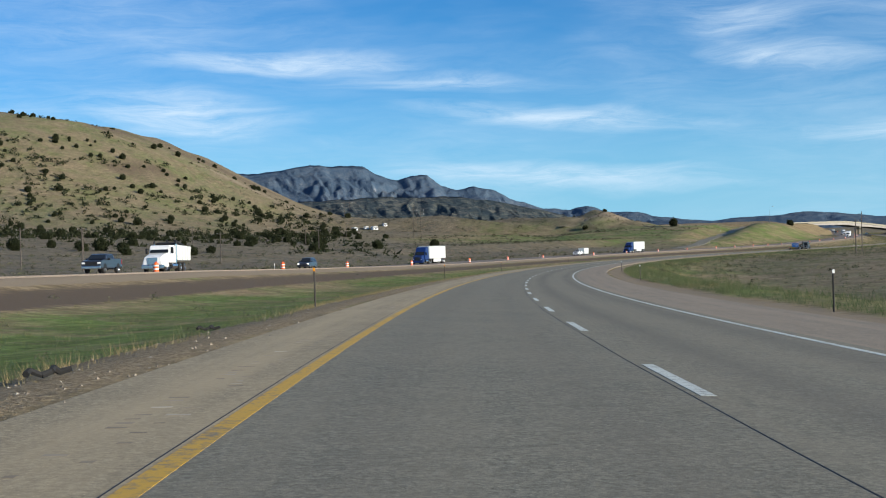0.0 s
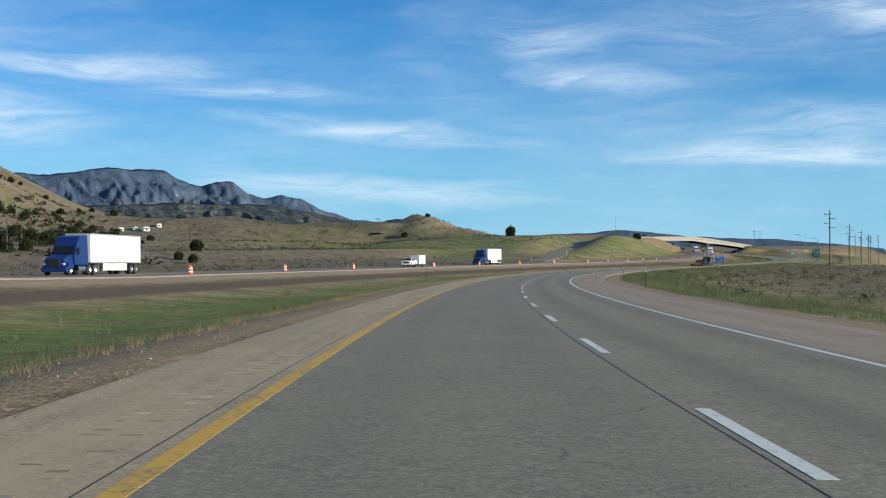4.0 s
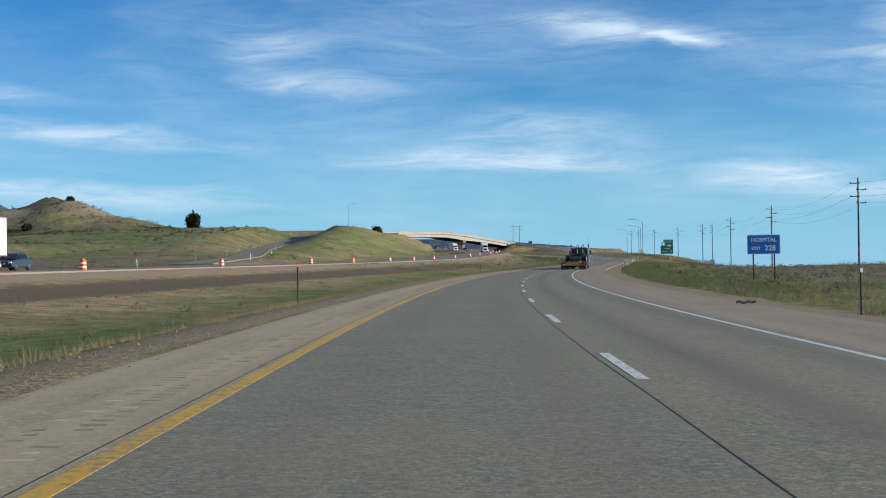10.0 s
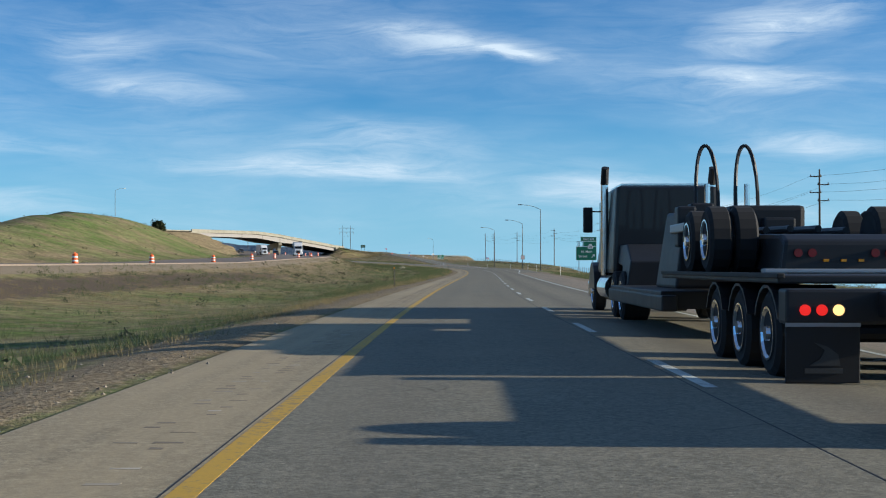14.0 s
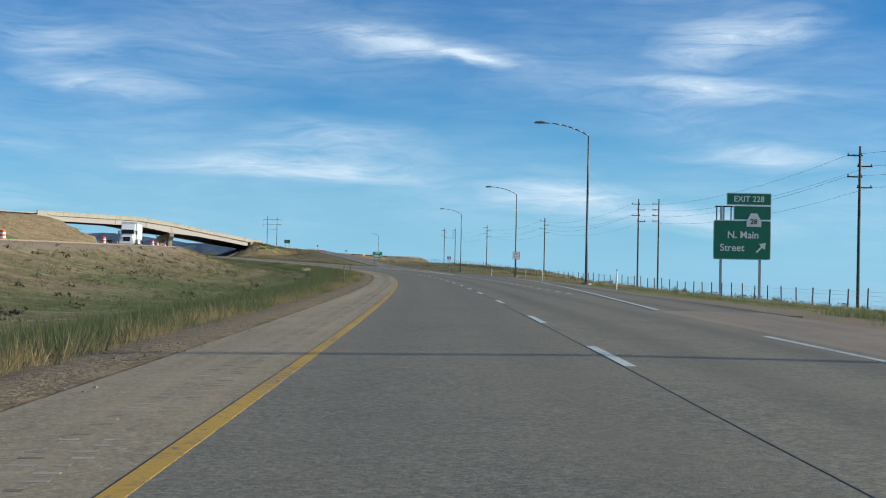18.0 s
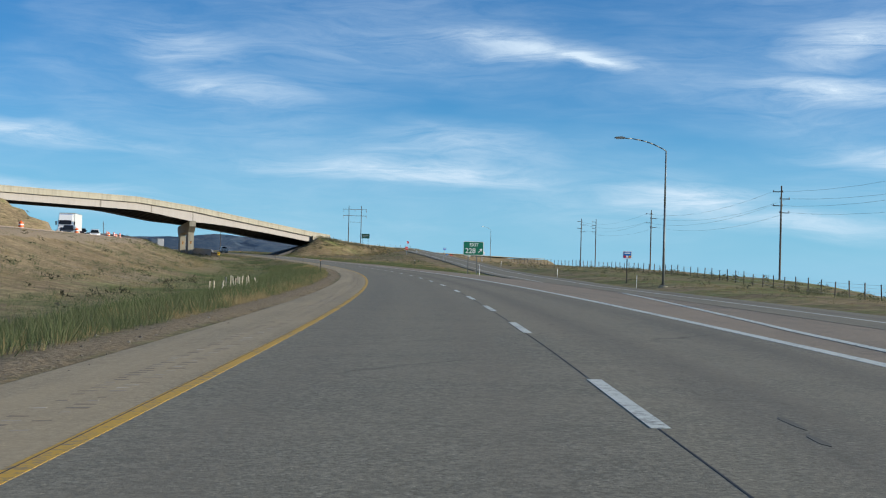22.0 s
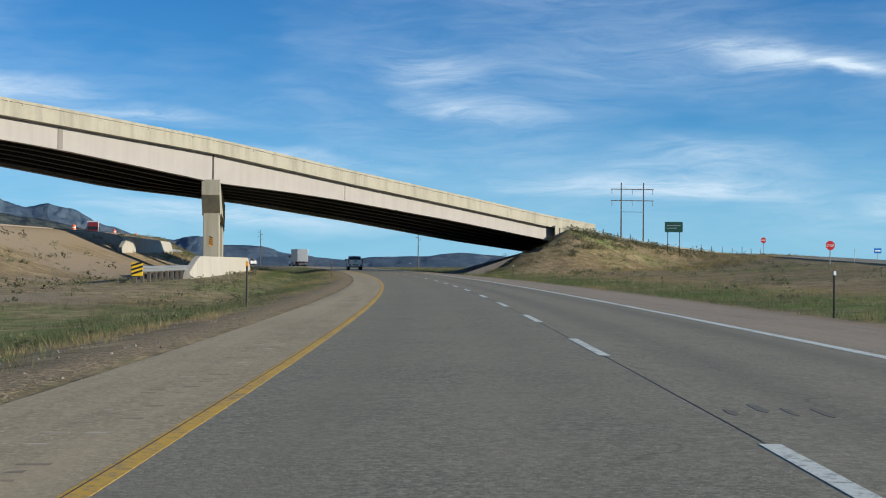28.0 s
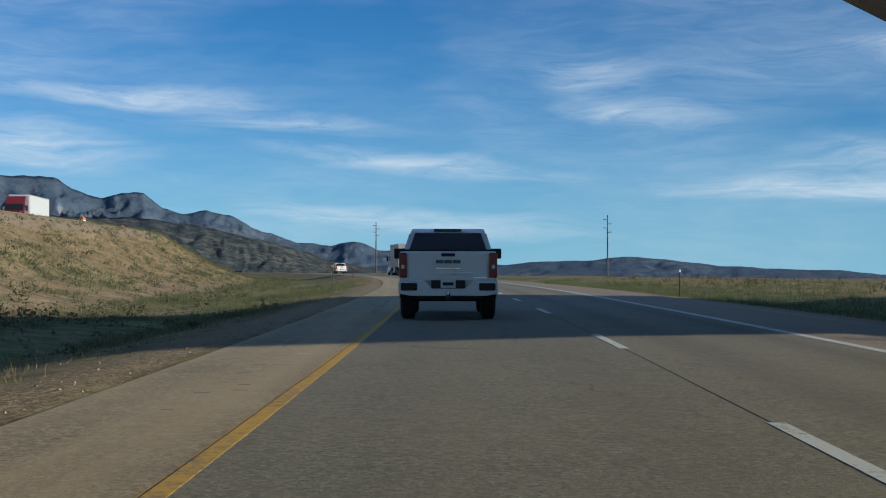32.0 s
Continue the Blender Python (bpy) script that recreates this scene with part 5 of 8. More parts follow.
# ---- delineators ----
def delineator(m, label, tall=1.15, mat=RUST, reflector=AMBER, group="edge posts"):
    e = thing("delineator_post", m, label, "marker post", group)
    part("post", prism([(-0.026, 0.02), (0.0, -0.02), (0.026, 0.02), (0.016, 0.03), (0.0, 0.0), (-0.016, 0.03)], -0.3, tall, "z"), mat, e)
    part("reflector", boxed(-0.034, 0.034, -0.035, -0.015, tall - 0.11, tall - 0.01, 0.008), reflector, e, "small reflector")
    return e


first = delineator(facing(37, -4.7), "brown steel edge post with an orange reflector")
for s in (96, 154, 243, 339, 428, 524, 618, 700, 766, 851, 935, 1015, 1082, 1152, 1238, 1320):
    copy_thing(first, facing(s, -4.7, turn=random.uniform(-12, 12)))
first = delineator(facing(35, 9.6), "brown steel edge post on the outside shoulder", reflector=WHITE_PLASTIC, group="outer edge posts")
for s in (93, 151, 243, 339, 424, 520, 616, 1006, 1081, 1151, 1242):
    copy_thing(first, facing(s, 9.6, turn=random.uniform(-12, 12)))
flex = delineator(facing(761, 10.2), "white flexible marker post beside the exit lane", 1.2, WHITE_PLASTIC, GALV, "white marker posts")
for s, l in ((815, 13.2), (866.5, 19.9), (880, 17.4), (941, 21.3), (963, 11.2), (1000, 17.2), (988, 24.6), (1060, 33.5), (1105, 33.2), (1120, 43), (1160, 41.5), (700, 9.6), (640, 9.6)):
    copy_thing(flex, facing(s, l))
for s, off in ((610, -5), (610, 5), (660, -5), (660, 5), (715, -5), (715, 5), (770, -5), (770, 5), (830, -5), (830, 5), (890, -5), (890, 5)):
    copy_thing(flex, facing(s, float(ramp_centre(np.array([float(s)]))[0][0]) + off))
for s in (200, 300, 400, 440, 500, 540):
    copy_thing(flex, facing(s, -47.3))


# ---- traffic drums ----
def lathe(profile, sides=16):
    bm = bmesh.new()
    rings = [[bm.verts.new((r * math.cos(2 * math.pi * i / sides), r * math.sin(2 * math.pi * i / sides), z)) for i in range(sides)] for r, z in profile]
    for a, b in zip(rings[:-1], rings[1:]):
        for i in range(sides):
            bm.faces.new((a[i], a[(i + 1) % sides], b[(i + 1) % sides], b[i]))
    bm.faces.new(rings[0][::-1])
    bm.faces.new(rings[-1])
    return bm


def drum(m):
    e = thing("traffic_drum", m, "orange and white striped plastic traffic drum", "traffic drum", "drums along the other carriageway")
    part("base", lathe([(0.38, 0), (0.38, 0.05), (0.30, 0.09)], 14), RUBBER, e, "black rubber base ring")
    part("drum_body", lathe([(0.27, 0.06), (0.27, 0.22), (0.255, 0.23), (0.25, 0.44), (0.24, 0.45), (0.235, 0.66), (0.225, 0.67), (0.22, 0.88), (0.2, 0.92), (0.12, 0.94)]), ORANGE, e, "orange drum body")
    for z, r in ((0.28, 0.258), (0.60, 0.244)):
        part("stripe", lathe([(r, z), (r - 0.006, z + 0.13)]), WHITE_PLASTIC, e, "white reflective band")
    part("handle", boxed(-0.09, 0.09, -0.02, 0.02, 0.93, 1.03, 0.015), ORANGE, e)
    return e


first = drum(facing(116, -34.0))
first.matrix_basis = facing(116, -33.6)
for s in (58, 160, 193, 235, 285, 322, 359, 415, 452, 490, 530, 567, 598, 624, 650, 676, 704, 730, 756, 800, 847, 893, 930, 966, 1002, 1045, 1089, 1130, 1165, 1205, 1245, 1290, 1330, 1375):
    copy_thing(first, facing(s, -33.4 + random.uniform(-0.8, 0.6), turn=random.uniform(0, 90)))


# ---- street lamps ----
def street_lamp(m, tall=11.4, arm=4.0, group="street lamps along the exit"):
    e = thing("street_lamp", m, "tall tapered steel street lamp with a curved arm", "street lamp", group)
    part("foundation", lathe([(0.4, -0.4), (0.4, 0.12)], 14), CONCRETE, e)
    part("base_plate", boxed(-0.25, 0.25, -0.25, 0.25, 0.12, 0.17), LAMP_STEEL, e)
    bm = rodded((0, 0, 0.15), (0, 0, tall * 0.6), 0.115, 0.085, 12)
    rod(bm, (0, 0, tall * 0.6), (0, 0, tall), 0.085, 0.06, 12)
    part("pole", bm, LAMP_STEEL, e, smooth=True)
    bm = bmesh.new()
    p = [Vector((-arm * u * 0.92, 0, tall + 0.95 * (1 - (1 - u) ** 2.2))) for u in (0, 0.15, 0.3, 0.45, 0.6, 0.8, 1.0)]
    for a, b in zip(p[:-1], p[1:]):
        rod(bm, a, b, 0.05, 0.045, 10)
    part("arm", bm, LAMP_STEEL, e, smooth=True)
    end = p[-1]
    head = part("lamp_head", prism([(end.x - 0.75, end.z - 0.02), (end.x + 0.15, end.z - 0.06), (end.x + 0.15, end.z + 0.08), (end.x - 0.2, end.z + 0.13), (end.x - 0.65, end.z + 0.08)], -0.16, 0.16, "y", 0.03), LAMP_STEEL, e, "grey cobra-head luminaire")
    part("lens", boxed(end.x - 0.6, end.x - 0.1, -0.11, 0.11, end.z - 0.09, end.z - 0.04, 0.02), WHITE_PLASTIC, head)
    return e


street_lamp(facing(794, 13.7), 11.9)
first = street_lamp(facing(868, 18.7))
copy_thing(first, facing(942, 23.8))
copy_thing(first, pose(470.8, 1163.0, ground_z(470.8, 1163.0), 0, 0, 20))
copy_thing(first, pose(244.3, 968.0, ground_z(244.3, 968.0), 0, 0, 200))


# ---- signs ----
def panel_outline(w, h, r=0.12, n=4):
    pts = []
    for cx, cz, a0 in ((w / 2 - r, h / 2 - r, 0), (-w / 2 + r, h / 2 - r, 90), (-w / 2 + r, -h / 2 + r, 180), (w / 2 - r, -h / 2 + r, 270)):
        for i in range(n + 1):
            a = radians(a0 + 90 * i / n)
            pts.append((cx + r * math.cos(a), cz + r * math.sin(a)))
    return pts


def panel(name, parent, w, h, x, z, mat, border=WHITE_SIGN, y=0.0, r=0.12):
    """A sign plate facing back along the road, with a pale border."""
    out = part(name, prism([(x + a, z + c) for a, c in panel_outline(w, h, r)], y, y + 0.02), border, parent, "pale-edged sign plate")
    part("face", prism([(x + a, z + c) for a, c in panel_outline(w - 0.09, h - 0.09, r * 0.7)], y - 0.006, y + 0.001), mat, out)
    part("backing", prism([(x + a, z + c) for a, c in panel_outline(w - 0.02, h - 0.02, r)], y + 0.021, y + 0.026), GALV, out)
    return out


def flat_text(name, text, size, parent, x, z, y=-0.009, mat=None, align="CENTER"):
    return lettering(name, text, size, mat or WHITE_SIGN, parent, pose(x, y, z, 90, 0, 0), 0.002, align)


def sign_posts(parent, xs, top, w=0.09, mat=None):
    for x in xs:
        part("post", boxed(x - w / 2, x + w / 2, 0.03, 0.03 + w, -0.6, top), mat or RUST, parent)


def arrow(parent, x, z, size, y=-0.009, mat=None):
    bm = bmesh.new()
    shaft = [(-0.36, -0.26), (-0.26, -0.36), (0.16, 0.06), (0.06, 0.16)]
    head = [(0.42, 0.42), (-0.12, 0.34), (0.02, 0.16), (0.10, 0.10), (0.16, 0.02), (0.34, -0.12)]
    for shape in (shaft, head):
        a = [bm.verts.new((x + px * size, y, z + pz * size)) for px, pz in shape]
        b = [bm.verts.new((x + px * size, y + 0.004, z + pz * size)) for px, pz in shape]
        bm.faces.new(a)
        bm.faces.new(b[::-1])
        for i in range(len(a)):
            j = (i + 1) % len(a)
            bm.faces.new((a[i], b[i], b[j], a[j]))
    bmesh.ops.recalc_face_normals(bm, faces=bm.faces)
    return part("arrow", bm, mat or WHITE_SIGN, parent, "white upward arrow")


e = thing("guide_sign", facing(771, 19.7), "large green exit guide sign with white lettering on two steel posts", "road sign")
base = float(spot(771, 0).z) - e.matrix_basis.translation.z
low = base + 1.75
sign_posts(e, (-1.3, 1.15), low + 3.3, 0.13, GALV)
main = panel("main_panel", e, 3.6, 2.45, 0.0, low + 1.22, GREEN_SIGN)
panel("upper_panel", e, 2.36, 0.9, 0.62, low + 2.91, GREEN_SIGN, r=0.06)
tab = panel("exit_tab", e, 2.8, 0.76, 0.40, low + 3.76, GREEN_SIGN, r=0.06)
for x in (-1.6, -1.15, -0.7):
    part("frame_post", boxed(x - 0.03, x + 0.03, 0.04, 0.1, low + 2.2, low + 3.3), DARK_STEEL, e, "bare dark frame upright")
part("frame_bar", boxed(-1.7, -0.55, 0.04, 0.09, low + 3.24, low + 3.32), DARK_STEEL, e, "bare dark frame bar")
flat_text("words", "EXIT 228", 0.50, tab, 0.40, low + 3.75)
flat_text("words", "N. Main", 0.62, main, 0.05, low + 1.52)
flat_text("words", "Street", 0.62, main, -0.62, low + 0.72)
arrow(main, 1.15, low + 0.72, 0.82)
part("route_shield", prism([(0.72 + a * 0.46, low + 2.42 + c * 0.46) for a, c in ((-1, -0.8), (1, -0.8), (1, -0.1), (0.45, 1.0), (-0.45, 1.0), (-1, -0.1))], -0.014, -0.0075), WHITE_SIGN, main, "white route shield")
flat_text("words", "28", 0.44, main, 0.72, low + 2.36, -0.017, BLACK_PLASTIC)

e = thing("hospital_sign", facing(487, 18.6), "blue hospital sign with white lettering on two posts", "road sign")
low = float(spot(487, 0).z) - e.matrix_basis.translation.z + 1.35
sign_posts(e, (-0.75, 0.75), low + 1.2)
p = panel("panel", e, 2.35, 1.42, 0, low + 0.7, BLUE_SIGN)
flat_text("words", "HOSPITAL", 0.40, p, 0, low + 1.02)
flat_text("words", "EXIT", 0.32, p, -0.55, low + 0.42)
flat_text("words", "228", 0.52, p, 0.45, low + 0.42)

e = thing("exit_sign", facing(971, 11.7), "green gore sign reading exit 228 with a slanting arrow", "road sign")
low = float(spot(971, 0).z) - e.matrix_basis.translation.z + 1.75
sign_posts(e, (-0.55, 0.37), low + 1.4, 0.08, LAMP_STEEL)
p = panel("panel", e, 2.15, 1.45, 0, low + 0.72, GREEN_SIGN)
flat_text("words", "EXIT", 0.46, p, 0.05, low + 1.08)
flat_text("words", "228", 0.74, p, -0.32, low + 0.44)
arrow(p, 0.68, low + 0.46, 0.62)

e = thing("ramp_notice", facing(867.5, 18.7), "white notice board with lines of lettering on the lamp pole", "road sign")
low = float(spot(868, 0).z) - e.matrix_basis.translation.z + 1.9
sign_posts(e, (0.0,), low + 1.1, 0.07, LAMP_STEEL)
p = panel("panel", e, 0.95, 1.05, 0, low + 0.55, WHITE_SIGN, BLACK_PLASTIC, r=0.05)
for i in range(4):
    part("text_bar", boxed(-0.3, 0.3, -0.011, -0.007, low + 0.23 + 0.2 * i, low + 0.28 + 0.2 * i), RED_SIGN, p, "unreadable line of red letters")

e = thing("service_sign", facing(958, 24.8), "blue services sign with logo squares", "road sign")
low = float(spot(958, 0).z) - e.matrix_basis.translation.z + 1.75
sign_posts(e, (0.0,), low + 0.7, 0.08)
p = panel("panel", e, 0.86, 0.72, 0, low + 0.36, BLUE_SIGN, r=0.05)
for i, mat in enumerate((RED_SIGN, WHITE_SIGN, AMBER)):
    part("logo_plate", boxed(-0.36 + 0.25 * i, -0.15 + 0.25 * i, -0.012, -0.006, low + 0.1, low + 0.3), mat, p, "small logo plate")
part("text_bar", boxed(-0.28, 0.28, -0.012, -0.006, low + 0.48, low + 0.58), WHITE_SIGN, p)


def round_sign(m, label, mat, tall, group="ramp signs", octagon=False, turn=0):
    e = thing("stop_sign" if octagon else "wrong_way_sign", m, label, "road sign", group)
    part("post", boxed(-0.035, 0.035, 0.02, 0.09, -0.4, tall + 0.3), GALV, e)
    r = 0.42
    o = [(r * math.cos(radians(22.5 + 45 * i)), tall + r * math.sin(radians(22.5 + 45 * i))) for i in range(8)] if octagon else [(-0.45, tall - 0.3), (0.45, tall - 0.3), (0.45, tall + 0.3), (-0.45, tall + 0.3)]
    p = part("plate", prism(o, 0.0, 0.015), mat, e)
    if octagon:
        flat_text("words", "STOP", 0.27, p, 0, tall - 0.02, -0.004)
    else:
        part("bar", boxed(-0.33, 0.33, -0.004, -0.001, tall - 0.07, tall + 0.07), WHITE_SIGN if mat is not WHITE_SIGN else BLACK_PLASTIC, p)
    return e


def on_ground(x, y, turn=0.0, up=0.0):
    return pose(x, y, ground_z(x, y) + up, 0, 0, turn)


round_sign(on_ground(433.5, 1146.3, -12), "red stop sign on a steel post by the ramp", RED_SIGN, 2.3, octagon=True)
round_sign(on_ground(404.1, 1078.2, -12), "red stop sign on a thin post inside the exit ramp", RED_SIGN, 1.7, octagon=True)
round_sign(on_ground(455.0, 1160.0, -12), "red stop sign at the end of the exit ramp", RED_SIGN, 2.1, octagon=True)
for i, (s, l, mat, txt) in enumerate(((1150, 56, WHITE_SIGN, "white"), (1185, 64, WHITE_SIGN, "white"), (1195, 60, BLUE_SIGN, "blue"), (1120, 46, WHITE_SIGN, "white"), (1225, 71, BLUE_SIGN, "blue"))):
    round_sign(facing(s, l), f"small {txt} sign plate on a thin post beside the ramp", mat, 2.4)

e = thing("route_sign", on_ground(416.5, 1139.0, -14), "dark green direction sign beside the crossing road", "road sign")
sign_posts(e, (-0.8, 0.8), 4.4)
p = panel("panel", e, 2.4, 1.4, 0, 3.7, DULL_GREEN, DULL_GREEN)
part("text_bar", boxed(-0.9, 0.9, -0.012, -0.006, 3.85, 3.94), GALV, p, "unreadable white line")
part("text_bar", boxed(-0.9, 0.4, -0.012, -0.006, 3.5, 3.58), GALV, p, "unreadable white line")

e = thing("curve_sign", facing(1400, 11.0), "yellow diamond warning sign on a post", "road sign")
part("post", boxed(-0.04, 0.04, 0.02, 0.1, -0.4, 2.6), GALV, e)
p = part("plate", prism([(0, 1.5), (0.75, 2.25), (0, 3.0), (-0.75, 2.25)], 0, 0.016), YELLOW_SIGN, e, "yellow diamond plate")
arrow(p, 0, 2.25, 0.7, -0.006, BLACK_PLASTIC)


# ---- pole line ----
def utility_pole(m, tall, arms, label, group):
    e = thing("utility_pole", m, label, "utility pole", group)
    bm = rodded((0, 0, -6.0), (0, 0, tall * 0.5), 0.17, 0.14, 10)
    rod(bm, (0, 0, tall * 0.5), (0, 0, tall), 0.14, 0.10, 10)
    part("pole", bm, WOOD, e, smooth=True)
    for z, x0, x1 in arms:
        arm = part("crossarm", boxed(x0, x1, -0.06, 0.06, tall - z - 0.06, tall - z + 0.06), WOOD, e, "wooden crossarm")
        for x in (x0 + 0.1, x1 - 0.1):
            part("insulator", lathe([(0.05, tall - z + 0.06), (0.09, tall - z + 0.10), (0.05, tall - z + 0.15), (0.09, tall - z + 0.2), (0.03, tall - z + 0.26)], 8), GALV, arm)
            arm.children[-1].matrix_basis = pose(x, 0, 0)
    return e


LINE = [(139.0, 429.0), (200.0, 544.9), (251.5, 640.8), (302.0, 735.0), (349.3, 827.0), (397.0, 925.0), (440.0, 1022.0), (471.0, 1104.5)]
tops = []


def pole_foot(x, y, turn):
    """Poles of the line stand level with the road, rooted in the slope behind the fence."""
    m = on_ground(x, y, turn)
    s = float(along(x, y)[0][0])
    if s > 650:
        m.translation.z = float(np.interp(s, RS, RZ)) - 0.45
    return m


tall_pole = utility_pole(on_ground(*LINE[0], -28), 13.4, ((0.9, -1.2, 0.25), (1.9, -0.25, 1.2), (2.9, -1.2, 0.25), (3.9, -0.25, 1.2)), "tall wooden utility pole with staggered crossarms", "power line beside the road")
for i, (x, y) in enumerate(LINE):
    m = pole_foot(x, y, -28)
    if i:
        copy_thing(tall_pole, m)
    tops.append(m.translation + Vector((0, 0, 13.4)))
corner_pole = utility_pole(pole_foot(353.9, 827.1, -62), 13.6, ((0.9, -1.2, 0.1), (1.9, -1.2, 0.1), (2.9, -1.2, 0.1), (3.9, -1.2, 0.1)), "tall wooden utility pole with short arms on one side", "power line beside the road")
copy_thing(corner_pole, pole_foot(480.0, 1111.0, -25))
utility_pole(on_ground(108.5, 339.8, -28), 9.2, ((0.6, -0.9, 0.9),), "short wooden utility pole near the shoulder", "power line beside the road")
low_pole = utility_pole(on_ground(430.0, 1357.0, 0), 12.6, ((0.9, -0.8, 0.15), (1.7, -0.15, 0.8), (2.5, -0.8, 0.15), (3.3, -0.15, 0.8)), "wooden utility pole with short staggered arms beside the fields", "poles beyond the overpass")
copy_thing(low_pole, facing(1500, 26.0))


def wire(name, points, sag, parent, r=0.012):
    bm = bmesh.new()
    for a, b in zip(points[:-1], points[1:]):
        last = a
        for i in range(1, 9):
            u = i / 8
            p = a.lerp(b, u) - Vector((0, 0, sag * 4 * u * (1 - u)))
            rod(bm, last, p, r, sides=4, caps=False)
            last = p
    return part(name, bm, BLACK_PLASTIC, parent)


lines = tagged(new("power_cables"), "thin dark power cables sagging between the poles", "cables")
for z, off in ((0.85, -1.1), (1.85, 1.1), (2.85, -1.1), (3.85, 1.1)):
    wire("cable", [p + Vector((off * 0.88, -off * 0.47, -z)) for p in tops], 1.6, lines)


def h_frame(m, tall=19.5):
    e = thing("transmission_tower", m, "wooden two-pole transmission tower with crossarms", "pylon", "transmission towers")
    for x in (-2.4, 2.4):
        part("pole", rodded((x, 0, -0.8), (x, 0, tall), 0.20, 0.12, 10), WOOD, e, smooth=True)
    for z in (tall - 1.4, tall - 3.8):
        arm = part("crossarm", boxed(-4.6, 4.6, -0.08, 0.08, z - 0.08, z + 0.08), WOOD, e)
        for x in (-4.4, 0.0, 4.4):
            part("insulator", rodded((x, 0, z - 1.1), (x, 0, z - 0.1), 0.07, sides=6), GALV, arm)
    part("brace", rodded((-2.4, 0, tall - 6.2), (2.4, 0, tall - 6.2), 0.05, sides=5), WOOD, e)
    return e


tower = h_frame(on_ground(449.0, 1234.0, -8))
for x, y, turn in ((-17.0, 802.0, 20), (-84.0, 1115.0, 20)):
    copy_thing(tower, on_ground(x, y, turn))
mid_pole = utility_pole(on_ground(-91.0, 276.0, 10), 8.5, ((0.5, -0.9, 0.9),), "weathered utility pole on the sagebrush flat", "poles on the flat")
for x, y in ((-69.0, 245.0), (-61.0, 350.0), (-47.0, 480.0), (-118.0, 420.0), (-98.0, 500.0), (-66.0, 610.0), (-58.0, 760.0), (20.0, 1030.0), (80.0, 1080.0)):
    copy_thing(mid_pole, on_ground(x, y, 10))


# ---- fence ----
fence = tagged(new("fence"), "wire stock fence on thin steel and wooden posts", "fence")
post_mesh = None
prev = {}
for i, s in enumerate(np.arange(668, 1150, 3.6)):
    l = float(fence_line(s))
    p = spot(s, l)
    p.z = ground_z(p.x, p.y)
    if post_mesh is None:
        ob = part("fence_post", boxed(-0.04, 0.04, -0.04, 0.04, -0.4, 1.25, 0.01), WOOD, fence)
        post_mesh = ob.data
    else:
        ob = new("fence_post", post_mesh)
        ob.parent = fence
    ob.matrix_basis = pose(p.x, p.y, p.z, random.uniform(-3, 3), random.uniform(-3, 3), random.uniform(0, 90)) @ Matrix.Diagonal((1, 1, random.uniform(0.9, 1.1), 1))
    prev.setdefault("path", []).append(p)
for h in (0.25, 0.55, 0.85, 1.1):
    bm = bmesh.new()
    for a, b in zip(prev["path"][:-1], prev["path"][1:]):
        rod(bm, a + Vector((0, 0, h)), b + Vector((0, 0, h)), 0.008, sides=3, caps=False)
    part("fence_wire", bm, GALV, fence)


bank_fence = tagged(new("bank_fence"), "low wire fence on thin posts along the embankment", "fence")
row = []
for a in np.arange(76, 190, 3.4):
    x, y = BRIDGE_AT.x + a * BRIDGE_WAY.x + 2.4 * BRIDGE_BACK.x, BRIDGE_AT.y + a * BRIDGE_WAY.y + 2.4 * BRIDGE_BACK.y
    p = Vector((x, y, ground_z(x, y)))
    ob = new("fence_post", post_mesh)
    ob.parent = bank_fence
    ob.matrix_basis = pose(p.x, p.y, p.z, random.uniform(-6, 6), random.uniform(-6, 6), random.uniform(0, 90)) @ Matrix.Diagonal((0.9, 0.9, random.uniform(0.75, 1.05), 1))
    row.append(p)
for h in (0.4, 0.7, 0.95):
    bm = bmesh.new()
    for p, q in zip(row[:-1], row[1:]):
        rod(bm, p + Vector((0, 0, h)), q + Vector((0, 0, h)), 0.007, sides=3, caps=False)
    part("fence_wire", bm, GALV, bank_fence)


# ---- barriers round the pier ----
def barrier(name, label, l, s0, s1, up, tall=1.25, slope=True):
    e = tagged(new(name), label, "barrier")
    n = max(2, round((s1 - s0) / 6))
    for k in range(n):
        a, b = s0 + (s1 - s0) * k / n, s0 + (s1 - s0) * (k + 1) / n - 0.02
        bm = bmesh.new()
        rings = []
        for i in range(4):
            s = a + (b - a) * i / 3
            h = tall
            if slope:
                h = min(tall, 0.36 + (tall - 0.36) * min(s - s0, s1 - s) / 5.0)
            p0, hd = spot(s, l), heading(s)
            side = Vector((math.cos(hd), -math.sin(hd), 0))
            rings.append([bm.verts.new(Vector((p0.x, p0.y, up(s))) + side * o + Vector((0, 0, z))) for o, z in ((0.22, -0.6), (0.21, 0.1), (0.20, min(0.35, h * 0.6)), (0.17, h), (-0.17, h), (-0.20, min(0.35, h * 0.6)), (-0.21, 0.1), (-0.22, -0.6))])
        for p, q in zip(rings[:-1], rings[1:]):
            for i in range(8):
                bm.faces.new((p[i], p[(i + 1) % 8], q[(i + 1) % 8], q[i]))
        bm.faces.new(rings[0][::-1])
        bm.faces.new(rings[-1])
        bmesh.ops.recalc_face_normals(bm, faces=bm.faces)
        part("wall_segment", bm, BARRIER_PALE, e)
    return e


BARRIER_PALE = concrete("pale_barrier_concrete", (0.40, 0.375, 0.32), 0.45)
flat_up = lambda s: float(spot(s, 0).z) + 0.02
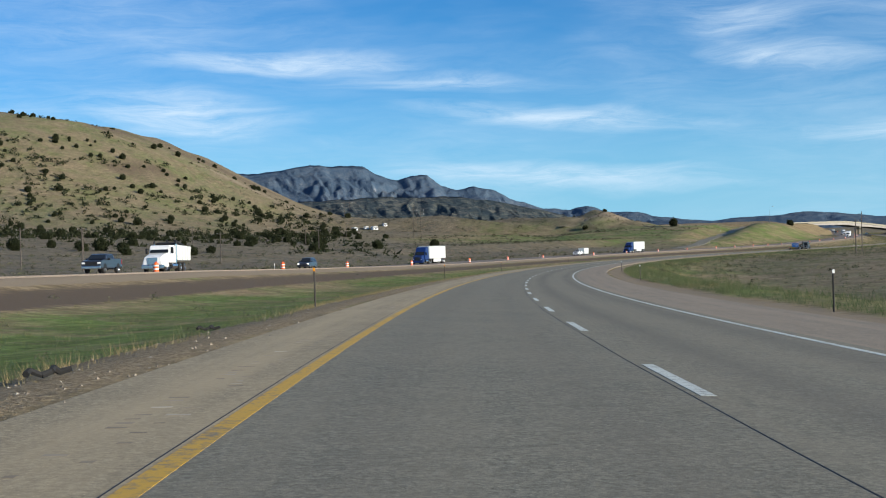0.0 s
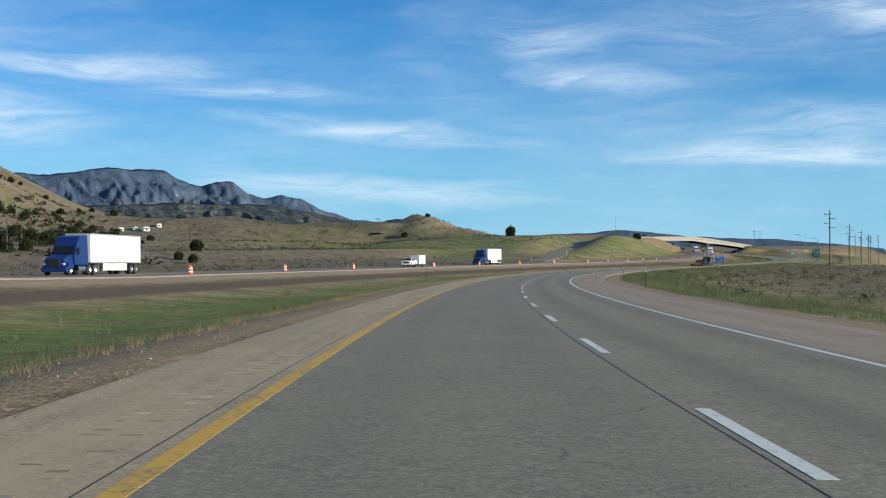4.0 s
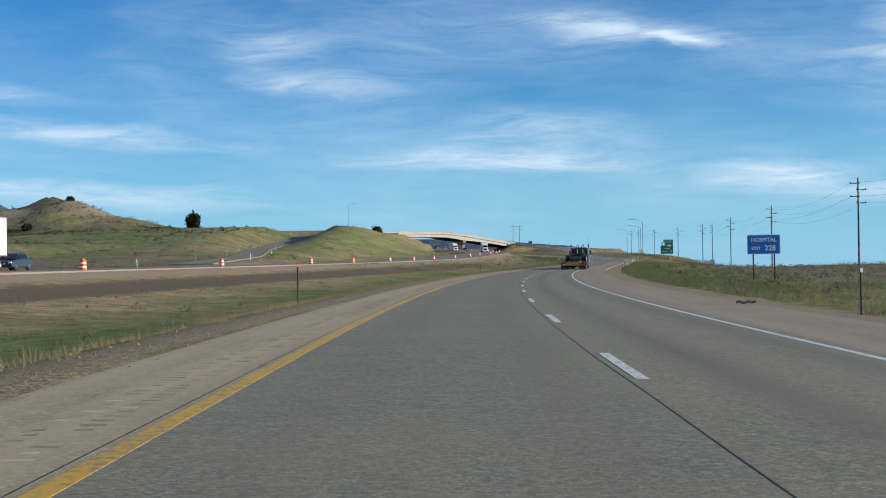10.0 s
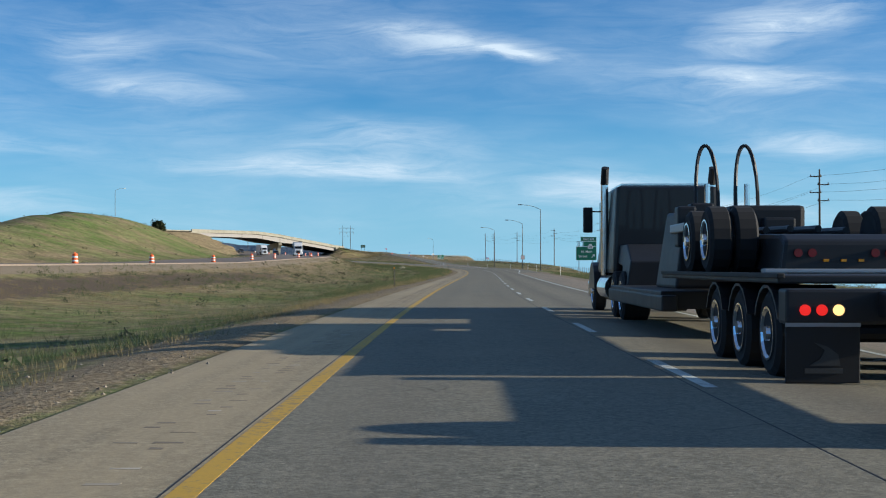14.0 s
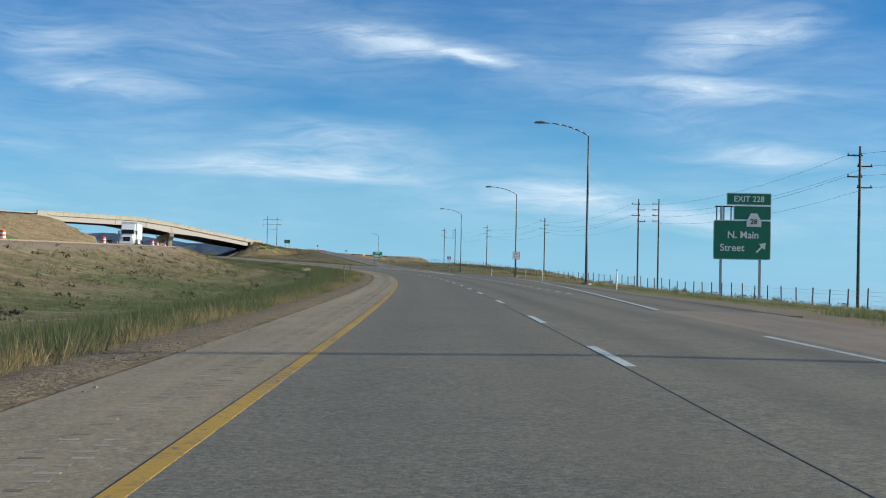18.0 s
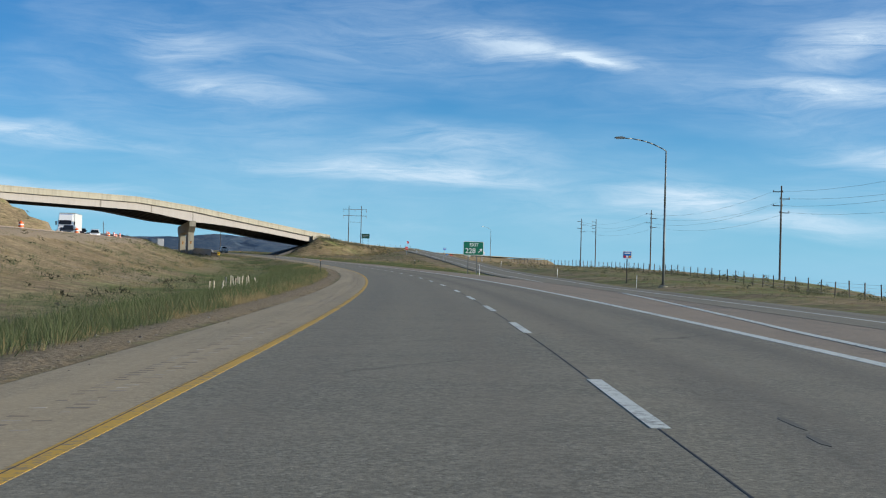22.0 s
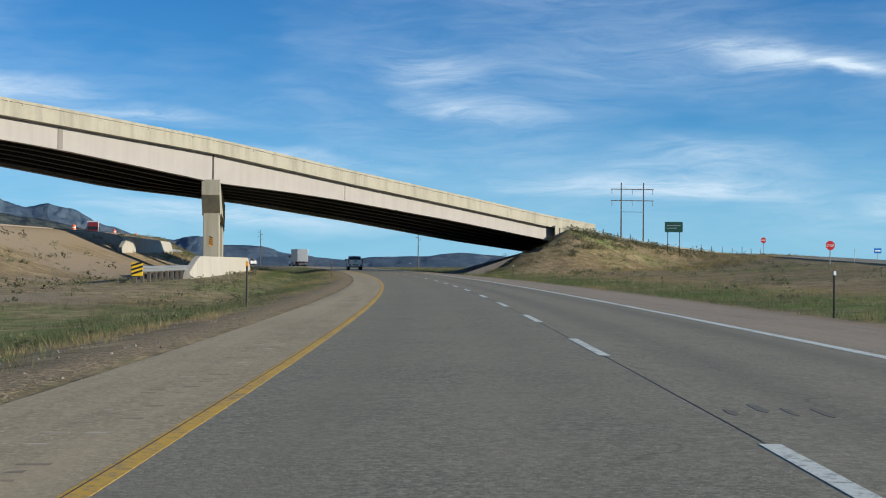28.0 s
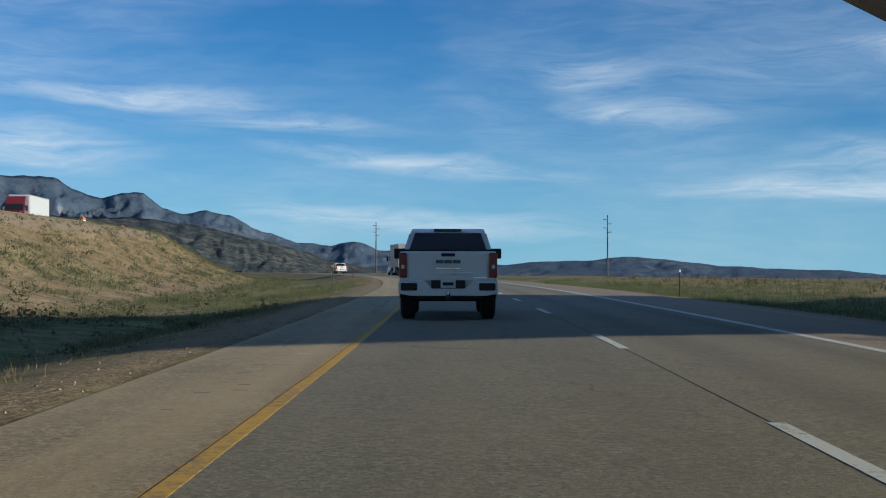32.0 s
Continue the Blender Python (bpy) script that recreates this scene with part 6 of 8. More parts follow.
barrier("concrete_barrier", "pale concrete barrier wall shielding the bridge pier", -13.3, 1129, 1198, flat_up, 1.35)
barrier("concrete_barrier", "concrete barrier wall on the bank beside the far carriageway", -24.2, 1173, 1226, lambda s: float(spot(s, 0).z) + 1.75, 1.6)


def guard_rail(s0, s1, l, up, label):
    e = tagged(new("guard_rail"), label, "guard rail")
    def beam(z0):
        bm = bmesh.new()
        rings = []
        for i in range(int((s1 - s0) / 2) + 1):
            s = s0 + 2 * i
            p, hd = spot(s, l), heading(s)
            side = Vector((math.cos(hd), -math.sin(hd), 0))
            rings.append([bm.verts.new(Vector((p.x, p.y, up(s) + z0)) + side * o + Vector((0, 0, z))) for o, z in ((0, -0.16), (0.07, -0.11), (0.07, -0.05), (0, 0), (0.07, 0.05), (0.07, 0.11), (0, 0.16), (-0.02, 0.16), (-0.02, -0.16))])
        for a, b in zip(rings[:-1], rings[1:]):
            for i in range(9):
                bm.faces.new((a[i], a[(i + 1) % 9], b[(i + 1) % 9], b[i]))
        bmesh.ops.recalc_face_normals(bm, faces=bm.faces)
        return bm
    part("rail", beam(0.62), GALV, e, "corrugated steel rail")
    s = s0
    while s <= s1:
        p = spot(s, l - 0.12)
        ob = part("rail_post", boxed(-0.08, 0.08, -0.1, 0.1, -0.6, 0.78), WOOD, e)
        ob.matrix_basis = pose(p.x, p.y, up(s), 0, 0, -math.degrees(heading(s)))
        s += 2.0
    p = spot(s0 - 0.1, l)
    ob = part("end_plate", boxed(-0.28, 0.28, -0.05, 0.0, 0.3, 0.95, 0.02), YELLOW_SIGN, e, "yellow and black striped end plate")
    ob.matrix_basis = pose(p.x, p.y, up(s0), 0, 0, -math.degrees(heading(s0)))
    for k in range(3):
        part("stripe", prism([(-0.28, 0.34 + 0.2 * k), (0.28, 0.52 + 0.2 * k), (0.28, 0.62 + 0.2 * k), (-0.28, 0.44 + 0.2 * k)], -0.058, -0.051), BLACK_PLASTIC, ob)
    return e


guard_rail(1113, 1131, -13.5, flat_up, "galvanised guard rail leading to the barrier wall")
guard_rail(1216, 1256, -24.4, lambda s: float(spot(s, 0).z) + 1.75, "galvanised guard rail beyond the overpass")


# ---- vehicles: built with +y ahead, standing on z = 0 ----
def wheel(parent, x, y, r, w, out=1, rim=ALLOY, rim_r=0.62, name="wheel"):
    """A tyre with its rim; out: the side on which the rim shows."""
    def ring(profile, sides=20):
        bm = bmesh.new()
        rings = [[bm.verts.new((px, pr * math.cos(2 * math.pi * i / sides), pr * math.sin(2 * math.pi * i / sides))) for i in range(sides)] for px, pr in profile]
        for a, b in zip(rings[:-1], rings[1:]):
            for i in range(sides):
                bm.faces.new((a[i], a[(i + 1) % sides], b[(i + 1) % sides], b[i]))
        bm.faces.new(rings[0])
        bm.faces.new(rings[-1])
        bmesh.ops.recalc_face_normals(bm, faces=bm.faces)
        return bm
    t = part(name, ring([(-w / 2 + 0.01, r * 0.6), (-w / 2, r * 0.85), (-w / 2 + 0.04, r), (w / 2 - 0.04, r), (w / 2, r * 0.85), (w / 2 - 0.01, r * 0.6)]), RUBBER, parent, "black tyre")
    t.matrix_basis = pose(x, y, r)
    part("rim", ring([(out * (w / 2 - 0.03), r * rim_r), (out * (w / 2 + 0.012), r * rim_r), (out * (w / 2 + 0.014), r * rim_r * 0.92), (out * (w / 2 - 0.05), r * rim_r * 0.7), (out * (w / 2 - 0.04), r * 0.2), (out * (w / 2 + 0.03), r * 0.16)], 16), rim, t, "bright metal rim")
    return t


def shell(outline, half, top_half, z_low, z_high, bevel=0.05):
    """A body from its side outline (y, z), narrowing from half to top_half between two heights."""
    bm = prism(outline, -1.0, 1.0, "x")
    for v in bm.verts:
        u = min(1, max(0, (v.co.z - z_low) / (z_high - z_low)))
        v.co.x *= half + (top_half - half) * u
    if bevel:
        bmesh.ops.bevel(bm, geom=list(bm.edges), offset=bevel, segments=2, affect="EDGES", profile=0.6, clamp_overlap=True)
    return bm


def plate_bar(parent, x, y, z, w=0.3, h=0.15, back=True):
    d = -0.012 if back else 0.012
    p = part("number_plate", boxed(x - w / 2, x + w / 2, min(y, y + d), max(y, y + d), z, z + h, 0.004), WHITE_SIGN, parent, "white number plate with a plain bar")
    part("plate_bar", boxed(x - w * 0.36, x + w * 0.36, min(y + d, y + d * 1.4), max(y + d, y + d * 1.4), z + h * 0.3, z + h * 0.7), BLACK_PLASTIC, p)


def pickup(m, label, paint, group="", lit=False):
    """A crew-cab pickup, about 5.6 m long and 1.95 m high."""
    e = thing("pickup_truck", m @ Matrix.Diagonal((0.925, 0.96, 0.99, 1)), label, "pickup truck", group)
    bed = [(-2.72, 0.62), (-2.74, 1.25), (-2.70, 1.30), (-0.85, 1.32), (-0.85, 0.55), (-2.4, 0.5)]
    body = part("body", shell([(-0.9, 0.50), (-0.9, 1.30), (0.7, 1.30), (1.5, 1.26), (2.55, 1.16), (2.75, 1.0), (2.78, 0.55), (2.5, 0.42), (-0.8, 0.45)], 0.99, 0.97, 0.6, 1.3, 0.05), paint, e, "painted lower body and bonnet")
    b = part("bed", shell(bed, 0.99, 0.97, 0.6, 1.3, 0.035), paint, e, "painted cargo bed")
    part("bed_rail", boxed(-0.96, 0.96, -2.70, -0.88, 1.305, 1.335, 0.01), BLACK_PLASTIC, b)
    cab = part("cab", shell([(-0.92, 1.28), (-0.80, 1.72), (-0.62, 1.78), (0.45, 1.79), (0.75, 1.73), (1.5, 1.29)], 0.96, 0.78, 1.28, 1.80, 0.045), paint, e, "painted crew cab")
    part("rear_window", shell([(-0.955, 1.325), (-0.855, 1.69), (-0.835, 1.69), (-0.935, 1.325)], 0.84, 0.71, 1.325, 1.69, 0.0), GLASS_DARK, cab, "dark rear window")
    part("windscreen", shell([(1.44, 1.33), (0.83, 1.70), (0.86, 1.71), (1.48, 1.34)], 0.84, 0.70, 1.33, 1.71, 0.0), GLASS_DARK, cab, "dark windscreen")
    for sx in (-1, 1):
        for y0, y1, y2, y3 in ((-0.72, 0.12, 0.10, -0.66), (0.2, 1.18, 0.62, 0.18)):
            bm = bmesh.new()
            pts = [(y0, 1.33), (y1, 1.33), (y2, 1.67), (y3, 1.67)]
            vs = [bm.verts.new((sx * (0.962 - (z - 1.28) * 0.34 + dx), y, z)) for dx in (0.012, -0.02) for y, z in pts]
            for i in range(4):
                bm.faces.new((vs[i], vs[(i + 1) % 4], vs[4 + (i + 1) % 4], vs[4 + i]))
            bm.faces.new(vs[:4])
            bm.faces.new(vs[4:][::-1])
            bmesh.ops.recalc_face_normals(bm, faces=bm.faces)
            part("side_window", bm, GLASS_DARK, cab, "dark side window")
        mir = part("mirror", boxed(sx * 0.98, sx * 1.24, 0.92, 1.06, 1.18, 1.40, 0.03) if sx > 0 else boxed(-1.24, -0.98, 0.92, 1.06, 1.18, 1.40, 0.03), BLACK_PLASTIC, e, "black wing mirror")
        x0, x1 = sorted((sx * 0.83, sx * 0.992))
        lamp = part("tail_light", boxed(x0, x1, -2.78, -2.60, 0.80, 1.27, 0.025), TAIL_RED, e, "tall red tail light")
        part("reverse_lens", boxed(x0 + 0.05, x1 - 0.05, -2.786, -2.77, 0.97, 1.04, 0.006), WHITE_PLASTIC, lamp)
        head = part("headlight", boxed(min(sx * 0.62, sx * 0.95), max(sx * 0.62, sx * 0.95), 2.66, 2.77, 0.86, 1.02, 0.03), LIT_WHITE if lit else WHITE_PLASTIC, e, "headlight")
        corner = part("bumper_corner", boxed(min(sx * 0.62, sx * 0.95), max(sx * 0.62, sx * 0.95), -2.885, -2.86, 0.56, 0.70, 0.02), BLACK_PLASTIC, e, "black step in the bumper corner")
        for y in (-1.72, 1.68):
            wheel(e, sx * 0.83, y, 0.405, 0.30, sx)
            arch = part("wheel_arch", prism([(y + 0.47 * math.cos(radians(a)), 0.42 + 0.47 * math.sin(radians(a))) for a in range(0, 181, 15)], sx * 0.97, sx * 1.0, "x"), BLACK_PLASTIC, e)
        part("exhaust", rodded((sx * 0.55, -2.84, 0.44), (sx * 0.55, -2.5, 0.44), 0.04), BLACK_PLASTIC, e, "dark exhaust tip")
    gate = part("tailgate", boxed(-0.80, 0.80, -2.775, -2.70, 0.74, 1.28, 0.03), paint, e, "painted tailgate")
    part("crease", boxed(-0.5, 0.5, -2.786, -2.772, 0.86, 0.90, 0.008), paint, gate)
    part("handle", boxed(-0.14, 0.14, -2.79, -2.77, 1.20, 1.26, 0.01), BLACK_PLASTIC, gate, "black handle")
    for i in range(3):
        part("emblem_bar", boxed(-0.25 + i * 0.17, -0.09 + i * 0.17, -2.785, -2.774, 1.07, 1.135, 0.012), GREY_PAINT, gate, "plain dark emblem block")
    part("name_bar", boxed(-0.24, 0.24, -2.78, -2.774, 0.965, 0.985), CHROME, gate)
    part("badge", boxed(0.5, 0.76, -2.78, -2.774, 0.79, 0.815), CHROME, gate)
    bumper = part("rear_bumper", prism([(-1.0, 0.50), (-1.0, 0.74), (-0.5, 0.76), (-0.32, 0.60), (0.32, 0.60), (0.5, 0.76), (1.0, 0.74), (1.0, 0.50), (0.75, 0.46), (-0.75, 0.46)], -2.87, -2.68, "y", 0.02), WHITE_PAINT if paint is WHITE_PAINT else CHROME, e, "rear bumper")
    part("step_pad", boxed(-0.34, 0.34, -2.876, -2.70, 0.60, 0.755, 0.01), BLACK_PLASTIC, e, "black step pad")
    plate_bar(e, 0, -2.877, 0.61)
    hitch = part("tow_hitch", boxed(-0.06, 0.06, -2.98, -2.6, 0.37, 0.45, 0.01), BLACK_PLASTIC, e, "tow hitch")
    part("ball", lathe([(0.02, 0.45), (0.045, 0.48), (0.045, 0.52), (0.02, 0.55)], 10), CHROME, hitch)
    hitch.children[-1].matrix_basis = pose(0, -2.93, 0)
    part("axle", boxed(-0.7, 0.7, -1.8, -1.64, 0.33, 0.48, 0.04), BLACK_PLASTIC, e)
    part("underbody", boxed(-0.7, 0.7, -2.5, 2.4, 0.40, 0.56), BLACK_PLASTIC, e)
    part("roof_lamp", boxed(-0.30, 0.30, -0.83, -0.66, 1.725, 1.775, 0.015), GLASS_DARK, cab, "dark roof lamp strip")
    grille = part("grille", boxed(-0.6, 0.6, 2.72, 2.80, 0.70, 1.06, 0.03), BLACK_PLASTIC, e, "dark grille")
    part("front_bumper", boxed(-0.97, 0.97, 2.62, 2.86, 0.40, 0.66, 0.05), CHROME if paint is not WHITE_PAINT else WHITE_PAINT, e, "front bumper")
    return e


def car(m, label, paint, category="car", tall=1.62, long=4.6, lit=False, group=""):
    e = thing("suv" if tall > 1.55 else "sedan", m, label, category, group)
    h, L = tall, long / 2
    part("body", shell([(-L, 0.45), (-L + 0.02, 0.85), (-L + 0.25, 0.98), (L - 1.2, 0.96), (L - 0.15, 0.80), (L, 0.6), (L - 0.05, 0.28), (-L + 0.1, 0.28)], 0.9, 0.86, 0.5, 1.0, 0.07), paint, e, "painted body")
    back = -L + (0.12 if tall > 1.55 else 0.75)
    cab = part("cabin", shell([(back, 0.95), (back + 0.25, h - 0.1), (back + 0.5, h), (L - 2.2, h), (L - 1.9, h - 0.06), (L - 1.05, 0.95)], 0.86, 0.64, 0.95, h, 0.06), paint, e, "painted cabin")
    part("windscreen", shell([(L - 1.12, 1.0), (L - 1.86, h - 0.12), (L - 1.83, h - 0.1), (L - 1.07, 1.0)], 0.76, 0.58, 1.0, h - 0.1, 0.0), GLASS_DARK, cab, "dark windscreen")
    part("rear_window", shell([(back - 0.01, 1.04), (back + 0.19, h - 0.16), (back + 0.22, h - 0.16), (back + 0.03, 1.04)], 0.72, 0.58, 1.04, h - 0.1, 0.0), GLASS_DARK, cab, "dark rear window")
    for sx in (-1, 1):
        bm = bmesh.new()
        pts = [(back + 0.3, 1.02), (L - 1.3, 1.02), (L - 1.95, h - 0.12), (back + 0.45, h - 0.12)]
        k = 0.22 / (h - 0.95)
        vs = [bm.verts.new((sx * (0.862 - (z - 0.95) * k + dx), y, z)) for dx in (0.012, -0.03) for y, z in pts]
        for i in range(4):
            bm.faces.new((vs[i], vs[(i + 1) % 4], vs[4 + (i + 1) % 4], vs[4 + i]))
        bm.faces.new(vs[:4])
        bm.faces.new(vs[4:][::-1])
        bmesh.ops.recalc_face_normals(bm, faces=bm.faces)
        part("side_window", bm, GLASS_DARK, cab, "dark side windows")
        x0, x1 = sorted((sx * 0.58, sx * 0.87))
        part("headlight", boxed(x0, x1, L - 0.12, L + 0.01, 0.62, 0.76, 0.03), LIT_WHITE if lit else WHITE_PLASTIC, e, "headlight")
        part("tail_light", boxed(x0, x1, -L - 0.01, -L + 0.1, 0.72, 0.90, 0.03), TAIL_RED, e, "red tail light")
        mir = part("mirror", boxed(min(sx * 0.86, sx * 1.04), max(sx * 0.86, sx * 1.04), L - 1.5, L - 1.38, 0.98, 1.12, 0.03), paint, e)
        for y in (-L + 0.85, L - 0.9):
            wheel(e, sx * 0.78, y, 0.33, 0.22, sx)
    part("bumper", boxed(-0.84, 0.84, -L - 0.04, -L + 0.12, 0.34, 0.58, 0.05), BLACK_PLASTIC, e)
    part("grille", boxed(-0.5, 0.5, L - 0.06, L + 0.02, 0.42, 0.62, 0.03), BLACK_PLASTIC, e, "dark grille")
    plate_bar(e, 0, -L - 0.042, 0.62)
    return e


def tractor_parts(e, paint, y0, sleeper=True, stacks=False, aero=True):
    """A road tractor whose front bumper is at y0; returns nothing."""
    f = y0
    part("chassis", boxed(-0.45, 0.45, f - 7.0, f - 0.6, 0.70, 0.95, 0.02), BLACK_PLASTIC, e, "dark chassis frame")
    part("bonnet", shell([(f - 2.1, 0.75), (f - 2.1, 1.95), (f - 1.2, 1.85), (f - 0.3, 1.62), (f - 0.05, 1.45), (f, 0.75)], 1.05, 0.86, 0.8, 1.9, 0.09), paint, e, "sloping painted bonnet")
    part("grille", boxed(-0.55, 0.55, f - 0.12, f + 0.03, 0.75, 1.5, 0.04), CHROME if stacks else BLACK_PLASTIC, e, "front grille")
    part("bumper", boxed(-1.2, 1.2, f - 0.35, f + 0.05, 0.32, 0.75, 0.08), CHROME if stacks else paint, e, "front bumper")
    back = f - 5.2 if sleeper else f - 3.9
    top = 3.75 if aero else 2.82
    outline = [(back, 0.95), (back, top), (back + 0.7, top), (f - 3.2, top - 0.15), (f - 2.55, 2.75), (f - 2.05, 1.95), (f - 2.05, 0.95)] if aero else [(back, 0.95), (back, top), (f - 2.5, top - 0.02), (f - 2.35, 2.75), (f - 2.1, 1.95), (f - 2.1, 0.95)]
    cab = part("cab", shell(outline, 1.16, 1.08, 1.0, top, 0.08), paint, e, "painted sleeper cab")
    part("windscreen", shell([(f - 2.06, 2.0), (f - 2.5, 2.68), (f - 2.46, 2.70), (f - 2.0, 2.02)], 1.0, 0.92, 2.0, 2.7, 0.0), GLASS_DARK, cab, "dark windscreen")
    for sx in (-1, 1):
        part("door_window", boxed(min(sx * 1.10, sx * 1.17), max(sx * 1.10, sx * 1.17), f - 3.2, f - 2.55, 1.95, 2.6, 0.02), GLASS_DARK, cab, "dark door window")
        part("mirror", boxed(min(sx * 1.3, sx * 1.52), max(sx * 1.3, sx * 1.52), f - 2.3, f - 2.15, 1.9, 2.5, 0.03), BLACK_PLASTIC, e, "tall wing mirror")
        part("mirror_arm", rodded((sx * 1.1, f - 2.25, 2.4), (sx * 1.4, f - 2.22, 2.4), 0.02, sides=6), BLACK_PLASTIC, e)
        part("headlight", boxed(min(sx * 0.7, sx * 1.0), max(sx * 0.7, sx * 1.0), f - 0.25, f - 0.02, 0.85, 1.12, 0.05), WHITE_PLASTIC, e, "headlight")
        part("fuel_tank", rodded((sx * 0.95, f - 4.4, 0.62), (sx * 0.95, f - 2.7, 0.62), 0.30, sides=16), CHROME, e, "bright fuel tank")
        part("fender", prism([(f - 0.95 + 0.66 * math.cos(radians(a)), 0.55 + 0.66 * math.sin(radians(a))) for a in range(0, 181, 20)], min(sx * 0.86, sx * 1.2), max(sx * 0.86, sx * 1.2), "x", 0.03), paint, e, "painted front wing")
        wheel(e, sx * 1.02, f - 0.95, 0.50, 0.30, sx, CHROME)
        for y in (f - 5.4, f - 6.75):
            wheel(e, sx * 0.90, y, 0.50, 0.56, sx, CHROME)
        if stacks:
            s = part("exhaust_pipe", rodded((sx * 1.2, f - 3.95, 0.9), (sx * 1.2, f - 3.95, 2.95), 0.085, sides=14), CHROME, e, "tall chrome exhaust stack")
            part("stack_tip", rodded((sx * 1.2, f - 3.95, 2.95), (sx * 1.2, f - 4.12, 3.3), 0.09, 0.085, 14), BLACK_PLASTIC, s)


def box_trailer(e, y0, y1, mat=None, tall=3.95, floor=1.15):
    mat = mat or TRAILER_WHITE
    b = part("trailer_box", boxed(-1.25, 1.25, y0, y1, floor, tall, 0.03), mat, e, "white box trailer body")
    for z in (floor + 0.02, tall - 0.06):
        part("rail", boxed(-1.262, 1.262, y0 - 0.005, y1 + 0.005, z - 0.05, z + 0.05), GALV, b)
    for x in (-0.62, 0.62):
        part("rear_door", boxed(x - 0.58, x + 0.58, y0 - 0.03, y0 + 0.02, floor + 0.1, tall - 0.14, 0.015), mat, b, "rear cargo door")
        part("lock_rod", rodded((x * 0.5, y0 - 0.045, floor + 0.1), (x * 0.5, y0 - 0.045, tall - 0.15), 0.018, sides=6), GALV, b)
    for y in (y0 + 1.3, y0 + 2.6):
        for sx in (-1, 1):
            wheel(e, sx * 0.92, y, 0.50, 0.56, sx, ALLOY)
    part("axle_frame", boxed(-0.6, 0.6, y0 + 0.5, y0 + 3.6, 0.6, floor), BLACK_PLASTIC, e)
    part("landing_gear", boxed(-0.9, 0.9, y1 - 3.0, y1 - 2.85, 0.35, floor), GALV, e)
    for sx in (-1, 1):
        part("side_skirt", boxed(min(sx * 1.16, sx * 1.2), max(sx * 1.16, sx * 1.2), y0 + 3.9, y1 - 3.3, 0.40, floor), TRAILER_WHITE, e, "white side skirt")
        part("tail_light", boxed(min(sx * 0.9, sx * 1.15), max(sx * 0.9, sx * 1.15), y0 - 0.02, y0 + 0.05, 0.95, 1.1, 0.02), TAIL_RED, e)
    part("under_guard", boxed(-1.1, 1.1, y0, y0 + 0.1, 0.5, 0.62), GALV, e)


def semi(m, label, paint, trailer_len=13.6, aero=True):
    e = thing("semi_truck", m, label, "truck")
    tractor_parts(e, paint, 10.0, True, False, aero)
    box_trailer(e, 4.5 - trailer_len, 4.5)
    return e


def dump_truck(m, label):
    e = thing("dump_truck", m, label, "truck")
    tractor_parts(e, WHITE_PAINT, 4.6, False, True, False)
    tub = part("dump_body", shell([(-4.0, 1.2), (-4.2, 2.7), (0.45, 2.85), (0.45, 1.2)], 1.2, 1.26, 1.2, 2.7, 0.04), TRAILER_WHITE, e, "white ribbed dump body")
    for sx in (-1, 1):
        for k in range(6):
            part("rib", boxed(min(sx * 1.2, sx * 1.29), max(sx * 1.2, sx * 1.29), -3.9 + k * 0.82, -3.8 + k * 0.82, 1.25, 2.68), TRAILER_WHITE, tub)
        part("load_arm", rodded((sx * 0.8, -3.0, 2.8), (sx * 0.4, -1.2, 3.35), 0.14, sides=8), BLACK_PLASTIC, e, "dark folded arm on the load")
    part("tarp_roll", rodded((-1.1, 0.3, 3.0), (1.1, 0.3, 3.0), 0.14, sides=10), BLACK_PLASTIC, e, "rolled black tarpaulin")
    return e


def cargo_trailer(e, y0, y1):
    b = part("cargo_trailer", boxed(-1.12, 1.12, y0, y1, 0.5, 2.35, 0.05), TRAILER_WHITE, e, "white enclosed cargo trailer")
    for sx in (-1, 1):
        for y in ((y0 + y1) / 2 - 0.4, (y0 + y1) / 2 + 0.4):
            wheel(e, sx * 1.02, y, 0.33, 0.22, sx)
        part("fender", boxed(min(sx * 1.1, sx * 1.24), max(sx * 1.1, sx * 1.24), (y0 + y1) / 2 - 0.8, (y0 + y1) / 2 + 0.8, 0.68, 0.76, 0.02), BLACK_PLASTIC, b)
    part("drawbar", rodded((0, y1, 0.45), (0, y1 + 1.2, 0.45), 0.06), BLACK_PLASTIC, e)


FLAP_GREY = plain("worn_white_print", (0.06, 0.062, 0.06), 0.8, vary=0.5, scale=14)


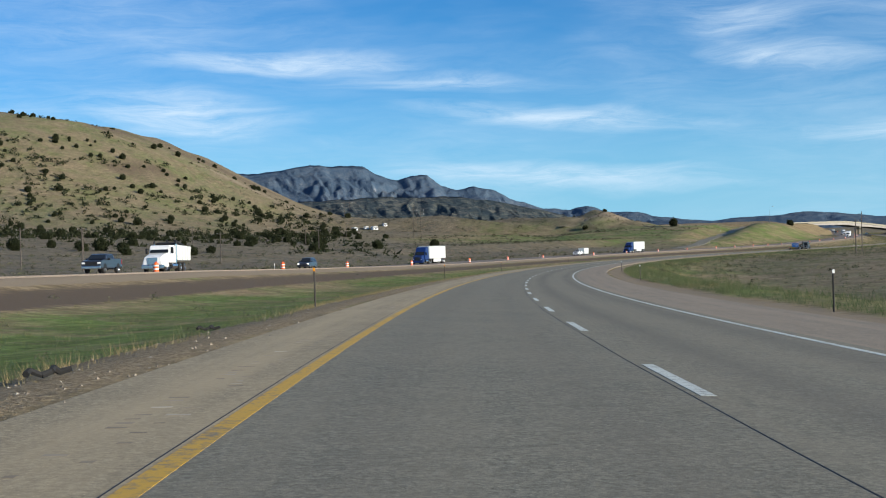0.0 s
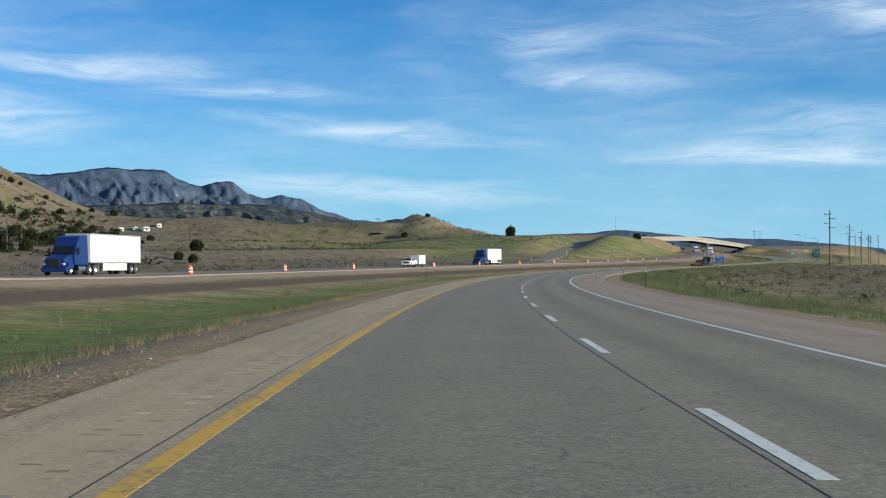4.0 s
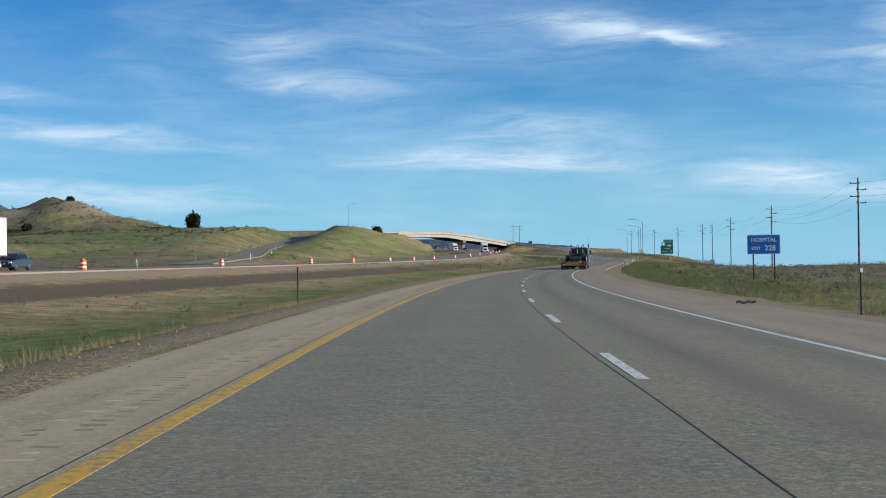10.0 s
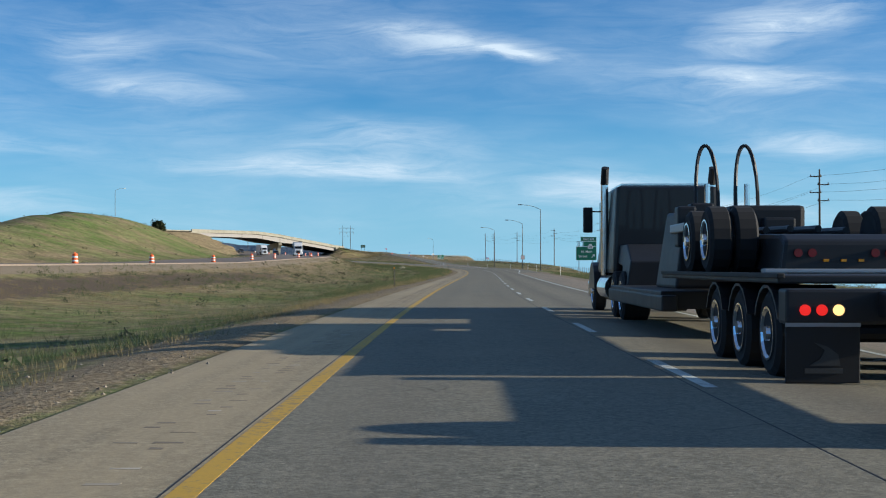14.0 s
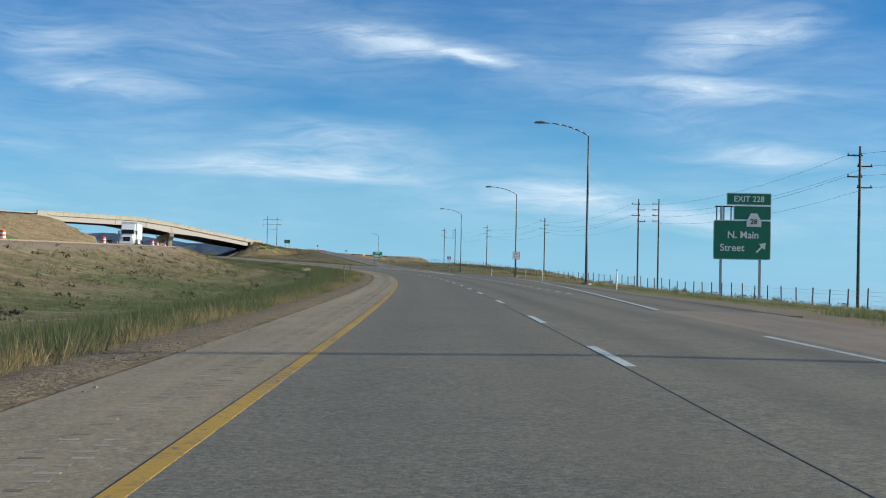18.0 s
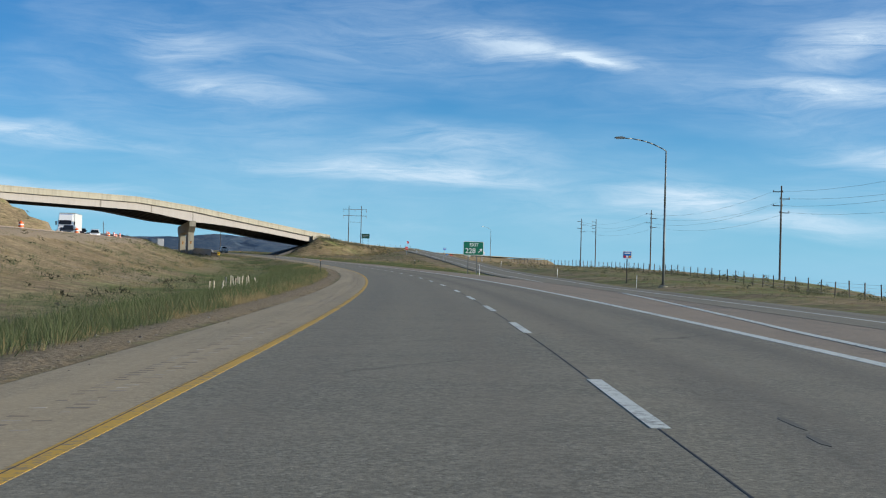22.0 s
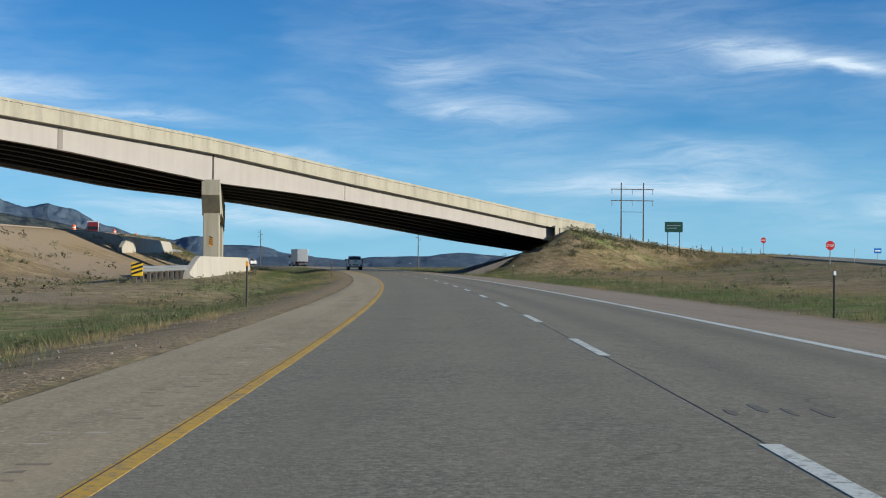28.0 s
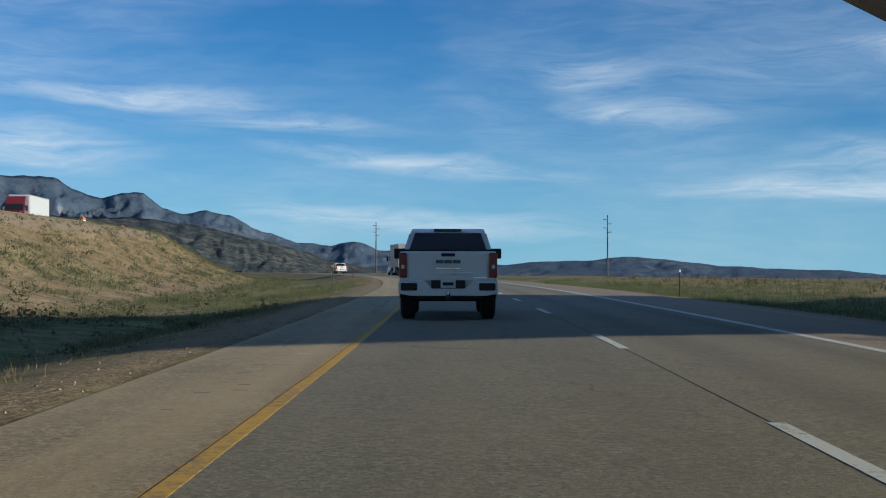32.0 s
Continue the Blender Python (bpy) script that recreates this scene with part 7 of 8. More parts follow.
def lowboy(m):
    """A dark tractor with a lowbed trailer that carries a jeep dolly and a booster; its tail is at y = 0."""
    e = thing("lowboy_truck", m, "black heavy-haul truck with a dark lowbed and oversize load banner", "truck")
    tractor_parts(e, BLACK_PAINT, 21.3, True, True, False)
    part("roof_rack", boxed(-0.95, 0.95, 16.3, 18.2, 2.84, 2.89, 0.01), CHROME, e, "bright roof rail")
    # rear bogie: three axles under a stepped deck
    for y in (1.0, 2.3, 3.6):
        for sx in (-1, 1):
            for x in (0.90, 1.24):
                wheel(e, sx * x, y, 0.43, 0.28, sx, CHROME)
        part("axle", rodded((-0.8, y, 0.43), (0.8, y, 0.43), 0.09, sides=10), BLACK_PLASTIC, e)
    part("bogie_deck", boxed(-1.40, 1.40, 0.5, 7.6, 0.92, 1.0, 0.02), LOWBOY_PAINT, e, "dark bogie deck")
    for sx in (-1, 1):
        for y in (1.0, 2.3, 3.6):
            part("mud_guard", prism([(y + 0.52 * math.cos(radians(a)), 0.43 + 0.48 * math.sin(radians(a))) for a in range(20, 161, 20)] + [(y + 0.48 * math.cos(radians(a)), 0.43 + 0.45 * math.sin(radians(a))) for a in range(160, 19, -20)], min(sx * 0.76, sx * 1.40), max(sx * 0.76, sx * 1.40), "x"), LOWBOY_PAINT, e, "curved dark mud guard")
        part("deck_rail", boxed(min(sx * 1.36, sx * 1.43), max(sx * 1.36, sx * 1.43), 0.4, 7.5, 0.97, 1.02, 0.01), RUST, e, "worn bare edge rail")
    part("low_deck", boxed(-1.42, 1.42, 7.6, 14.2, 0.45, 0.72, 0.02), LOWBOY_PAINT, e, "dark low loading deck")
    for sx in (-1, 1):
        part("side_beam", boxed(min(sx * 1.2, sx * 1.44), max(sx * 1.2, sx * 1.44), 7.4, 14.4, 0.42, 0.66, 0.03), LOWBOY_PAINT, e, "dark side beam")
    part("gooseneck", shell([(14.0, 0.5), (14.0, 1.2), (15.0, 1.55), (17.6, 1.55), (17.6, 1.25), (15.2, 1.1), (14.6, 0.5)], 1.15, 1.0, 0.5, 1.5, 0.03), LOWBOY_PAINT, e, "dark gooseneck")
    # a dolly carried on the deck
    part("carried_frame", shell([(3.2, 1.01), (3.2, 1.38), (3.45, 1.46), (5.6, 1.52), (8.6, 1.56), (9.2, 1.4), (9.2, 1.01)], 0.72, 0.66, 1.0, 1.5, 0.05), LOWBOY_PAINT, e, "flat-topped dark frame of the carried dolly")
    for y in (4.6, 5.9):
        for x in (-1.18, -0.86, 0.86, 1.18):
            w = wheel(e, x, y, 0.42, 0.28, 1 if x > 0 else -1, CHROME, name="carried_wheel")
            w.location.z = 1.42
    for x in (-0.52, -0.36, 0.36, 0.52):
        part("carried_lamp", rodded((x, 3.165, 1.24), (x, 3.21, 1.24), 0.05, sides=12), TAIL_RED, e, "round red lamp")
    for x in (-0.2, 0.0, 0.2):
        part("marker_lamp", boxed(x - 0.03, x + 0.03, 3.17, 3.21, 1.14, 1.17), AMBER, e)
    part("carried_beam", boxed(-0.95, 0.95, 3.0, 3.18, 1.0, 1.06, 0.02), GALV, e, "bare steel cross beam")
    for x, z in ((-0.55, 2.0), (-0.25, 2.02), (0.1, 2.02), (0.45, 2.0)):
        part("hydraulic_pipe", rodded((x, 4.6, z - 0.46), (x + 0.2, 8.2, z - 0.40), 0.045, sides=8), BLACK_PLASTIC, e)
    for y, x, w, h in ((7.2, -0.85, 0.35, 0.22), (8.0, -0.6, 0.5, 0.34), (8.9, -0.95, 0.3, 0.5), (9.6, -0.8, 0.6, 0.4), (10.3, -0.5, 0.4, 0.62), (8.4, 0.3, 0.5, 0.3)):
        part("bracket", boxed(x, x + w, y, y + 0.35, 1.40, 1.55 + h, 0.04), LOWBOY_PAINT, e, "dark bracket on the frame")
    part("perforated_rail", boxed(-1.0, -0.9, 6.4, 9.4, 1.62, 1.76, 0.02), GALV, e, "worn steel rail")
    part("work_lamp", boxed(-0.30, -0.12, 7.9, 8.05, 1.58, 1.72, 0.03), CHROME, e, "small square work lamp")
    for x in (-0.7, 0.45):
        for k in range(5):
            part("coil", lathe([(0.05, 2.1 + 0.09 * k), (0.075, 2.13 + 0.09 * k), (0.05, 2.16 + 0.09 * k)], 8), BLACK_PLASTIC, e)
            e.children[-1].matrix_basis = pose(x * 0.35, 11.2, 0)
    part("engine_box", boxed(-0.2, 1.0, 8.6, 10.4, 1.4, 2.05, 0.08), BLACK_PLASTIC, e, "dark power pack")
    part("tool_box", shell([(9.8, 0.72), (9.8, 1.95), (11.6, 2.05), (12.0, 0.72)], 0.85, 0.7, 0.8, 2.0, 0.05), LOWBOY_PAINT, e)
    for x in (-0.05, 0.65):
        part("hose_post", rodded((x, 11.2, 1.4), (x, 11.2, 2.55), 0.05, sides=8), CHROME, e, "chrome hose post")
        bm = bmesh.new()
        last = None
        for i in range(15):
            a = math.pi * i / 14
            p = Vector((x - 0.2 * math.cos(a), 11.2 + 0.2 * math.sin(a), 1.85 + 1.4 * math.sin(a) ** 0.6))
            if last:
                rod(bm, last, p, 0.035, sides=6)
            last = p
        part("air_hose", bm, BLACK_PLASTIC, e, "looped black air hose")
    # tail of the bed and of the booster behind it: beam, lamps, mud flaps
    for y in (0.0, -4.3):
        tail = part("tail_beam", boxed(-1.45, 1.45, y, y + 0.30, 0.56, 0.88, 0.03), LOWBOY_PAINT, e, "dark tail beam")
        for sx in (-1, 1):
            for k in range(3):
                x = sx * (0.98 + 0.15 * k)
                lamp = LIT_AMBER if k == 0 and sx < 0 else LIT_RED
                part("tail_lamp", rodded((x, y - 0.02, 0.69), (x, y + 0.02, 0.69), 0.05, sides=14), lamp, tail, "round lit lamp")
            flap = part("mud_flap", boxed(min(sx * 0.78, sx * 1.45), max(sx * 0.78, sx * 1.45), y + 0.02, y + 0.05, 0.03, 0.56, 0.01), BLACK_PLASTIC, e, "black mud flap with a worn grey emblem")
            part("flap_edge", boxed(min(sx * 0.78, sx * 1.45), max(sx * 0.78, sx * 1.45), y, y + 0.02, 0.54, 0.575), GALV, flap)
            x = sx * 1.12
            part("flap_emblem", prism([(x - 0.12, 0.19), (x + 0.16, 0.19), (x + 0.14, 0.29), (x + 0.05, 0.36), (x - 0.08, 0.40), (x + 0.02, 0.33), (x - 0.02, 0.25)], y + 0.010, y + 0.018), FLAP_GREY, flap)
            part("flap_bar", boxed(x - 0.16, x + 0.18, y + 0.010, y + 0.018, 0.12, 0.165), FLAP_GREY, flap)
    for sx in (-1, 1):
        for x in (0.90, 1.24):
            wheel(e, sx * x, -3.55, 0.43, 0.28, sx, CHROME)
        part("booster_beam", boxed(min(sx * 0.35, sx * 0.62), max(sx * 0.35, sx * 0.62), -4.1, 0.2, 0.62, 0.86, 0.03), LOWBOY_PAINT, e, "dark booster frame beam")
        part("mud_guard", prism([(-3.55 + 0.52 * math.cos(radians(a)), 0.43 + 0.48 * math.sin(radians(a))) for a in range(20, 161, 20)] + [(-3.55 + 0.48 * math.cos(radians(a)), 0.43 + 0.45 * math.sin(radians(a))) for a in range(160, 19, -20)], min(sx * 0.76, sx * 1.40), max(sx * 0.76, sx * 1.40), "x"), LOWBOY_PAINT, e, "curved dark mud guard")
    part("axle", rodded((-0.8, -3.55, 0.43), (0.8, -3.55, 0.43), 0.09, sides=10), BLACK_PLASTIC, e)
    part("bumper_box", boxed(-0.2, 0.0, -4.2, -4.0, 0.88, 1.08, 0.02), BLACK_PLASTIC, e)
    banner = part("banner", boxed(-0.80, 0.80, -4.33, -4.315, 0.54, 0.89, 0.004), YELLOW_SIGN, e, "yellow oversize load banner with black lettering")
    lettering("words", "OVERSIZE LOAD", 0.235, BLACK_PLASTIC, banner, pose(0, -4.334, 0.715, 90, 0, 0), 0.002)
    part("warning_flag", prism([(1.3, 0.9), (1.42, 1.22), (1.30, 1.16), (1.22, 0.95)], -4.21, -4.2), RED_SIGN, e, "small red flag")
    part("beacon", lathe([(0.09, 0.87), (0.09, 1.0), (0.07, 1.06), (0.02, 1.08)], 10), AMBER, e).matrix_basis = pose(0.9, -4.1, 0)
    return e


def on_road(s, l, turn=0.0, up=0.0, other=False):
    """The pose of a vehicle on either carriageway; those of the other one come towards us."""
    p = spot(s, l)
    ahead = spot(s + 4, l) - spot(s - 4, l)
    z = p.z
    pitch = math.degrees(math.atan2(ahead.z, ahead.xy.length))
    bank = math.degrees(float(np.interp(s, RS, RB)))
    if other:
        z = float(np.interp(s, RS, RZ)) + float(other_rise(s)) + 0.025
        d = float(np.interp(s + 4, RS, RZ) + other_rise(s + 4) - np.interp(s - 4, RS, RZ) - other_rise(s - 4)) / 8
        return pose(p.x, p.y, z, -math.degrees(math.atan(d)), 0, 180 - math.degrees(heading(s)) + turn)
    return pose(p.x, p.y, z + 0.002 + up, pitch, bank, -math.degrees(heading(s)) + turn)


pickup(on_road(1214.7, -0.48), "white crew-cab pickup truck with a tall tailgate on the road", WHITE_PAINT)
lowboy(on_road(555.8, 3.98, -0.5))
pickup(on_road(114.0, -38.0, other=True), "dark blue pickup truck coming along the far carriageway", DARK_PAINT)
dump_truck(on_road(133.0, -38.5, other=True), "white dump truck with a ribbed body on the far carriageway")
car(on_road(187.0, -37.8, other=True), "dark compact suv on the far carriageway", DARK_PAINT, "suv", lit=True)
semi(on_road(280.0, -41.5, other=True), "semi truck with a dark blue cab and white trailer", BLUE_PAINT)
semi(on_road(474.0, -37.2, other=True), "semi truck with a bright blue cab and long white trailer", BLUE_PAINT)
w = pickup(on_road(409.0, -37.4, other=True), "white pickup truck towing an enclosed white trailer", WHITE_PAINT)
cargo_trailer(w, -9.4, -4.1)
car(on_road(498.0, -42.5, other=True), "small dark car on the far carriageway", DARK_PAINT, "car", 1.5, 4.4)
semi(on_road(1352.0, -43.0, other=True), "semi truck with a red cab and white trailer beyond the overpass", RED_PAINT)
car(on_road(1033.0, -38.0, other=True), "dark suv beside the traffic drums", GREY_PAINT, "suv", 1.7)
semi(on_road(918.0, -38.0, other=True), "white semi truck with a white trailer beside the drums", WHITE_PAINT)
semi(on_road(1060.0, -40.5, other=True), "white semi truck queuing before the overpass", WHITE_PAINT)
pickup(on_road(1120.0, -41.5, other=True), "black pickup truck with a dusty body under the overpass", BLACK_PAINT)
car(on_road(1085.0, -37.8, other=True), "white suv with lit headlamps on the far carriageway", WHITE_PAINT, "suv", 1.66, 4.7, True)
pickup(on_road(1402.0, -0.2), "distant white pickup truck in the inside lane", WHITE_PAINT)
t = thing("box_truck", on_road(1352.0, 3.4), "grey box truck far ahead in the outside lane", "truck")
tractor_parts(t, WHITE_PAINT, 8.2, False, False, False)
box_trailer(t, -5.5, 4.0, GALV)


# ---- plants ----
def leafy(name, colours, rough=0.9):
    m, t, b = material(name)
    g = t.nodes.new("ShaderNodeNewGeometry")
    v = where_in(t)
    col = ramp(t, g.outputs["Random Per Island"], [(i / (len(colours) - 1), c) for i, c in enumerate(colours)])
    col = mixed(t, ramp(t, noisy(t, v, 0.08, 4.0, 0.6), [(0.35, 0.0), (0.65, 0.7)]), col, mixed(t, 0.5, colours[0], colours[-1]))
    t.links.new(col, b.inputs["Base Color"])
    b.inputs["Roughness"].default_value = rough
    b.inputs["Specular IOR Level"].default_value = 0.15
    thin, both = t.nodes.new("ShaderNodeBsdfTranslucent"), t.nodes.new("ShaderNodeMixShader")
    t.links.new(col, thin.inputs["Color"])
    both.inputs[0].default_value = 0.42
    t.links.new(b.outputs[0], both.inputs[1])
    t.links.new(thin.outputs[0], both.inputs[2])
    t.links.new(both.outputs[0], t.nodes["Material Output"].inputs["Surface"])
    return m


DRY_GRASS = leafy("dry_grass_blades", [(0.21, 0.155, 0.08), (0.31, 0.24, 0.12), (0.42, 0.335, 0.18), (0.25, 0.215, 0.10)])
GREEN_GRASS = leafy("green_grass_blades", [(0.052, 0.080, 0.030), (0.088, 0.128, 0.050), (0.130, 0.165, 0.075), (0.21, 0.205, 0.115)])
SAGE = leafy("sagebrush_leaves", [(0.07, 0.078, 0.04), (0.125, 0.13, 0.075), (0.20, 0.19, 0.125)])
DARK_BRUSH = leafy("dark_brush_leaves", [(0.035, 0.037, 0.022), (0.06, 0.06, 0.036), (0.095, 0.088, 0.058)])
JUNIPER = leafy("juniper_foliage", [(0.018, 0.025, 0.012), (0.035, 0.045, 0.02), (0.06, 0.065, 0.032)])
rng = np.random.default_rng(7)


def triangles(name, pts, mat, label, category, kind="stuff"):
    me = bpy.data.meshes.new(name)
    n = len(pts) // 3
    me.vertices.add(len(pts))
    me.vertices.foreach_set("co", np.asarray(pts, np.float32).ravel())
    me.loops.add(n * 3)
    me.loops.foreach_set("vertex_index", np.arange(n * 3, dtype=np.int32))
    me.polygons.add(n)
    me.polygons.foreach_set("loop_start", np.arange(0, n * 3, 3, dtype=np.int32))
    me.polygons.foreach_set("loop_total", np.full(n, 3, np.int32))
    me.update(calc_edges=True)
    me.materials.append(mat)
    ob = new(name, me)
    return tagged(ob, label, category, kind=kind) if label else ob


def places(n, s0, s1, l0, l1, power=1.0):
    """Random places beside the road, denser near l0."""
    s = rng.uniform(s0, s1, n)
    l = l0 + (l1 - l0) * rng.uniform(0, 1, n) ** power
    h = np.interp(s, RS, RH)
    x, y = np.interp(s, RS, RX) + l * np.cos(h), np.interp(s, RS, RY) - l * np.sin(h)
    return s, l, x, y, heights(s, l, x, y)


def tufts(x, y, z, tall, wide, blades):
    """Tufts of leaning blades, three corners a blade."""
    n = len(x)
    k = n * blades
    cx, cy, cz = (np.repeat(v, blades) for v in (x, y, z))
    ht, wd = np.repeat(tall, blades) * rng.uniform(0.55, 1.15, k), np.repeat(wide, blades)
    a = rng.uniform(0, 2 * np.pi, k)
    r = wd * np.sqrt(rng.uniform(0, 1, k)) * 0.6
    bx, by = cx + r * np.cos(a), cy + r * np.sin(a)
    t = rng.uniform(0, 2 * np.pi, k)
    w = np.maximum(0.004, ht * rng.uniform(0.012, 0.030, k))
    lean = ht * rng.uniform(0.15, 0.9, k)
    p = np.empty((k, 3, 3))
    p[:, 0] = np.stack([bx - w * np.sin(t), by + w * np.cos(t), cz - 0.03], -1)
    p[:, 1] = np.stack([bx + w * np.sin(t), by - w * np.cos(t), cz - 0.03], -1)
    p[:, 2] = np.stack([bx + lean * np.cos(a), by + lean * np.sin(a), cz + ht], -1)
    return p.reshape(-1, 3)


def shards(x, y, z, radius, tall, count, size):
    """Bushes as domes of small leaf clumps."""
    n = len(x)
    k = n * count
    cx, cy, cz, rr, hh = (np.repeat(v, count) for v in (x, y, z, radius, tall))
    u = rng.normal(size=(k, 3))
    u /= np.linalg.norm(u, axis=1)[:, None]
    u[:, 2] = abs(u[:, 2])
    d = rng.uniform(0.55, 1.0, k) * (1 + 0.25 * np.sin(3 * np.arctan2(u[:, 1], u[:, 0]) + cx))
    c = np.stack([cx + u[:, 0] * d * rr, cy + u[:, 1] * d * rr, cz + u[:, 2] * d * hh], -1)
    q = rng.normal(size=(k, 3, 3)) * (np.repeat(radius, count) * size)[:, None, None]
    return (c[:, None] + q).reshape(-1, 3)


def under_bridge(x, y):
    a = (x - BRIDGE_AT.x) * BRIDGE_WAY.x + (y - BRIDGE_AT.y) * BRIDGE_WAY.y
    o = (x - BRIDGE_AT.x) * BRIDGE_BACK.x + (y - BRIDGE_AT.y) * BRIDGE_BACK.y
    return (o < 1.0) & (o > -BRIDGE_WIDE - 1.0)


def sow_grass():
    patch = lambda x, y: 0.75 * mottle(x, y, 11.0, 1) + 0.75 * mottle(x, y, 3.2, 2)
    for name, mat, label, sign in (("dry_grass", DRY_GRASS, "tall dry straw-coloured grass beside the road", -1), ("green_grass", GREEN_GRASS, "patches of green grass beside the road", 1)):
        out = []
        for n, s0, s1, l0, l1, power, t0, t1 in ((40000, 620, 1020, -4.3, -9.4, 1.0, 0.14, 0.42), (9000, 990, 1290, 9.6, 20, 1.5, 0.12, 0.36), (22000, 600, 1290, -9, -24, 1.0, 0.06, 0.24), (86000, -5, 1290, -4.2, -20, 1.6, 0.04, 0.22), (24000, -5, 730, 10.0, 17, 1.4, 0.12, 0.40), (9000, 700, 1290, 9.4, 16, 1.3, 0.06, 0.24), (4000, 730, 1000, 14.5, 30, 1.0, 0.12, 0.34), (6000, 100, 1150, -47.5, -80, 1.2, 0.2, 0.45), (16000, 560, 1320, -15, -29, 1.0, 0.07, 0.28), (9000, 1195, 1420, -11, -29, 1.0, 0.10, 0.35), (9000, 1040, 1320, 14, 55, 1.2, 0.14, 0.42), (5000, 0, 700, 16, 45, 1.3, 0.12, 0.36)):
            s, l, x, y, z = places(n, s0, s1, l0, l1, power)
            green = patch(x, y) + 0.55 * step(-l, 6.0, 8) * (1 - step(-l, 13, 18)) - 0.15 * step(s, 930, 1010) + 0.6 * (1 - step(s, 300, 560)) * (l < -5.8) + (0.35 + 0.35 * step(-l, 4.2, 5) * (1 - step(-l, 8, 11))) * step(s, 600, 700) + np.where(l > 0, 0.8 * (1 - step(l, 13, 20)) + 0.3 - 0.75 * step(s, 620, 720), 0) - 0.45 * (1 - step(-l, 4.7, 6.2)) * (l < 0)
            keep = (sign * (green - 0.12 + rng.normal(0, 0.25, n)) > 0) & ~((s > 560) & (l < -47) & (abs(l - ramp_centre(s)[0]) < 5)) & ~((l > 8) & (s > 720) & (abs(l - exit_centre(s)[0]) < 7))
            keep &= ~(under_bridge(x, y) & ((l > 0) | (l < -11))) & ((l > 0) | (-l > 4.65 - 0.45 * step(s, 620, 680) * (1 - step(s, 1000, 1050)) + 0.7 * mottle(x, y, 2.5, 4) + rng.normal(0, 0.3, n)))
            keep &= ~((s > 1090) & (s < 1205) & (l < -10) & (rng.uniform(0, 1, n) < 0.75))
            x, y, z = x[keep], y[keep], z[keep]
            m = len(x)
            out.append(tufts(x, y, z, (t0 + (t1 - t0) * rng.uniform(0, 1, m) ** 1.6 * (1 + 0.6 * np.clip(ripple(x, y, 2.6, 3.0), -1, 1))) * (1.0 if sign > 0 else 0.85), rng.uniform(0.12, 0.5, m), 11))
        # thick clumps that stand above the rest
        for n, s0, s1, l0, l1, power, t0, t1 in ((9000, -5, 1290, -5.4, -15, 1.3, 0.14, 0.34), (3500, 1060, 1290, -5.2, -10, 1.0, 0.12, 0.30), (5000, -5, 730, 10.2, 24, 1.2, 0.25, 0.55), (3000, 560, 1320, -15, -29, 1.0, 0.2, 0.45), (4000, 1195, 1420, -10, -29, 1.0, 0.2, 0.5), (2500, 960, 1300, 11, 50, 1.0, 0.2, 0.5)):
            s, l, x, y, z = places(n, s0, s1, l0, l1, power)
            keep = (sign * (patch(x, y) + (0.25 if l0 > 0 else 0.12) + rng.normal(0, 0.15, n)) > 0.16) & (mottle(x, y, 4.5, 3) > -0.05) & ~(under_bridge(x, y) & ((l > 0) | (l < -11))) & ~((l > 8) & (s > 720) & (abs(l - exit_centre(s)[0]) < 7))
            keep &= ~((s > 1100) & (s < 1215) & (l < -10))
            x, y, z = x[keep], y[keep], z[keep]
            m = len(x)
            out.append(tufts(x, y, z, rng.uniform(t0, t1, m) * (1.0 if sign > 0 else 0.62), rng.uniform(0.25, 0.7, m), 30))
        triangles(name, np.concatenate(out), mat, label, "grass")


sow_grass()


def on_bank(n, a0, a1, o0, o1):
    """Random places on the embankment at the right end of the bridge."""
    a, o = rng.uniform(a0, a1, n), rng.uniform(o0, o1, n)
    x = BRIDGE_AT.x + BRIDGE_WAY.x * a + BRIDGE_BACK.x * o
    y = BRIDGE_AT.y + BRIDGE_WAY.y * a + BRIDGE_BACK.y * o
    return x, y, np.array([ground_z(float(u), float(v)) for u, v in zip(x, y)])


def plant_bank():
    x, y, z = on_bank(3000, 60, 125, 1.6, 24)
    keep = mottle(x, y, 5.0, 6) > -0.2
    x, y, z = x[keep], y[keep], z[keep]
    m = len(x)
    triangles("bank_grass", tufts(x, y, z, rng.uniform(0.15, 0.4, m), rng.uniform(0.25, 0.7, m), 34), DRY_GRASS, "dry bunch grass on the bridge embankment", "grass")
    out = []
    for n, a0, a1, o0, o1, r0, r1 in ((70, 73, 100, 0.8, 3.2, 0.5, 1.0), (46, 64.5, 72, 1.6, 7.0, 0.35, 0.7), (80, 66, 120, 4, 22, 0.25, 0.6)):
        x, y, z = on_bank(n, a0, a1, o0, o1)
        r = rng.uniform(r0, r1, n)
        out.append(shards(x, y, z - 0.05, r, r * rng.uniform(0.8, 1.15, n), 90, 0.09))
    triangles("bank_brush", np.concatenate(out), SAGE, "grey-green brush on the bridge embankment", "shrubs")


plant_bank()


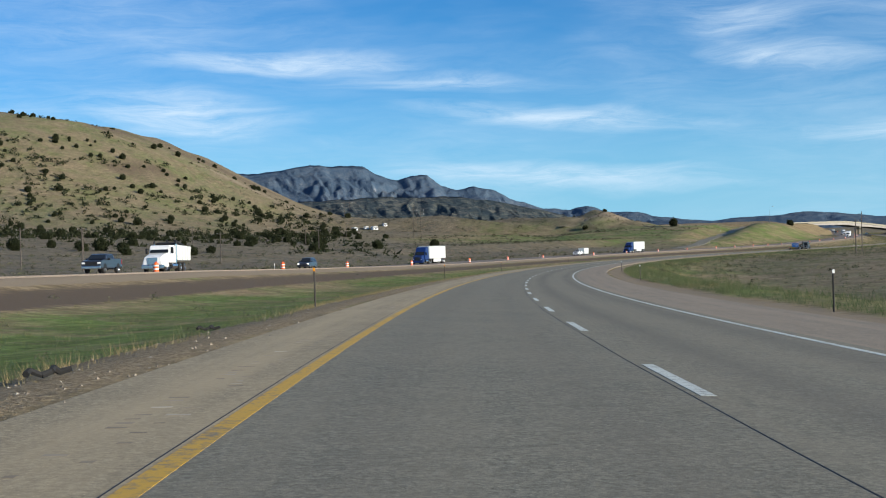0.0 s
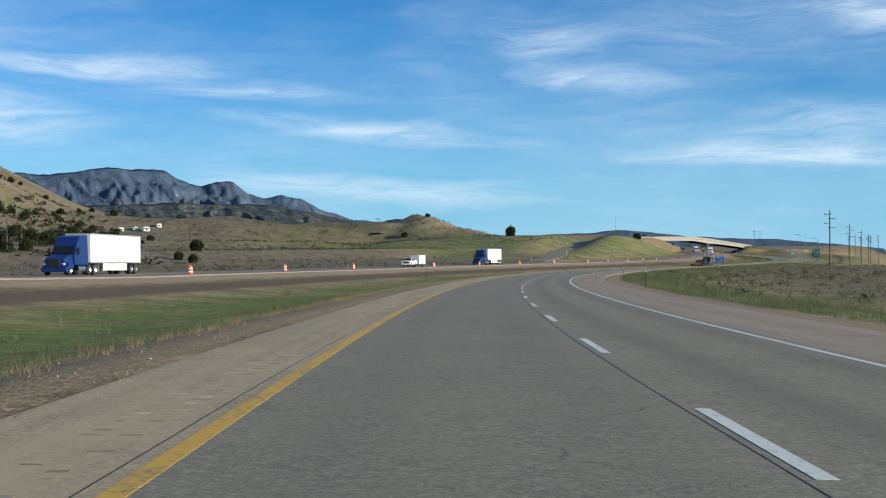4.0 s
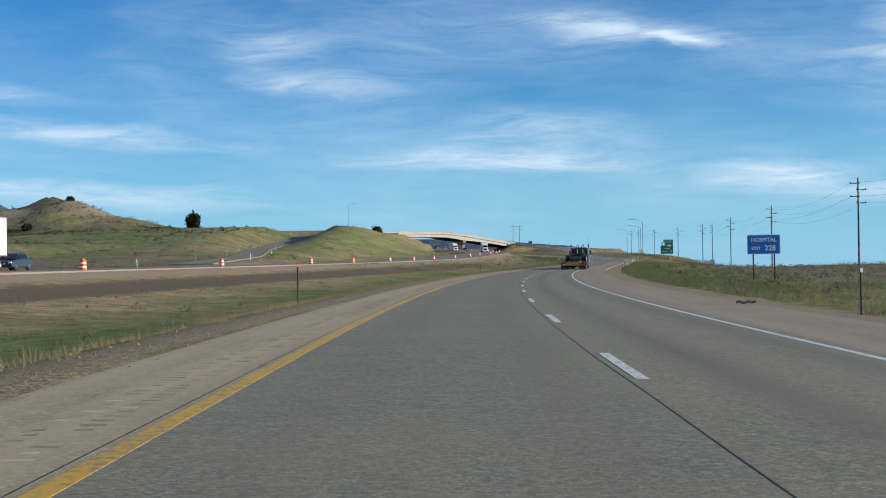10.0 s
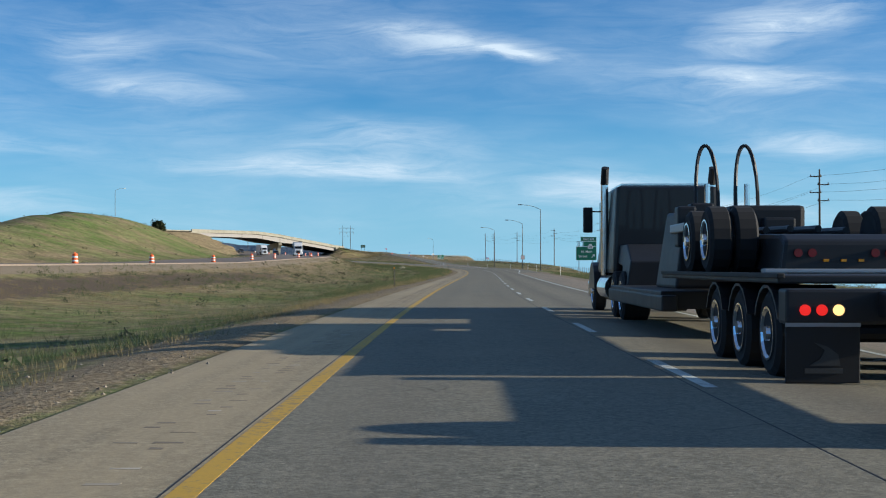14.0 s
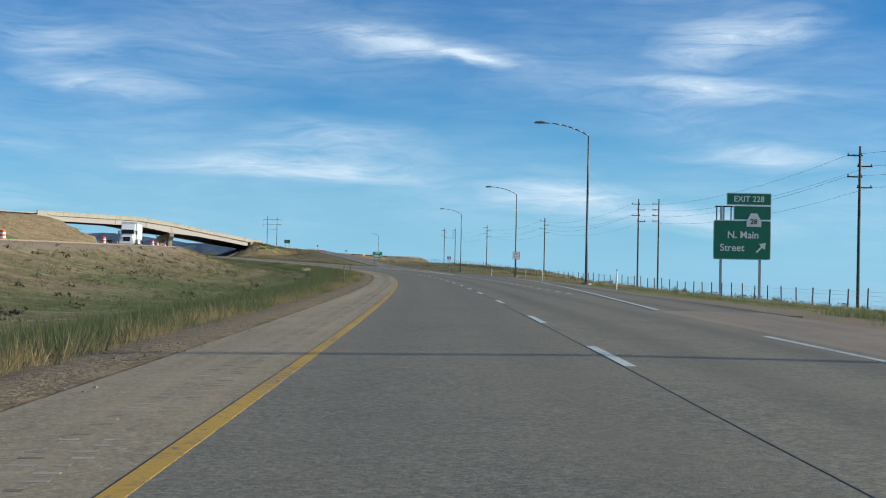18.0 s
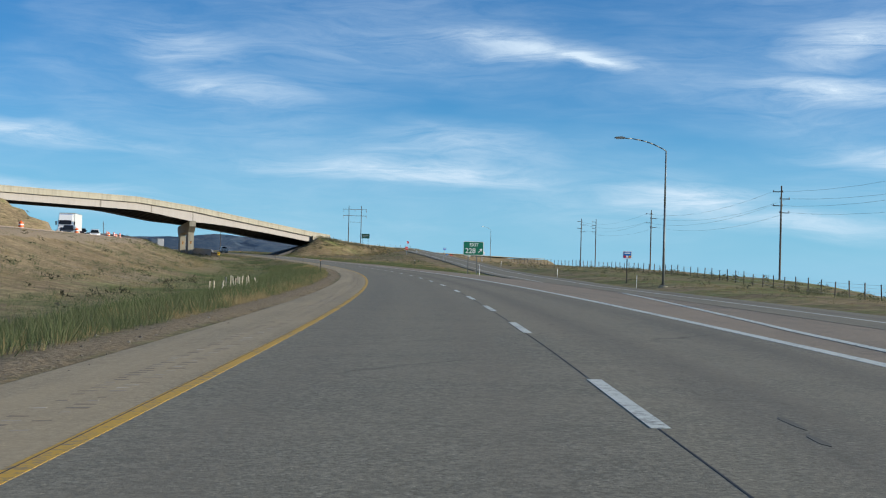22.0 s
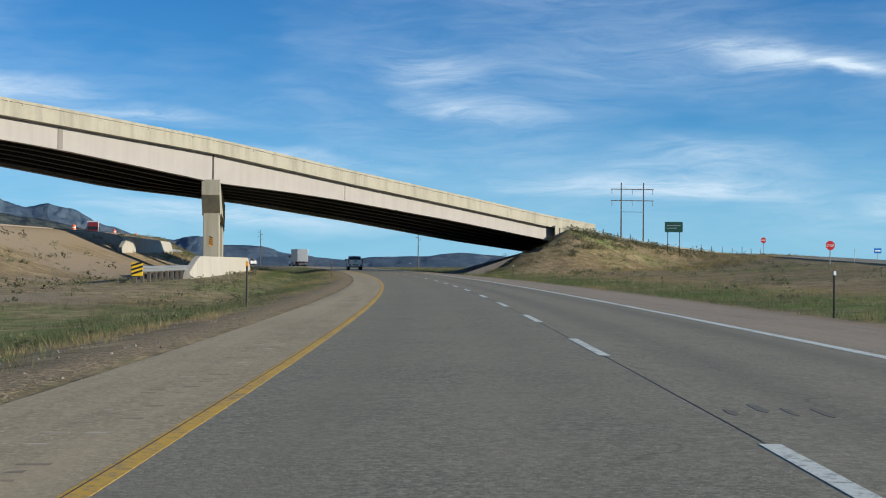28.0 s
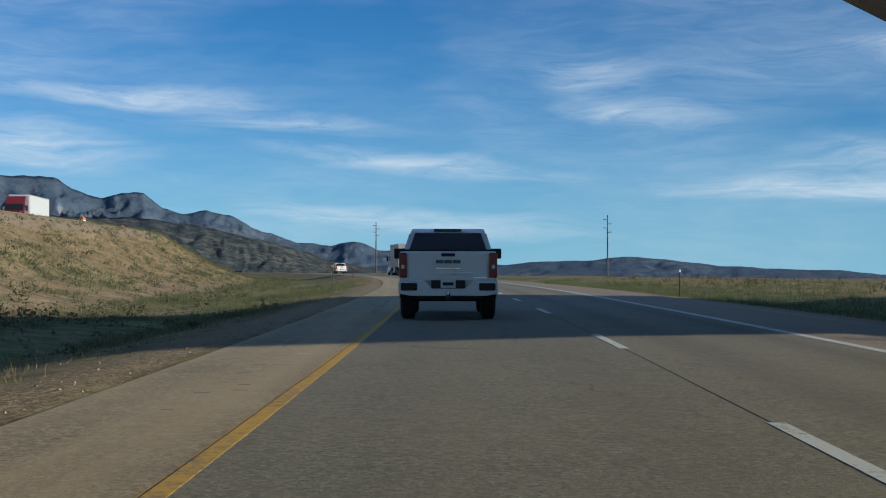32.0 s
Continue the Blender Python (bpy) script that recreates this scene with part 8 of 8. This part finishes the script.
def sow_sage():
    out = []
    for n, s0, s1, l0, l1, power, size in ((1300, 0, 700, 17, 130, 1.3, 0.9), (350, 640, 1150, 24, 60, 1.0, 0.7), (900, 1195, 1400, -11, -29, 1.0, 0.7), (420, 1030, 1290, -5.4, -10, 1.0, 0.42), (1500, 120, 720, 12, 60, 1.2, 0.75), (900, 560, 1000, -52, -150, 1.0, 0.6), (3800, 60, 760, -52, -330, 1.4, 1.1), (900, 600, 1290, -9, -28, 1.0, 0.5), (260, 1000, 1300, 12, 60, 1.0, 0.8), (500, 1150, 1330, 17, 75, 0.8, 0.8), (600, 1080, 1330, -14, -60, 1.0, 0.6),  (500, 0, 900, -6, -24, 1.0, 0.45), (500, 760, 1250, -52, -120, 1.0, 0.7)):
        s, l, x, y, z = places(n, s0, s1, l0, l1, power)
        keep = ~((s > 560) & (l < -47) & (abs(l - ramp_centre(s)[0]) < 5)) & ~((l > 8) & (s > 720) & (abs(l - exit_centre(s)[0]) < 7)) & ~under_bridge(x, y) & ~((s > 560) & (s < 1000) & (l < -52) & (l > -190) & (rng.uniform(0, 1, n) < 0.6))
        x, y, z = x[keep], y[keep], z[keep]
        r = rng.uniform(0.3, 0.75, len(x)) * size
        out.append(shards(x, y, z - 0.05, r, r * rng.uniform(0.8, 1.2, len(x)), 34, 0.135))
    # a ragged row along the fence
    s = rng.uniform(665, 1060, 420)
    l = fence_line(s) + rng.normal(0.3, 1.1, 420)
    keep = mottle(s, l, 14.0, 8) > -0.25
    s, l = s[keep], l[keep]
    h = np.interp(s, RS, RH)
    x, y = np.interp(s, RS, RX) + l * np.cos(h), np.interp(s, RS, RY) - l * np.sin(h)
    r = rng.uniform(0.25, 0.65, len(s))
    out.append(shards(x, y, heights(s, l, x, y) - 0.05, r, r * rng.uniform(0.8, 1.3, len(s)), 50, 0.11))
    far = []
    for n, s0, s1, l0, l1, power, size in ((3600, 80, 900, -54, -420, 1.3, 1.0), (1500, 560, 900, -110, -330, 1.0, 1.15), (2600, 700, 1060, -170, -520, 1.0, 1.3), (900, 100, 700, 14, 120, 1.3, 0.8), (500, 640, 1290, -10, -28, 1.0, 0.55)):
        s, l, x, y, z = places(n, s0, s1, l0, l1, power)
        keep = (mottle(x, y, 26.0, 11) > -0.2) & ~((s > 560) & (l < -47) & (abs(l - ramp_centre(s)[0]) < 6)) & ~under_bridge(x, y) & ~((s > 540) & (s < 1000) & (l < -52) & (l > -112))
        x, y, z = x[keep], y[keep], z[keep]
        r = rng.uniform(0.3, 0.95, len(x)) * size
        far.append(shards(x, y, z - 0.05, r, r * rng.uniform(0.75, 1.1, len(x)), 26, 0.15))
    triangles("greasewood", np.concatenate(far), DARK_BRUSH, "dark olive brush dotted over the flats", "shrubs")
    triangles("sagebrush", np.concatenate(out), SAGE, "grey-green sagebrush scattered over the flats", "shrubs")


sow_sage()


def juniper(m, label, tall=3.2, wide=1.7, group="junipers on the hillside", seed=0):
    e = thing("tree", m, label, "tree", group)
    bm = rodded((0, 0, -0.4), (0.05, 0.02, tall * 0.4), 0.17, 0.10, 8)
    for k in range(5):
        a = k * 1.3 + seed
        rod(bm, (0, 0, tall * (0.15 + 0.05 * k)), (wide * 0.5 * math.cos(a), wide * 0.5 * math.sin(a), tall * (0.4 + 0.07 * k)), 0.06, 0.02, 6)
    part("trunk", bm, WOOD, e)
    n = 170
    u = rng.normal(size=(n, 3))
    u /= np.linalg.norm(u, axis=1)[:, None]
    c = np.stack([u[:, 0] * wide * 0.62, u[:, 1] * wide * 0.62, tall * 0.46 + u[:, 2] * tall * 0.44], -1) * rng.uniform(0.75, 1.05, n)[:, None]
    pts = []
    for p in c:
        k = 9
        d = rng.normal(size=(k, 3)) * wide * 0.14 + p
        pts.append((d[:, None] + rng.normal(size=(k, 3, 3)) * wide * 0.12).reshape(-1, 3))
    ob = triangles("crown", np.concatenate(pts), JUNIPER, "", "")
    ob.parent = e
    return e


kinds = [juniper(pose(-60, 640, ground_z(-60, 640)), "dark green juniper on the dry hillside", 3.0, 1.8, seed=0.3), juniper(pose(-120, 700, ground_z(-120, 700)), "squat dark juniper among sagebrush", 2.2, 1.7, seed=1.9)]
spots = []
for _ in range(9000):
    if len(spots) >= 285:
        break
    x, y = rng.uniform(-420, 40), rng.uniform(420, 1200)
    if x > 60 - 0.12 * y or x < -0.37 * y - 20:
        continue
    thick = 0.1 + 0.9 * (600 < y < 960) * (x < -60)
    if ripple(np.array([x]), np.array([y]), 40.0, 2.0)[0] + rng.normal(0, 0.4) < 0.5 - thick:
        continue
    if all((x - a) ** 2 + (y - b) ** 2 > 20 for a, b in spots):
        spots.append((x, y))
for i, (x, y) in enumerate(spots):
    k = float(rng.uniform(0.6, 1.6))
    o = copy_thing(kinds[i % 2], pose(x, y, ground_z(x, y) - 0.1, 0, 0, float(rng.uniform(0, 360))))
    o.scale = (k, k, k * 0.95)
for x, y, t, w, txt in ((150.8, 848.2, 5.6, 3.3, "lone dark round tree on the grassy bank"), (266.7, 994.0, 4.6, 3.2, "dark bushy tree at the end of the overpass"), (112.9, 905.4, 2.2, 1.8, "small dark tree on top of the bare cone"), (95.0, 870.0, 2.6, 2.2, "dark bush below the broken ridge")):
    juniper(pose(x, y, ground_z(x, y) - 0.2), txt, t, w, "", seed=x)



def sow_scrub_trees():
    """Clumps of dark juniper scrub on the hillside."""
    x, y = rng.uniform(-420, 60, 9000), rng.uniform(430, 1150, 9000)
    keep = (x < 50 - 0.13 * y) & (x > -0.37 * y - 30) & (ripple(x, y, 34.0, 2.0) + 0.7 * ripple(x, y, 13.0, 5.0) + 0.75 * ((y > 600) & (y < 950) & (x < -60)) > 0.62)
    x, y = x[keep], y[keep]
    z = np.array([ground_z(float(a), float(b)) for a, b in zip(x, y)])
    r = 0.7 + 2.2 * rng.uniform(0, 1, len(x)) ** 1.8
    triangles("juniper_scrub", shards(x, y, z - 0.1, r, r * rng.uniform(0.8, 1.3, len(x)), 24, 0.26), JUNIPER, "clumps of dark juniper scrub over the hillside", "shrubs")

    # bushes on the broken ridge and along the crest of the embankment
    x, y = rng.uniform(-60, 145, 900), rng.uniform(850, 960, 900)
    keep = (abs(y - (905 + 0.35 * (113 - x))) < 40) & (ripple(x, y, 9.0, 1.0) > -0.25)
    a, o = rng.uniform(73, 112, 110), 0.6 + 5.0 * rng.uniform(0, 1, 110) ** 1.6
    x = np.r_[x[keep], BRIDGE_AT.x + a * BRIDGE_WAY.x + o * BRIDGE_BACK.x]
    y = np.r_[y[keep], BRIDGE_AT.y + a * BRIDGE_WAY.y + o * BRIDGE_BACK.y]
    z = np.array([ground_z(float(p), float(q)) for p, q in zip(x, y)])
    r = rng.uniform(0.35, 0.85, len(x)) * np.where(np.arange(len(x)) < keep.sum(), 1.3, 1.0)
    triangles("ridge_bushes", shards(x, y, z - 0.08, r, r * rng.uniform(0.8, 1.3, len(x)), 40, 0.13), SAGE, "grey-green bushes on the ridge and embankment", "shrubs")


sow_scrub_trees()


# ---- far houses ----
def house(m, w, d, h, label):
    e = thing("house", m, label, "house", "buildings on the flat")
    part("wall", boxed(-w / 2, w / 2, -d / 2, d / 2, -0.5, h), WHITE_PLASTIC, e, "white walls")
    part("roof", prism([(-w / 2 - 0.3, h), (0, h + w * 0.18), (w / 2 + 0.3, h)], -d / 2 - 0.3, d / 2 + 0.3), GALV, e, "pale metal roof")
    for x in (-w * 0.25, w * 0.25):
        win = part("window", boxed(x - 0.5, x + 0.5, -d / 2 - 0.03, -d / 2 + 0.02, h * 0.35, h * 0.75), GLASS_DARK, e)
    part("door", boxed(-0.5, 0.5, -d / 2 - 0.03, -d / 2 + 0.02, -0.2, h * 0.75), GREY_PAINT, e)
    return e


for x, y, w, d, h in ((-64, 915, 3, 6, 1.5), (-56, 920, 2.5, 4, 1.2), (-50, 916, 3.5, 7, 1.6), (-43, 925, 2.5, 4, 1.3)):
    house(on_ground(x, y, 20), w, d, h, "small white building far off on the sagebrush flat")



# ---- cut stalks ----
def stalks(m, n):
    e = thing("dry_stalks", m, "clump of pale broken stalks in the grass", "dry plants", "broken stalks")
    for i in range(n):
        x = (i - n / 2) * 0.22 + random.uniform(-0.08, 0.08)
        part("stalk", rodded((x, random.uniform(-0.2, 0.2), -0.1), (x + random.uniform(-0.25, 0.25), random.uniform(-0.2, 0.2), random.uniform(0.3, 0.75)), 0.035, 0.03, 7), STALK, e)


STALK = plain("pale_dry_stalk", (0.62, 0.55, 0.42), 0.9, vary=0.25)
for s, l, n in ((905.0, -8.6, 6), (911.0, -8.4, 7), (899.0, -8.9, 3)):
    stalks(facing(s, l), n)


# ---- litter on the shoulders ----
def scrap(m, long, label):
    e = thing("tyre_scrap", m, label, "tyre scrap", "road debris")
    bm = bmesh.new()
    last = None
    for i in range(7):
        p = Vector((long * (i / 6 - 0.5), 0.05 * math.sin(i * 1.7), 0.03 + 0.03 * math.sin(i * 2.1)))
        if last:
            rod(bm, last, p, 0.035, 0.03, 6)
        last = p
    part("tread", bm, RUBBER, e)
    return e


for s, l, long in ((12.2, -4.1, 0.55), (25, -5.2, 0.5), (295, 7.2, 0.5), (352, 7.0, 0.8), (405, 7.4, 0.9), (415, 8.3, 1.1), (428, 7.6, 0.7), (1213, -5.4, 0.4)):
    scrap(facing(s, l, 0.05 if abs(l) > 3.3 and l < 0 else 0.12, random.uniform(0, 180)), long, "black strip of torn tyre lying on the shoulder")
